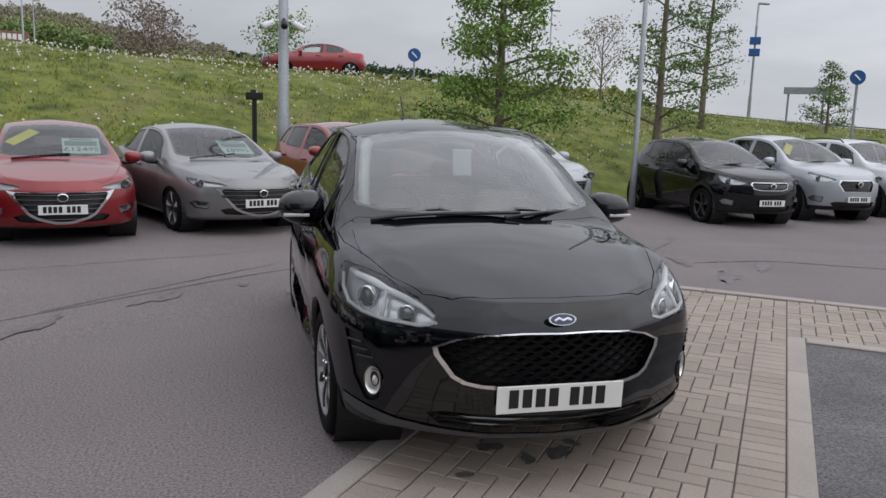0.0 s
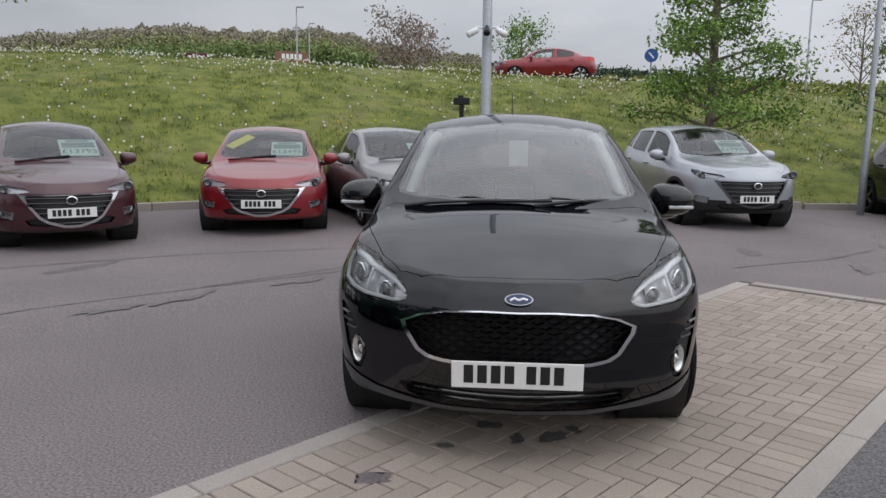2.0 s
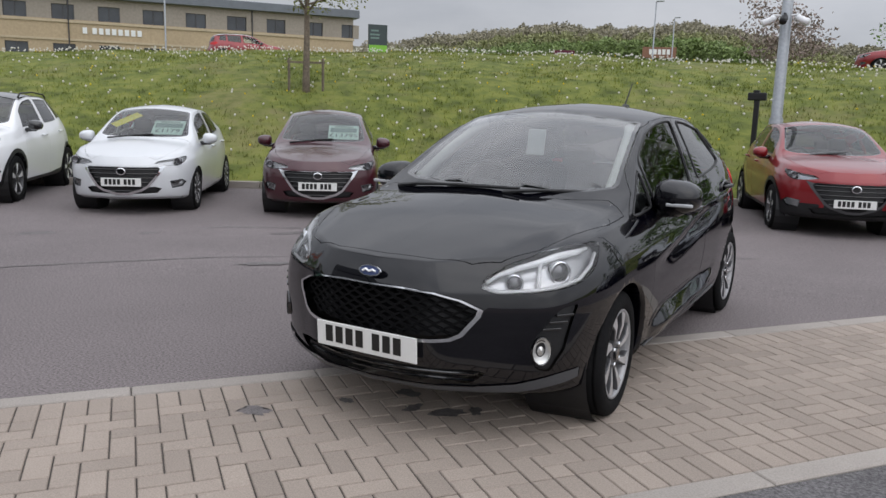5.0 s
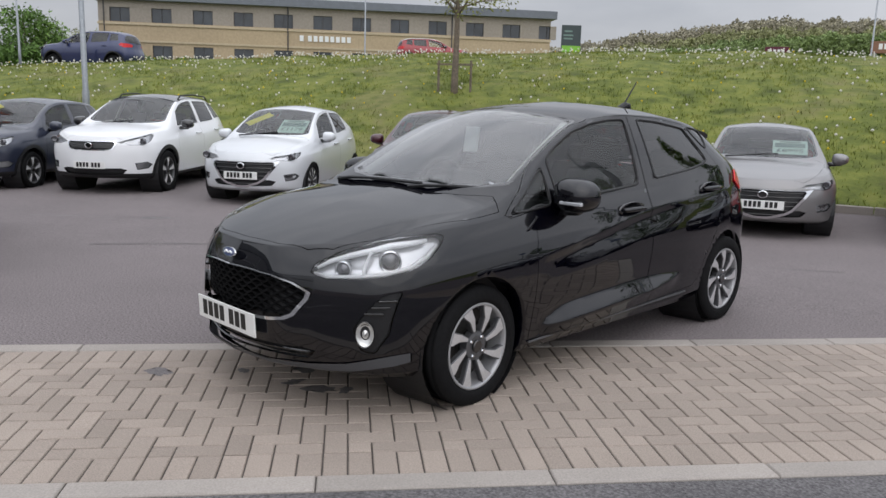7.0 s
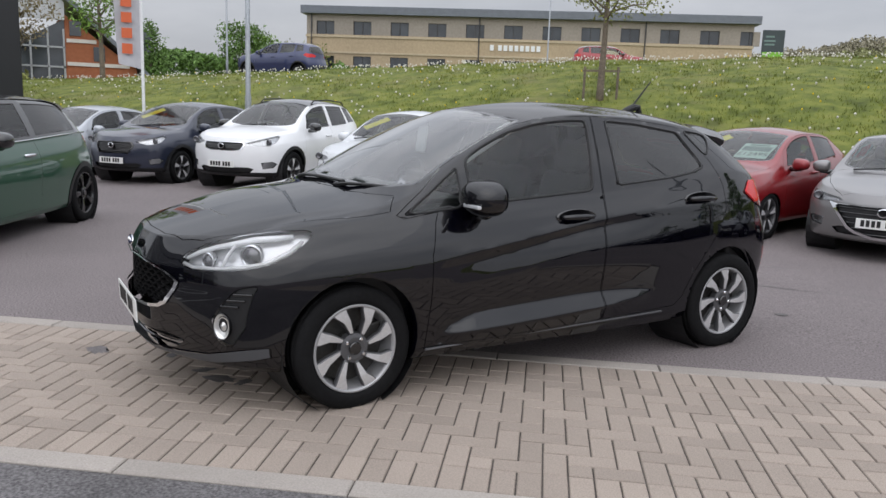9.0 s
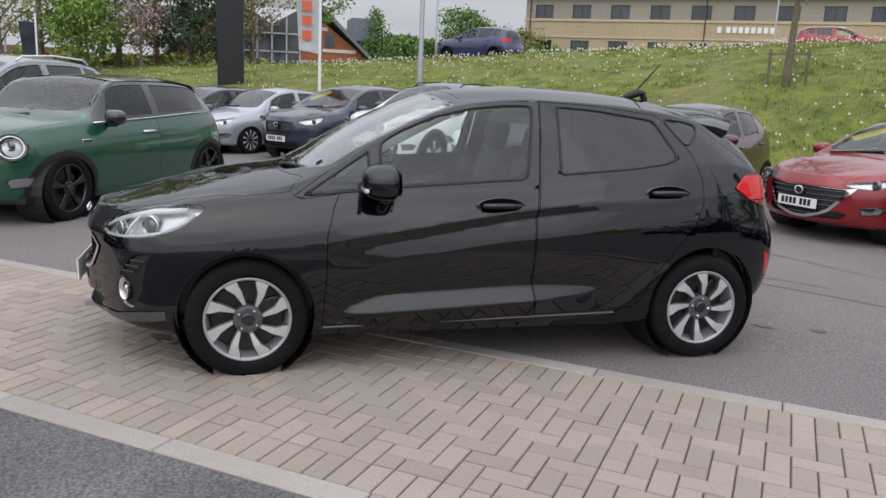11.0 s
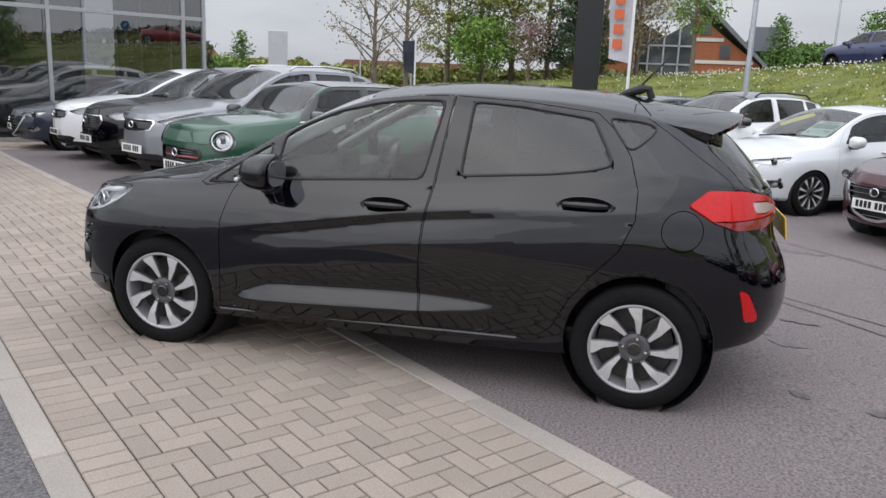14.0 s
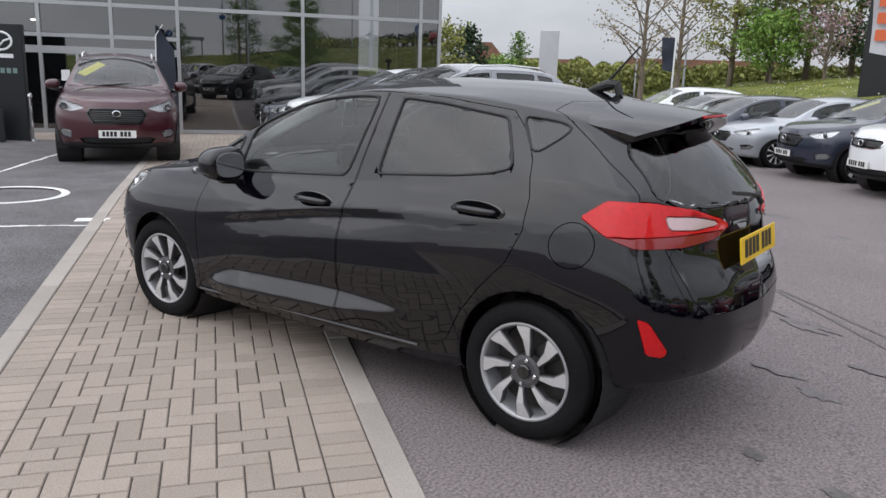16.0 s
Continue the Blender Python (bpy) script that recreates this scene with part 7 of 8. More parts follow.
# black and white chevron boards at the bend
for k in range(5):
    x, y = polar((-1.17, -4.8), 80.2 - 1.15 * k, 44)
    f = empty("chevron_board", pose(x, y, bank_z(x, y) - 0.1, 0, 0, -10), "black and white striped bend marker", "road sign", "bend markers")
    bm = bmesh.new()
    box(bm, (0.75, 0.06, 0.35), (0, 0, 0.55), bevel=0.01)
    part("board", bm, M_SIGNBLACK, f)
    bm = bmesh.new()
    box(bm, (0.28, 0.01, 0.35), (0.05, -0.036, 0.55), Matrix.Shear("XZ", 4, (0.5, 0.0)))
    part("stripe", bm, M_WHITEPRINT, f)
    for q in (-0.25, 0.25):
        bm = bmesh.new()
        tube(bm, [(q, 0.02, 0), (q, 0.02, 0.5)], 0.03, 6)
        part("leg", bm, M_POST, f)


def board_sign(at, turn, w, h, colour, label, bars, lift_z, pylon=False):
    f = empty("sign_board", pose(at[0], at[1], at[2], 0, 0, turn), label, "sign")
    bm = bmesh.new()
    box(bm, (w, 0.3, h), (0, 0, lift_z + h / 2), bevel=0.03)
    b = part("board", bm, colour, f)
    for q in (-w * 0.35, w * 0.35):
        bm = bmesh.new()
        box(bm, (0.12, 0.12, lift_z + 0.6), (q, 0, lift_z / 2 - 0.2))
        part("leg", bm, M_POST, f)
    for x, z, bw, bh, m_ in bars:
        bm = bmesh.new()
        box(bm, (bw, 0.02, bh), (x, -0.162, lift_z + z))
        part("print_bar", bm, m_, b)
    return f


M_SIGNGREEN = mat("lime_sign_panel", (0.20, 0.46, 0.05), 0.5)
M_SLATE = mat("slate_sign_panel", (0.045, 0.06, 0.065), 0.5, grain=0.5, amount=0.1)
M_BROWNSIGN = mat("brown_sign_panel", (0.22, 0.11, 0.07), 0.6, grain=0.5, amount=0.1)
M_PLUM = mat("plum_sign_panel", (0.10, 0.015, 0.035), 0.6)
M_GREYSIGN = mat("silver_grey_sign", (0.50, 0.51, 0.53), 0.4, 0.2, grain=0.5, amount=0.06)
zg = bank_z(-41.4, 55.6)
board_sign((-41.4, 55.6, zg), 50, 1.75, 2.75, M_SLATE, "dark sign with a lime green lower panel", [(0, 0.62, 1.7, 0.62, M_SIGNGREEN), (0, 0.18, 1.7, 0.28, M_WHITEPRINT), (-0.3, 1.55, 0.8, 0.14, M_BANDGREY), (-0.3, 1.85, 0.9, 0.14, M_BANDGREY), (-0.3, 2.2, 0.7, 0.14, M_BANDGREY)], 6.3 - zg)
zg = bank_z(-28.2, 100.3)
board_sign((-28.2, 100.3, zg), 20, 4.3, 1.4, M_BROWNSIGN, "brown roadside cafe sign with white lettering bars", [(-1.1 + 0.56 * k, 0.78, 0.4, 0.66, M_WHITEPRINT) for k in range(5)], 9.15 - zg)
board_sign((-37.0, 89.3, bank_z(-37, 89.3)), 24, 2.6, 1.2, M_PLUM, "plum roadside sign with pale lettering bars", [(-0.68 + 0.45 * k, 0.7, 0.3, 0.38, M_WHITEPRINT) for k in range(4)], 8.2 - bank_z(-37, 89.3))
x, y = polar((4.01, 2.06), -151.9, 50)
f = board_sign((x, y, ground_at(x, y)), -62, 1.15, 2.9, M_GREYSIGN, "tall silver-grey dealer pylon with a blue oval", [(0, 1.95, 0.6, 0.07, M_BANDGREY), (0, 1.7, 1.15, 0.02, M_POST), (0, 1.0, 1.15, 0.02, M_POST), (0, 0.4, 1.15, 0.02, M_POST)], 1.9)
bm = bmesh.new()
r_ = lathe(bm, [(1.0, 0.0), (0.98, -0.02)], 28)
bm.faces.new(r_[-1])
for v in bm.verts:
    v.co = (v.co.y * 0.37, v.co.x - 0.16, v.co.z * 0.16 + 1.9 + 2.5)
part("oval", bm, M_SIGNBLUE, f)
x, y = polar(e115, -178.15, 34)
tt = empty("sign_totem", pose(x, y, bank_z(x, y) - 0.2, 0, 0, 92), "tall black totem board on the bank", "sign")
bm = bmesh.new()
box(bm, (1.05, 0.35, 5.2), (0, 0, 2.6), bevel=0.03)
part("board", bm, M_SIGNBLACK, tt)

# ---- buildings beyond the bank ----
M_BUFF = mat("buff_brick", (0.42, 0.33, 0.22), 0.85, grain=0.25, amount=0.12, spots=4, spot_amount=0.08, bump=0.2, bump_scale=0.1)
M_BUFFGREY = mat("grey_buff_brick", (0.30, 0.265, 0.23), 0.85, grain=0.25, amount=0.12, spots=4, spot_amount=0.08)
M_STONE = mat("pale_stone_band", (0.46, 0.38, 0.27), 0.85, grain=0.3, amount=0.08)
M_SLATEROOF = mat("grey_sheet_roof", (0.15, 0.165, 0.19), 0.5, 0.2, grain=0.5, amount=0.1)
M_WINDOW = mat("dark_office_glass", (0.035, 0.042, 0.05), 0.08, 0.0, coat=0.6, grain=2.0, amount=0.5)
M_WFRAME = mat("dark_window_frame", (0.05, 0.05, 0.055), 0.5)
M_REDBRICK = mat("red_brick", (0.33, 0.115, 0.055), 0.85, grain=0.3, amount=0.15, bump=0.2, bump_scale=0.1)
M_CREAM = mat("cream_render", (0.62, 0.58, 0.54), 0.8, grain=0.4, amount=0.06)
M_LIGHTROOF = mat("pale_metal_roof", (0.52, 0.53, 0.55), 0.5, 0.2, grain=0.4, amount=0.05)

ax, ay, bx_, by_ = -85.2, 30.2, -56.0, 71.0
along = Vector((bx_ - ax, by_ - ay, 0))
LEN = along.length
turn = math.degrees(math.atan2(along.y, along.x))
off = empty("office_building", pose(ax, ay, 3.0, 0, 0, turn), "long two-storey buff brick office building with dark windows", "building")
# local x runs along the front, -y towards the yard
wx = [(2.2 + 4.33 * k) for k in range(int((LEN - 2) / 4.33) + 1)]
rowsz = [(2.7, 4.15), (6.55, 8.05)]
zc = [0, 2.7, 4.15, 4.75, 6.25, 6.55, 8.05, 8.75]
bm = bmesh.new()
for z0, z1, m_ in ((-2, 2.7, 0), (4.15, 6.55, 0), (8.05, 8.8, 1)):
    box(bm, (LEN, 0.5, z1 - z0), (LEN / 2, 0.25, (z0 + z1) / 2))
edges_x = [0] + [v for w in wx for v in (w - 1.05, w + 1.05)] + [LEN]
for (z0, z1) in rowsz:
    for k in range(0, len(edges_x), 2):
        box(bm, (edges_x[k + 1] - edges_x[k], 0.5, z1 - z0), ((edges_x[k] + edges_x[k + 1]) / 2, 0.25, (z0 + z1) / 2))
for f in bm.faces:
    if f.calc_center_median().z > 6.3:
        f.material_index = 1
box(bm, (0.5, 14, 10.8), (0.25, 7.5, 3.4))
box(bm, (0.5, 14, 10.8), (LEN - 0.25, 7.5, 3.4))
part("front_wall", bm, [M_BUFF, M_BUFFGREY], off)
for z in (4.55, 6.35):
    bm = bmesh.new()
    box(bm, (LEN + 0.2, 0.12, 0.22), (LEN / 2, -0.05, z))
    part("stone_band", bm, M_STONE, off)
bm = bmesh.new()
box(bm, (LEN + 1.2, 16, 0.9), (LEN / 2, 7.4, 9.25), bevel=0.05)
part("roof", bm, M_SLATEROOF, off)
for k, w in enumerate(wx):
    for z0, z1 in rowsz:
        bm = bmesh.new()
        box(bm, (2.1, 0.05, z1 - z0), (w, 0.30, (z0 + z1) / 2))
        win = part("window", bm, M_WINDOW, off)
        for q in (-1.02, 0, 1.02):
            bm = bmesh.new()
            box(bm, (0.07, 0.10, z1 - z0), (w + q, 0.25, (z0 + z1) / 2))
            part("window_frame", bm, M_WFRAME, win)
for x in (0.6, 20.0, 38.5):
    bm = bmesh.new()
    tube(bm, [(x, -0.12, 0), (x, -0.12, 8.8)], 0.07, 6)
    part("downpipe", bm, M_WFRAME, off)
for k in range(9):
    bm = bmesh.new()
    box(bm, (0.42, 0.06, 0.62), (21.5 + 0.62 * k + (0.3 if k else 0), -0.06, 5.55))
    part("letter_bar", bm, M_WHITEPRINT, off)

# brick building with a steep gable and a glazed middle
gx, gy = -70.2, 0.9
hs = empty("gabled_building", pose(gx, gy, 2.0, 0, 0, -90 - 1), "red brick building with a steep pale gable and glazed centre", "building")
# local x: to the yard's right as seen, front towards -y after the turn
def prism(bm, pts, y0, y1):
    a = [bm.verts.new((x, y0, z)) for x, z in pts]
    b = [bm.verts.new((x, y1, z)) for x, z in pts]
    bm.faces.new(a)
    bm.faces.new(b[::-1])
    for i in range(len(pts)):
        bm.faces.new((a[i - 1], b[i - 1], b[i], a[i]))
    bmesh.ops.recalc_face_normals(bm, faces=bm.faces[:])


hs.matrix_world = Matrix.Translation((gx, gy, 2.0)) @ Matrix(((0, -1, 0, 0), (1, 0, 0, 0), (0, 0, 1, 0), (0, 0, 0, 1)))
for sgn in (1, -1):
    bm = bmesh.new()
    prism(bm, [(sgn * 2.6, -1), (sgn * 8.2, -1), (sgn * 8.2, 1.9), (sgn * 2.6, 6.1)], 0.0, 8.0)
    part("brick_wing", bm, M_REDBRICK, hs)
    for z, x1 in ((2.1, 7.6), (4.0, 5.0)):
        bm = bmesh.new()
        box(bm, (x1 - 2.7, 0.1, 0.30), (sgn * (x1 + 2.7) / 2, -0.05, z))
        part("white_band", bm, M_CREAM, hs)
    bm = bmesh.new()
    prism(bm, [(sgn * 9.3, 1.0), (sgn * 9.3, 1.35), (sgn * 0.0, 10.3), (sgn * 0.0, 9.7)], -0.9, 9.0)
    part("roof", bm, M_SLATEROOF, hs)
    for q in (3.4, 5.2):
        bm = bmesh.new()
        box(bm, (0.9, 0.1, 1.2), (sgn * q, -0.04, 3.0 if q > 4 else 5.0))
        part("window", bm, M_WINDOW, hs)
    bm = bmesh.new()
    box(bm, (2.4, 4.0, 2.2), (sgn * 8.9, 6.0, 4.4), bevel=0.05)
    part("dormer", bm, M_SLATEROOF, hs)
bm = bmesh.new()
prism(bm, [(-2.6, 5.6), (2.6, 5.6), (2.6, 7.0), (0, 9.9), (-2.6, 7.0)], -0.3, 0.1)
part("pale_gable", bm, M_LIGHTROOF, hs)
bm = bmesh.new()
prism(bm, [(-2.6, -1), (2.6, -1), (2.6, 5.7), (0, 4.2), (-2.6, 5.7)], 0.1, 0.3)
part("glazing", bm, M_WINDOW, hs)
for x in (-2.5, -1.3, 0, 1.3, 2.5):
    bm = bmesh.new()
    box(bm, (0.14, 0.2, 6.0), (x, 0.0, 1.9))
    part("glazing_bar", bm, M_FRAME, hs)
for z in (1.8, 3.4):
    bm = bmesh.new()
    box(bm, (5.2, 0.2, 0.14), (0, 0.0, z))
    part("glazing_bar", bm, M_FRAME, hs)
# low far roofs beyond the trees
for eye, az, d, w, h, m_, lab in (((3.5, 2.76), -161.5, 95, 18, 1.7, M_REDBRICK, "low far brick building behind the trees"), ((3.5, 2.76), -151.0, 110, 12, 1.6, M_CREAM, "pale far house behind the trees"),
                                  ((3.5, 2.76), -146.5, 80, 3.0, 2.4, M_CREAM, "small far white house among bushes")):
    x, y = polar(eye, az, d)
    b_ = empty("far_house", pose(x, y, 0.2, 0, 0, az + 90), lab, "building")
    bm = bmesh.new()
    box(bm, (w, 6, h), (0, 0, h / 2))
    part("wall", bm, m_, b_)
    bm = bmesh.new()
    prism(bm, [(-w / 2 - 0.4, h), (w / 2 + 0.4, h), (w / 2 - 1.0, h + 1.6), (-w / 2 + 1.0, h + 1.6)], -3.4, 3.4)
    part("roof", bm, mat("brown_tile_roof", (0.20, 0.10, 0.07), 0.85, grain=0.4, amount=0.2), b_)
    for q in np.arange(-w / 2 + 1.2, w / 2 - 1, 3.2):
        bm = bmesh.new()
        box(bm, (1.3, 0.1, 1.1), (q, 3.02, h * 0.55))
        part("window", bm, M_WINDOW, b_)

# ---- trees and far woods ----
M_BARK = mat("grey_brown_bark", (0.16, 0.13, 0.10), 0.9, grain=0.05, amount=0.35, spots=0.4, spot_amount=0.2, bump=0.6, bump_scale=0.03)


def leaf_mat(name, c):
    return mat(name, c, 0.6, island=0.38, spots=0.8, spot_amount=0.25, spec=0.3)


L_FRESH = leaf_mat("fresh_green_leaves", (0.15, 0.25, 0.05))
L_MID = leaf_mat("mid_green_leaves", (0.105, 0.185, 0.045))
L_OLIVE = leaf_mat("olive_spring_leaves", (0.21, 0.225, 0.065))
L_BROWN = leaf_mat("bronze_spring_buds", (0.22, 0.18, 0.09))
L_DARK = leaf_mat("dark_evergreen_leaves", (0.032, 0.058, 0.026))
# the next four are paled: distance haze is painted into the leaf colour
L_PURPLE = leaf_mat("hazed_bare_purple_twigs", (0.25, 0.20, 0.175))
L_HAZE = leaf_mat("hazed_far_budding_twigs", (0.265, 0.245, 0.175))
L_HAZEOLIVE = leaf_mat("hazed_far_olive_leaves", (0.235, 0.245, 0.115))
L_HAZEGREEN = leaf_mat("hazed_far_green_leaves", (0.175, 0.235, 0.085))
L_PINK = leaf_mat("pale_blossom", (0.34, 0.22, 0.24))


def leaf_mesh(name, c, size, rng, material):
    """Small four-cornered leaves, folded along the middle, at the places c."""
    n = len(c)
    a = rng.normal(size=(n, 3))
    a /= np.linalg.norm(a, axis=1)[:, None]
    b = rng.normal(size=(n, 3))
    b -= a * (a * b).sum(1)[:, None]
    b /= np.linalg.norm(b, axis=1)[:, None]
    s = (size * rng.uniform(0.6, 1.35, n))[:, None]
    v = np.empty((n, 4, 3))
    v[:, 0], v[:, 2] = c - a * s, c + a * s
    up = np.cross(a, b) * s * 0.2
    v[:, 1], v[:, 3] = c + b * s * 0.5 + up, c - b * s * 0.5 + up
    me = bpy.data.meshes.new(name)
    me.from_pydata(v.reshape(-1, 3).tolist(), [], np.arange(n * 4).reshape(-1, 4).tolist())
    me.materials.append(material)
    return me


def tree(name, at, height, spread, clear, shape, leaves, size, material, label, seed, trunk_r=0.09, limbs=26, group="", clump=0.28):
    """shape: cone, round or open. clear: bare height of the trunk."""
    rng = np.random.default_rng(seed)
    t = empty(name, pose(*at), label, "tree", group)
    bm = bmesh.new()
    lean = rng.normal(0, 0.012, 2) * height
    zs = np.linspace(-0.3, height * 0.97, 9)
    tube(bm, [(lean[0] * (z / height) ** 2 + rng.normal(0, 0.012) * (z > 0.5), lean[1] * (z / height) ** 2, z) for z in zs], [max(0.008, trunk_r * (1.15 - z / height)) for z in zs], 9)
    part("trunk", bm, M_BARK, t, smooth=True)
    bm = bmesh.new()
    tips = []
    for k in range(limbs):
        q = (k + rng.uniform(0, 1)) / limbs
        z0 = clear + (height * 0.95 - clear) * q
        if shape == "cone":
            reach = spread * (1.05 - q) * rng.uniform(0.7, 1.15) + 0.12
            rise = reach * rng.uniform(0.05, 0.45)
        elif shape == "round":
            reach = spread * math.sqrt(max(0.05, 1 - (2 * q - 0.85) ** 2 / 1.4)) * rng.uniform(0.65, 1.1)
            rise = reach * rng.uniform(0.2, 0.7)
        else:
            reach = spread * (0.5 + 0.6 * math.sin(math.pi * min(1, q + 0.1))) * rng.uniform(0.6, 1.1)
            rise = reach * rng.uniform(0.5, 1.3)
        a = k * 2.4 + rng.uniform(-0.4, 0.4)
        p0 = Vector((0, 0, z0))
        p2 = Vector((math.cos(a) * reach, math.sin(a) * reach, z0 + rise))
        p1 = p0.lerp(p2, 0.5) + Vector((0, 0, rng.uniform(-0.05, 0.08) * reach))
        tube(bm, [p0, p1, p2], [trunk_r * 0.32 * (1.1 - q) + 0.006, trunk_r * 0.2 * (1.1 - q) + 0.004, 0.003], 5, False)
        for f_ in (0.35, 0.5, 0.65, 0.8, 0.92, 1.0):
            pt = p0.lerp(p1, f_ * 2) if f_ < 0.5 else p1.lerp(p2, f_ * 2 - 1)
            tips.append((pt, reach))
        for f_ in (0.45, 0.7):
            s0 = p0.lerp(p2, f_)
            d = Vector((math.cos(a + rng.choice((-1, 1)) * 0.8), math.sin(a + rng.choice((-1, 1)) * 0.8), rng.uniform(0, 0.6))) * reach * 0.35
            tube(bm, [s0, s0 + d], [0.006 + trunk_r * 0.06, 0.002], 4, False)
            tips.append((s0 + d, reach * 0.6))
            tips.append((s0 + d * 0.6, reach * 0.6))
    tagged(part("branchwork", bm, M_BARK, t), "fine dark branches", kind="stuff")
    c = np.array([tuple(p[0]) for p in tips])
    w = np.array([0.35 + p[1] for p in tips])
    pick = rng.choice(len(c), leaves, p=w / w.sum())
    pts = c[pick] + rng.normal(0, clump, (leaves, 3)) * np.array([1, 1, 0.7]) * (0.4 + 0.6 * w[pick] / w.max())[:, None]
    o = new("crown", leaf_mesh("crown", pts, size, rng, material))
    o.parent = t
    return t


tree("tree", (4.35, 12.2, bank_z(4.35, 12.2)), 6.6, 1.75, 0.9, "cone", 13000, 0.050, L_FRESH, "leafy young conical tree growing on the bank", 1, 0.12, 44, clump=0.22)
for (az, d, h, sp, lv, sd) in ((60.9, 20.5, 7.6, 1.25, 3600, 2), (58.0, 29.0, 6.6, 1.25, 3400, 3)):
    x, y = polar((-1.17, -4.8), az, d)
    tree("tree", (x, y, bank_z(x, y)), h, sp, 1.2, "cone", lv, 0.05, L_MID, "slender young tree with thin spring leaves on the bank", sd, 0.10, 34, "slender trees", 0.20)
x, y = polar((-1.17, -4.8), 64.9, 36)
tree("tree", (x, y, bank_z(x, y) - 0.2), 3.4, 1.5, 0.5, "open", 900, 0.06, L_BROWN, "small half-bare shrub tree on the skyline", 4, 0.05, 26)
x, y = polar((-1.17, -4.8), 50.2, 36)
tree("tree", (x, y, bank_z(x, y)), 3.0, 1.0, 0.2, "cone", 2600, 0.05, L_MID, "small conical leafy tree beside road signs", 5, 0.06, 26, clump=0.16)
# staked sapling
sx_, sy_ = -11.4, 10.77
zb_ = bank_z(sx_, sy_)
tree("tree", (sx_, sy_, zb_), 4.6, 1.55, 1.75, "round", 3600, 0.05, L_OLIVE, "young staked tree with sparse olive leaves", 6, 0.085, 26, clump=0.22)
st = empty("tree_stake", pose(sx_, sy_, zb_), "low timber stakes and rail round the young tree", "tree stake")
for q in (-0.42, 0.42):
    bm = bmesh.new()
    box(bm, (0.045, 0.045, 0.8), (q * 0.8, q * 0.6, 0.40))
    part("stake", bm, M_BARK, st)
bm = bmesh.new()
box(bm, (0.95, 0.03, 0.05), (0, 0, 0.70), Matrix.Rotation(math.atan2(0.6, 0.8), 4, "Z"))
part("rail", bm, M_BARK, st)
for (eye, az, d, h, sp, cl, shp, lv, sz_, m_, lab, sd) in (
        ((1.29, -5.0), 90.0, 60, 5.2, 2.0, 1.0, "open", 1500, 0.13, L_FRESH, "small open tree on the skyline", 11),
        ((1.29, -5.0), 97.5, 95, 8.5, 4.6, 1.0, "open", 2400, 0.22, L_PURPLE, "bare spreading tree on the skyline", 12),
        (e115, 175.6, 44, 6.0, 1.6, 2.0, "round", 1800, 0.10, L_FRESH, "young green tree beside the banner", 13),
        (e115, 171.5, 80, 6.0, 2.0, 0.4, "cone", 2200, 0.16, L_MID, "dark pointed tree beside the gabled building", 14),
        (e115, 165.4, 88, 6.5, 3.0, 0.4, "round", 3000, 0.18, L_MID, "round green tree beyond the bank", 15),
        (e115, 164.0, 90, 5.5, 2.6, 0.3, "round", 2600, 0.18, L_FRESH, "round green tree beyond the bank", 16),
        (e115, 161.5, 92, 4.6, 2.6, 0.3, "round", 2400, 0.18, L_OLIVE, "low olive tree beside the offices", 17),
        ((3.5, 2.76), -143.0, 46, 4.0, 2.2, 0.1, "round", 2800, 0.13, L_OLIVE, "olive bushy tree beside the showroom", 18),
        ((3.5, 2.76), -145.2, 52, 4.6, 2.0, 0.1, "cone", 3400, 0.13, L_DARK, "dark evergreen beside the showroom", 19),
        ((3.5, 2.76), -148.8, 60, 4.6, 1.2, 0.2, "cone", 1500, 0.12, L_MID, "small pointed green tree", 20),
        ((3.5, 2.76), -147.2, 58, 2.4, 1.8, 0.1, "round", 1800, 0.13, L_FRESH, "green bush beside the pylon", 21),
        ((4.53, 0.34), -168.3, 58, 4.4, 2.5, 0.9, "round", 3600, 0.14, L_FRESH, "round fresh green tree beyond the cars", 22),
        ((3.5, 2.76), -157.4, 44, 8.5, 3.0, 1.5, "open", 1100, 0.09, L_BROWN, "tall half-bare tree beyond the parked cars", 23),
        ((3.5, 2.76), -159.8, 47, 9.0, 2.6, 1.6, "open", 900, 0.09, L_BROWN, "tall half-bare tree beyond the parked cars", 24),
        ((3.5, 2.76), -163.2, 60, 12.5, 3.6, 1.5, "round", 4600, 0.15, L_OLIVE, "tall olive spring tree by the road", 25),
        ((3.5, 2.76), -165.6, 62, 13.0, 3.4, 2.0, "round", 4600, 0.15, L_FRESH, "tall fresh green tree by the road", 26),
        ((3.5, 2.76), -167.8, 60, 12.0, 3.2, 1.0, "round", 4600, 0.15, L_OLIVE, "tall olive spring tree by the road", 27),
        ((3.5, 2.76), -170.4, 64, 13.0, 3.6, 1.2, "round", 4600, 0.15, L_MID, "tall green tree by the road", 28),
        ((3.5, 2.76), -172.3, 58, 9.0, 2.8, 0.5, "cone", 4200, 0.14, L_DARK, "dark evergreen among spring trees", 29),
        ((3.5, 2.76), -174.2, 60, 11.0, 3.4, 1.0, "round", 3600, 0.15, L_BROWN, "bronze budding tree by the road", 30),
        ((3.5, 2.76), -176.6, 62, 10.0, 3.2, 1.0, "open", 2600, 0.14, L_BROWN, "bronze budding tree by the road", 31),
        ((3.5, 2.76), -168.9, 56, 4.0, 1.9, 0.6, "open", 650, 0.11, L_PINK, "small blossoming tree under taller trees", 32)):
    x, y = polar(eye, az, d)
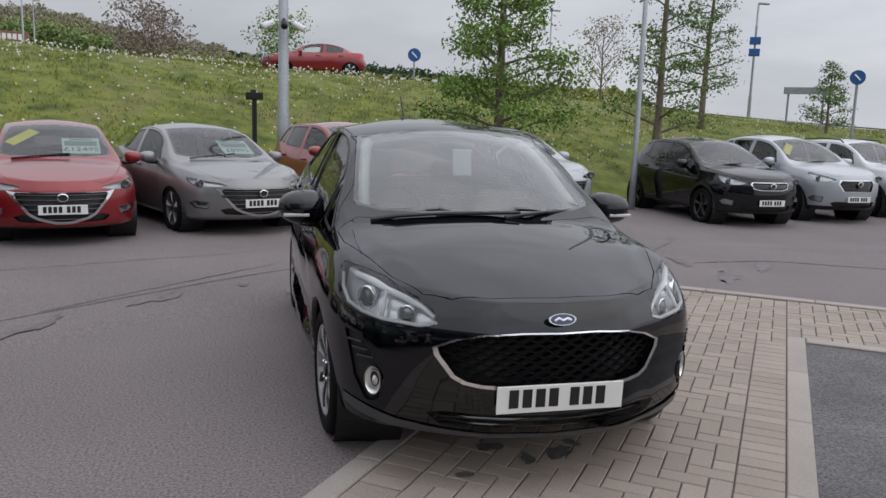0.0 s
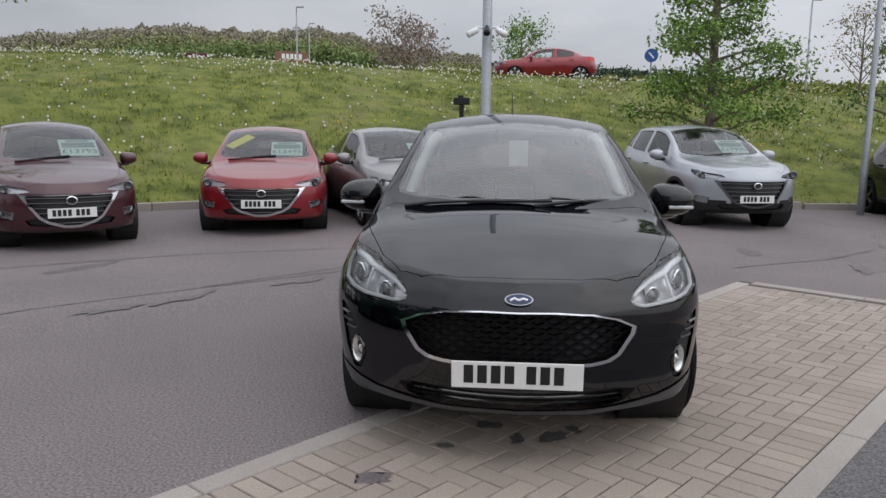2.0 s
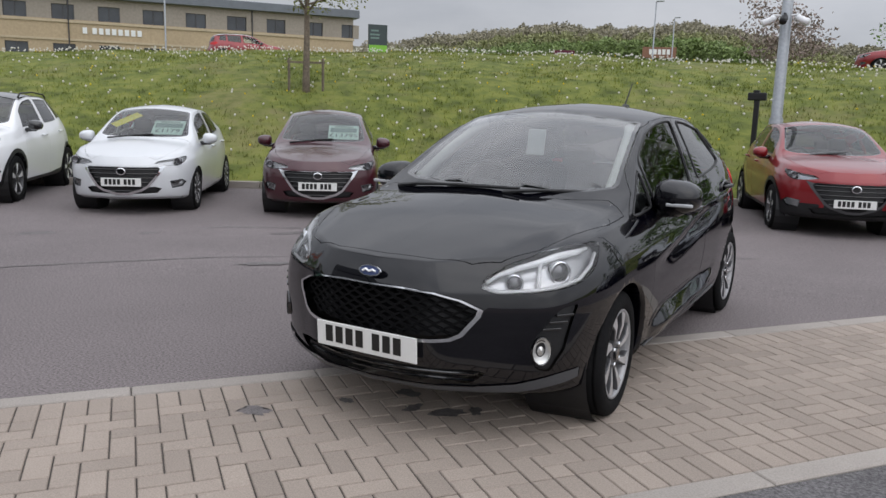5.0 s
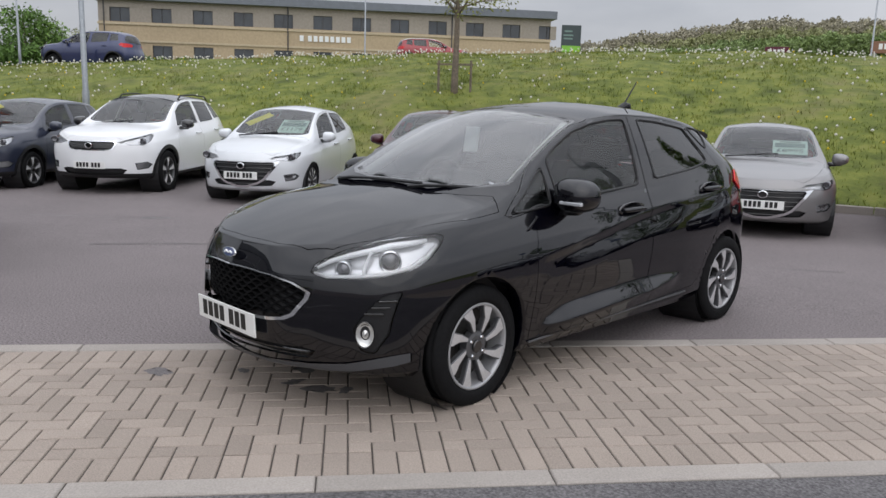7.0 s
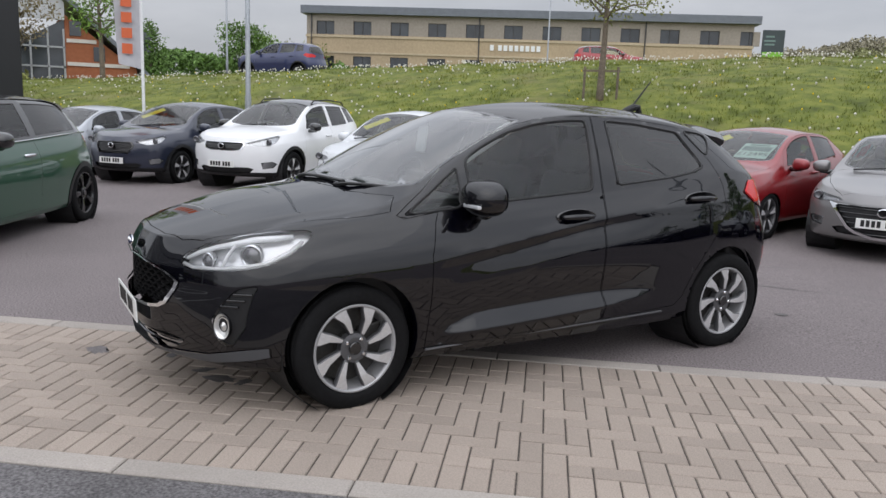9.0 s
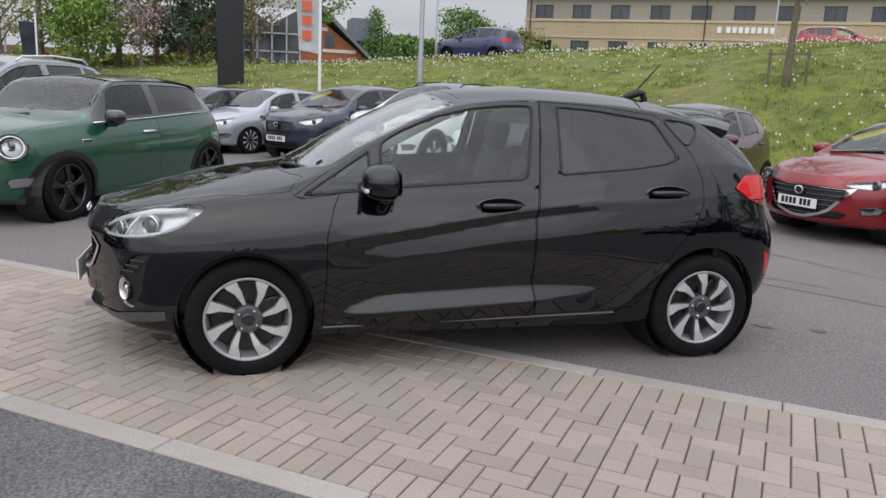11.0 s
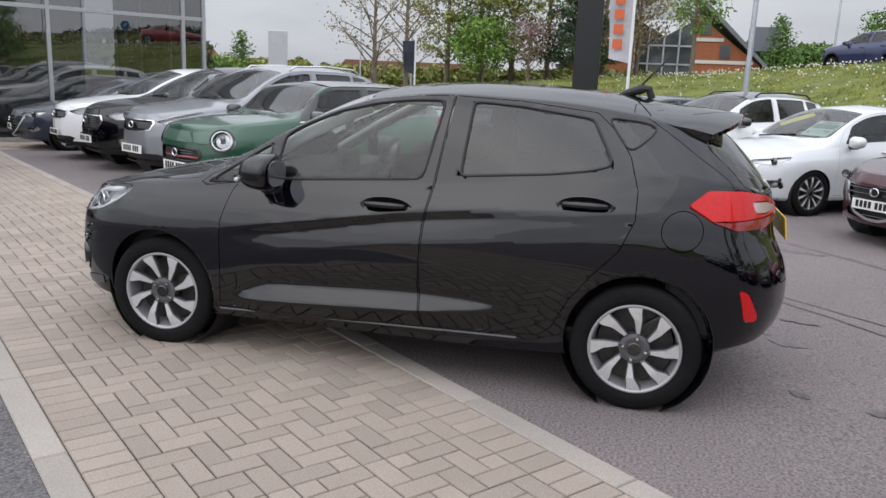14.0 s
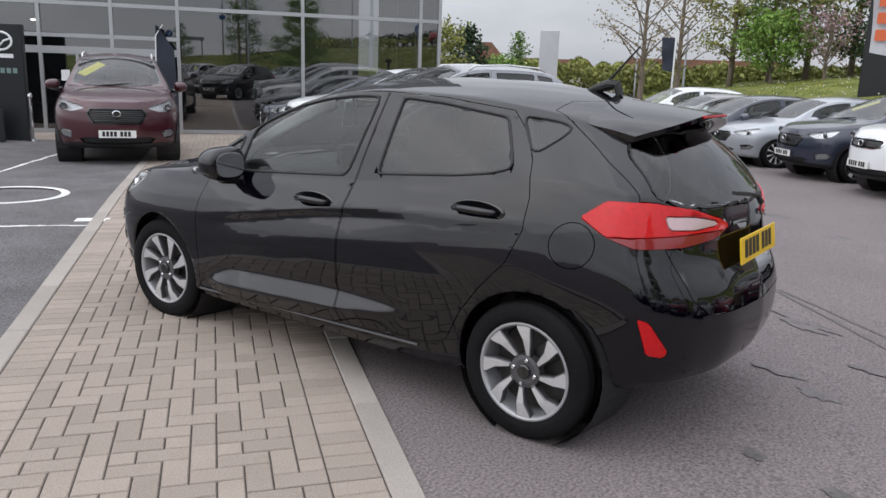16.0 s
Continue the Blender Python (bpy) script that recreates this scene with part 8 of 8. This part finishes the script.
    tree("tree", (x, y, bank_z(x, y) - 0.1), h, sp, cl, shp, lv, sz_, m_, lab, sd, 0.05 + h * 0.012, 30, "roadside trees", sz_ * 3.2)


def woods(name, az0, az1, d0, d1, heights, count, size, material, label, seed, eye=(1.29, -5.0)):
    """A far belt of trees: clumps of leaves under an uneven skyline. heights: slope of the skyline by azimuth."""
    rng = np.random.default_rng(seed)
    az = rng.uniform(az0, az1, count)
    d = rng.uniform(d0, d1, count)
    top = curve_at(heights, az) * d + 1.4
    bump_ = np.array([noise.noise(Vector((a * 1.1 + seed, q * 0.06, 0))) * 0.75 + noise.noise(Vector((a * 4.1, q * 0.2, seed))) * 0.35 for a, q in zip(az, d)])
    top = top + bump_ * d * 0.012
    z = top - np.abs(rng.normal(0, 1, count)) * d * 0.016
    x, y = eye[0] + d * np.cos(np.radians(az)), eye[1] + d * np.sin(np.radians(az))
    o = new(name, leaf_mesh(name, np.c_[x, y, z], size, rng, material))
    return tagged(o, label, "woods", kind="stuff")


SKY_EDGE = [(60, 0.060), (78, 0.066), (86, 0.072), (92, 0.080), (97, 0.088), (104, 0.110), (108, 0.104), (113, 0.107), (118, 0.097), (122, 0.088), (126.5, 0.076), (131, 0.066)]
# haze over the far hill is carried by the paled leaf colours
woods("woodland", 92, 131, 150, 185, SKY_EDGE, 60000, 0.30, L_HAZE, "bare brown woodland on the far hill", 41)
woods("woodland", 90, 131, 138, 172, [(a, s_ - 0.010) for a, s_ in SKY_EDGE], 60000, 0.30, L_HAZEOLIVE, "olive spring woodland on the far hill", 42)
woods("woodland", 88, 128, 128, 150, [(a, min(0.090, s_ - 0.020)) for a, s_ in SKY_EDGE], 52000, 0.28, L_HAZEGREEN, "green hedges and trees below the hill", 43)
woods("woodland", 99, 113, 120, 132, [(99, 0.082), (106, 0.092), (113, 0.085)], 16000, 0.28, L_HAZEGREEN, "bright green trees below the hill", 44)
woods("conifers", 62, 93, 190, 230, [(62, 0.030), (70, 0.047), (79, 0.062), (86, 0.070), (93, 0.076)], 20000, 0.5, L_DARK, "dark far conifers on the skyline", 45)
woods("hedge", 155, 174, 84, 96, [(155, 0.046), (165, 0.052), (174, 0.056)], 12000, 0.28, L_MID, "green hedge beyond the bank", 46, e115)
woods("hedge", 182, 212, 66, 78, [(182, 0.024), (195, 0.017), (212, 0.014)], 13000, 0.28, L_OLIVE, "hedge and bushes along the far road", 47, (3.5, 2.76))
woods("hedge", 62, 95, 60, 90, [(62, 0.045), (72, 0.050), (95, 0.066)], 9000, 0.26, L_OLIVE, "low hedge along the road", 48, (-1.17, -4.8))
# hill under the woods
bm = bmesh.new()
rows = []
for az in np.linspace(84, 136, 40):
    s_ = float(curve_at(SKY_EDGE, min(az, 131)))
    rows.append([bm.verts.new((1.29 + d * math.cos(radians(az)), -5 + d * math.sin(radians(az)), 1.4 + d * max(0.02, s_ - q))) for d, q in ((112, 0.055), (130, 0.034), (160, 0.022), (200, 0.020), (320, 0.045))])
for r0, r1 in zip(rows, rows[1:]):
    for k in range(4):
        bm.faces.new((r0[k], r0[k + 1], r1[k + 1], r1[k]))
bmesh.ops.recalc_face_normals(bm, faces=bm.faces[:])
tagged(new("hill", mesh_of("hill", bm, M_GRASS)), "wooded hill far beyond the road", "hill", kind="structure")

# ---- paving: kerb edgings, blocks, marks (the pieces last) ----
pav = empty("pavement", Matrix.Identity(4), "buff herringbone block paving with concrete edging", "pavement", kind="structure")
K = 0.125
IN_N, OUT_N, CORNER_S, BACK_S, SIDE_N = 0.40, 2.25, 1.40, 3.0, 7.0


def flat(name, pts, z, material, parent=None, label="", category="", kind="structure"):
    bm = bmesh.new()
    bm.faces.new([bm.verts.new(p + Vector((0, 0, z))) for p in pts])
    bmesh.ops.triangulate(bm, faces=bm.faces[:])
    bmesh.ops.recalc_face_normals(bm, faces=bm.faces[:])
    if bm.faces[0].normal.z < 0:
        bmesh.ops.reverse_faces(bm, faces=bm.faces[:])
    ob = new(name, mesh_of(name, bm, material, False))
    if parent:
        ob.parent = parent
    else:
        tagged(ob, label, category, kind=kind)
    return ob


def sheet(name, s0, s1, n0, n1, z, material, **kw):
    ss = [s for s in (-7.5, -6.5, -5.5, -4.5) if s0 < s < s1]
    pts = [strip(s, n0) for s in [s0] + ss + [s1]] + [strip(s, n1) for s in [s1] + ss[::-1] + [s0]]
    return flat(name, pts, z, material, **kw)


sheet("joint_sand", -15.4, BACK_S, IN_N, OUT_N, 0.003, M_SAND, parent=pav)
sheet("joint_sand", CORNER_S, BACK_S, OUT_N, SIDE_N, 0.003, M_SAND, parent=pav)
sheet("joint_sand", -15.4, -13.3, -3.5, IN_N, 0.003, M_SAND, parent=pav)
sheet("joint_sand", -15.4, -13.3, OUT_N, 9.0, 0.003, M_SAND, parent=pav)
sheet("dark_bay", -13.2, CORNER_S - 0.02, OUT_N, 12.0, 0.004, M_PATCH, label="darker newer asphalt bays beside the paving", category="asphalt")


def block_mesh(a, b, h=0.011, c=0.004, gap=0.0032):
    """A chamfered block a x b with its corner at the origin."""
    bm = bmesh.new()
    lo = [(gap, gap), (a - gap, gap), (a - gap, b - gap), (gap, b - gap)]
    hi = [(gap + c, gap + c), (a - gap - c, gap + c), (a - gap - c, b - gap - c), (gap + c, b - gap - c)]
    v0 = [bm.verts.new((x, y, 0)) for x, y in lo]
    v1 = [bm.verts.new((x, y, h - c)) for x, y in lo]
    v2 = [bm.verts.new((x, y, h)) for x, y in hi]
    for p, q in ((v0, v1), (v1, v2)):
        for k in range(4):
            bm.faces.new((p[k], p[(k + 1) % 4], q[(k + 1) % 4], q[k]))
    bm.faces.new(v2)
    return bm


# frame in which x runs along the strip and y across it
FR = Matrix(((SD.x, SN.x, 0, 0), (SD.y, SN.y, 0, 0), (0, 0, 1, 0), (0, 0, 0, 1)))


def mirrored(bm):
    bmesh.ops.reverse_faces(bm, faces=bm.faces[:])
    return bm


U = 0.1
ME_S = mesh_of("paving_block", mirrored(block_mesh(2 * U, U)), M_BLOCK, False)
ME_N = mesh_of("paving_block", mirrored(block_mesh(U, 2 * U)), M_BLOCK, False)
rngp = random.Random(5)
far = []


def lay(s, n, ls, ln, single):
    z = rngp.uniform(-0.0012, 0.0012) + fall(s + ls / 2)
    if single:
        ob = new("paving_block", ME_S if ls > ln else ME_N)
        ob.parent = pav
        ob.matrix_local = FR @ Matrix.Translation((s, n, z)) @ pose(0, 0, 0, rngp.uniform(-0.25, 0.25), rngp.uniform(-0.25, 0.25), rngp.uniform(-0.25, 0.25))
    else:
        far.append((s, n, ls, ln, z))


singles = 0
# soldier courses along the edgings
s = -13.3
while s < BACK_S - K - 0.1:
    lay(s, IN_N + K, U, 2 * U, False)
    s += U
s = -13.3
while s < CORNER_S - 0.15:
    lay(s, OUT_N - K - 2 * U, U, 2 * U, False)
    s += U
# herringbone between them
def field(s0, s1, n0, n1, near):
    count = 0
    for i in range(int((s1 - s0) / U) + 1):
        for j in range(int((n1 - n0) / U) + 1):
            d = (i - j) % 4
            s_, n_ = s0 + i * U, n0 + j * U
            one = near and -2.3 < s_ < 1.3
            if d == 0 and s_ + 2 * U <= s1 + 0.001 and n_ + U <= n1 + 0.001:
                lay(s_, n_, 2 * U, U, one and count < 300)
                count += one
            elif d == 3 and n_ + 2 * U <= n1 + 0.001 and s_ + U <= s1 + 0.001:
                lay(s_, n_, U, 2 * U, one and count < 300)
                count += one
            elif d in (0, 3) and s_ + U <= s1 + 0.001 and n_ + U <= n1 + 0.001:
                lay(s_, n_, U, U, False)
            elif d == 1 and i == 0:
                lay(s_, n_, U, U, False)
            elif d == 2 and j == 0:
                lay(s_, n_, U, U, False)


field(-13.3, CORNER_S - 0.1, IN_N + K + 2 * U, OUT_N - K - 2 * U + 0.005, True)
field(CORNER_S - 0.1, BACK_S - K, IN_N + K + 2 * U, OUT_N - K, False)
field(CORNER_S + K, BACK_S - K, OUT_N - K, SIDE_N, False)
field(-15.4, -13.3, -3.4, 8.8, False)
verts, faces = [], []
for s, n, ls, ln, z in far:
    c, g, h = 0.004, 0.0032, 0.011
    lo = [(s + g, n + g), (s + ls - g, n + g), (s + ls - g, n + ln - g), (s + g, n + ln - g)]
    hi = [(s + g + c, n + g + c), (s + ls - g - c, n + g + c), (s + ls - g - c, n + ln - g - c), (s + g + c, n + ln - g - c)]
    k = len(verts)
    for pts, zz in ((lo, z), (lo, z + h - c), (hi, z + h)):
        for a, b in pts:
            p = SD * a + SN * b
            verts.append((p.x, p.y, zz))
    for q in (0, 4):
        for m_ in range(4):
            faces.append((k + q + m_, k + q + 4 + m_, k + q + 4 + (m_ + 1) % 4, k + q + (m_ + 1) % 4))
    faces.append((k + 11, k + 10, k + 9, k + 8))
me = bpy.data.meshes.new("paving_blocks")
me.from_pydata(verts, [], faces)
me.materials.append(M_BLOCKS)
ob = new("paving_blocks", me)
ob.parent = pav
ob["kind"] = "stuff"
# concrete edgings, each a piece
ME_E = mesh_of("edging_stone", mirrored(block_mesh(0.915, K, 0.014, 0.006, 0.003)), M_KERB, False)
ME_EN = mesh_of("edging_stone", mirrored(block_mesh(K, 0.915, 0.014, 0.006, 0.003)), M_KERB, False)


def edging(s, n, along_s):
    ob = new("edging_stone", ME_E if along_s else ME_EN)
    ob.parent = pav
    ob.matrix_local = FR @ Matrix.Translation((s, n, fall(s + 0.4 if along_s else s) + rngp.uniform(-0.001, 0.001)))
    if along_s and s < -4.5:
        ob.matrix_local = FR @ Matrix.Translation((s, n, fall(s))) @ Matrix.Rotation(-math.atan2(fall(s + 0.915) - fall(s), 0.915), 4, "Y")


k = 0
while 2.875 - 0.915 * (k + 1) > -15:
    edging(2.875 - 0.915 * (k + 1), IN_N, True)
    k += 1
k = 0
while CORNER_S - 0.915 * (k + 1) + K > -13.3:
    edging(CORNER_S + K - 0.915 * (k + 1), OUT_N - K, True)
    k += 1
for k in range(5):
    edging(CORNER_S, OUT_N + 0.915 * k, False)
for k in range(7):
    edging(BACK_S - K, IN_N + K + 0.915 * k, False)
# kerb at the foot of the bank
bm = bmesh.new()
box(bm, (0.90, 0.125, 0.22), (0, 0, 0.02), bevel=0.012)
ME_K = mesh_of("kerb_stone", bm, M_KERB, False)
kb = empty("kerb", Matrix.Identity(4), "low concrete kerb at the foot of the bank", "kerb", kind="structure")
for (x0, y0), (x1, y1) in zip(FOOT[3:-1], FOOT[4:]):
    l = math.hypot(x1 - x0, y1 - y0)
    a = math.atan2(y1 - y0, x1 - x0)
    for q in range(int(l / 0.915)):
        t = (q + 0.5) * 0.915 / l
        ob = new("kerb_stone", ME_K)
        ob.parent = kb
        ob.matrix_local = Matrix.Translation((x0 + (x1 - x0) * t + 0.1 * math.sin(a), y0 + (y1 - y0) * t - 0.1 * math.cos(a), float(dip(x0 + (x1 - x0) * t, y0 + (y1 - y0) * t)))) @ Matrix.Rotation(a, 4, "Z")


# tar joints, damp patches and oil spots in the asphalt
def ragged(name, pts, width, z, material, label, category, seed):
    rg = random.Random(seed)
    bm = bmesh.new()
    pts = [Vector((*p, 0)) for p in pts]
    line = []
    for p, q in zip(pts, pts[1:]):
        for k in range(12):
            line.append(p.lerp(q, k / 12))
    line.append(pts[-1])
    rows = []
    for k, p in enumerate(line):
        d = (line[min(k + 1, len(line) - 1)] - line[max(k - 1, 0)]).normalized()
        m_ = Vector((-d.y, d.x, 0))
        rows.append((bm.verts.new(p + m_ * width * rg.uniform(0.15, 1.0) + Vector((0, 0, z + ground_at(p.x, p.y)))), bm.verts.new(p - m_ * width * rg.uniform(0.15, 1.0) + Vector((0, 0, z + ground_at(p.x, p.y))))))
    for r0, r1 in zip(rows, rows[1:]):
        bm.faces.new((r0[0], r0[1], r1[1], r1[0]))
    bmesh.ops.recalc_face_normals(bm, faces=bm.faces[:])
    if bm.faces[0].normal.z < 0:
        bmesh.ops.reverse_faces(bm, faces=bm.faces[:])
    tagged(new(name, mesh_of(name, bm, material, False)), label, category, kind="structure")


def puddle(x, y, rx, ry, turn, z, material, label, seed, kind="damp_patch"):
    rg = random.Random(seed)
    bm = bmesh.new()
    vs = []
    for k in range(22):
        a = 2 * math.pi * k / 22
        r = rg.uniform(0.55, 1.1)
        u, v = rx * r * math.cos(a), ry * r * math.sin(a)
        c, s_ = math.cos(radians(turn)), math.sin(radians(turn))
        vs.append(bm.verts.new((x + u * c - v * s_, y + u * s_ + v * c, z + ground_at(x + u * c - v * s_, y + u * s_ + v * c))))
    bm.faces.new(vs)
    bmesh.ops.triangulate(bm, faces=bm.faces[:])
    bmesh.ops.recalc_face_normals(bm, faces=bm.faces[:])
    if bm.faces[0].normal.z < 0:
        bmesh.ops.reverse_faces(bm, faces=bm.faces[:])
    tagged(new(kind, mesh_of(kind, bm, material, False)), label, "stain", kind="structure")


M_DAMP = mat("damp_asphalt", (0.122, 0.108, 0.107), 0.55, grain=0.012, amount=0.4, spots=0.15, spot_amount=0.3, bump=0.4, bump_scale=0.008)
ragged("tar_joint", [(-4.55, -1.08), (-3.6, 0.45), (-2.6, 1.45), (-1.35, 2.67), (0.6, 4.4)], 0.022, 0.003, M_STAIN, "dark tar joint across the asphalt", "joint", 1)
ragged("tar_joint", [(-7.6, -0.7), (-5.85, 1.25), (-5.45, 2.3), (-3.6, 3.6), (-1.0, 4.6)], 0.06, 0.003, M_DAMP, "worn dark seam in the asphalt", "joint", 2)
ragged("tar_joint", [(2.3, 2.9), (3.6, 3.78), (4.95, 5.45), (5.6, 7.2)], 0.035, 0.003, M_STAIN, "dark tar joint beside the parked crossovers", "joint", 3)
ragged("tar_joint", [(3.7, 2.9), (4.6, 2.93), (5.7, 2.3), (7.0, 1.6)], 0.03, 0.003, M_STAIN, "dark tar joint across the asphalt", "joint", 4)
ragged("tar_joint", [(-2.67, 1.45), (-2.0, 2.25), (-0.9, 3.6)], 0.02, 0.0035, M_STAIN, "thin dark joint behind the hatchback", "joint", 5)
for k, (x, y, rx, ry) in enumerate(((-3.0, 0.45, 0.28, 0.10), (-2.7, 0.75, 0.22, 0.07), (-2.55, 1.1, 0.3, 0.08), (-1.95, 1.72, 0.35, 0.06), (-0.8, 1.9, 0.16, 0.07), (-1.8, 1.8, 0.2, 0.08), (-0.6, 2.15, 0.12, 0.08), (-1.2, 2.3, 0.14, 0.05),
                                    (0.305, 2.07, 0.07, 0.05), (0.41, 2.41, 0.06, 0.05), (3.6, 2.1, 0.4, 0.13), (3.6, 3.05, 0.5, 0.10), (4.3, 2.5, 0.3, 0.1), (-6.6, 0.4, 0.5, 0.14), (-5.7, 1.5, 0.4, 0.12), (-4.4, 2.6, 0.5, 0.12), (2.9, 4.4, 0.5, 0.12))):
    puddle(x, y, rx, ry, 50 + 17 * k % 40, 0.0035, M_DAMP if k not in (8, 9) else M_STAIN, "dark damp patch on the asphalt", 20 + k)
for k, (x, y, r) in enumerate(((-0.11, -1.6, 0.05), (0.18, -1.71, 0.06), (0.02, -1.75, 0.04), (0.28, -1.62, 0.035), (-0.30, -1.85, 0.03), (-0.56, -2.2, 0.06))):
    puddle(x, y, r * 1.6, r, 40 * k, 0.0126, M_STAIN if k < 5 else M_DAMP, "dark oil spot on the paving", 60 + k, "oil_spot")
# white bay markings
ragged("white_line", [(-0.25, -4.02), (0.35, -4.55), (1.2, -5.3)], 0.045, 0.008, M_LINE, "white painted bay line", "road marking", 7)
ragged("white_line", [(-1.1, -8.0), (-1.55, -8.45), (-3.4, -10.4)], 0.045, 0.009, M_LINE, "white painted bay line by the showroom", "road marking", 8)
bm = bmesh.new()
box(bm, (0.30, 0.16, 0.006), (0, 0, 0.009))
tagged(new("white_mark", mesh_of("white_mark", bm, M_LINE, False)), "white painted square mark", "road marking", kind="structure").matrix_world = pose(-0.42, -4.22, 0, 0, 0, -40)
bm = bmesh.new()
c0 = []
for k in range(40):
    a = 2 * math.pi * k / 40
    c0.append((bm.verts.new((0.62 * math.cos(a), 0.62 * math.sin(a), 0)), bm.verts.new((0.53 * math.cos(a), 0.53 * math.sin(a), 0))))
for k in range(40):
    p, q = c0[k], c0[(k + 1) % 40]
    bm.faces.new((p[0], q[0], q[1], p[1]))
tagged(new("white_ring", mesh_of("white_ring", bm, M_LINE, False)), "white painted ring on the bay", "road marking", kind="structure").matrix_world = pose(-0.55, -6.15, 0.006, 0, 0, 0)
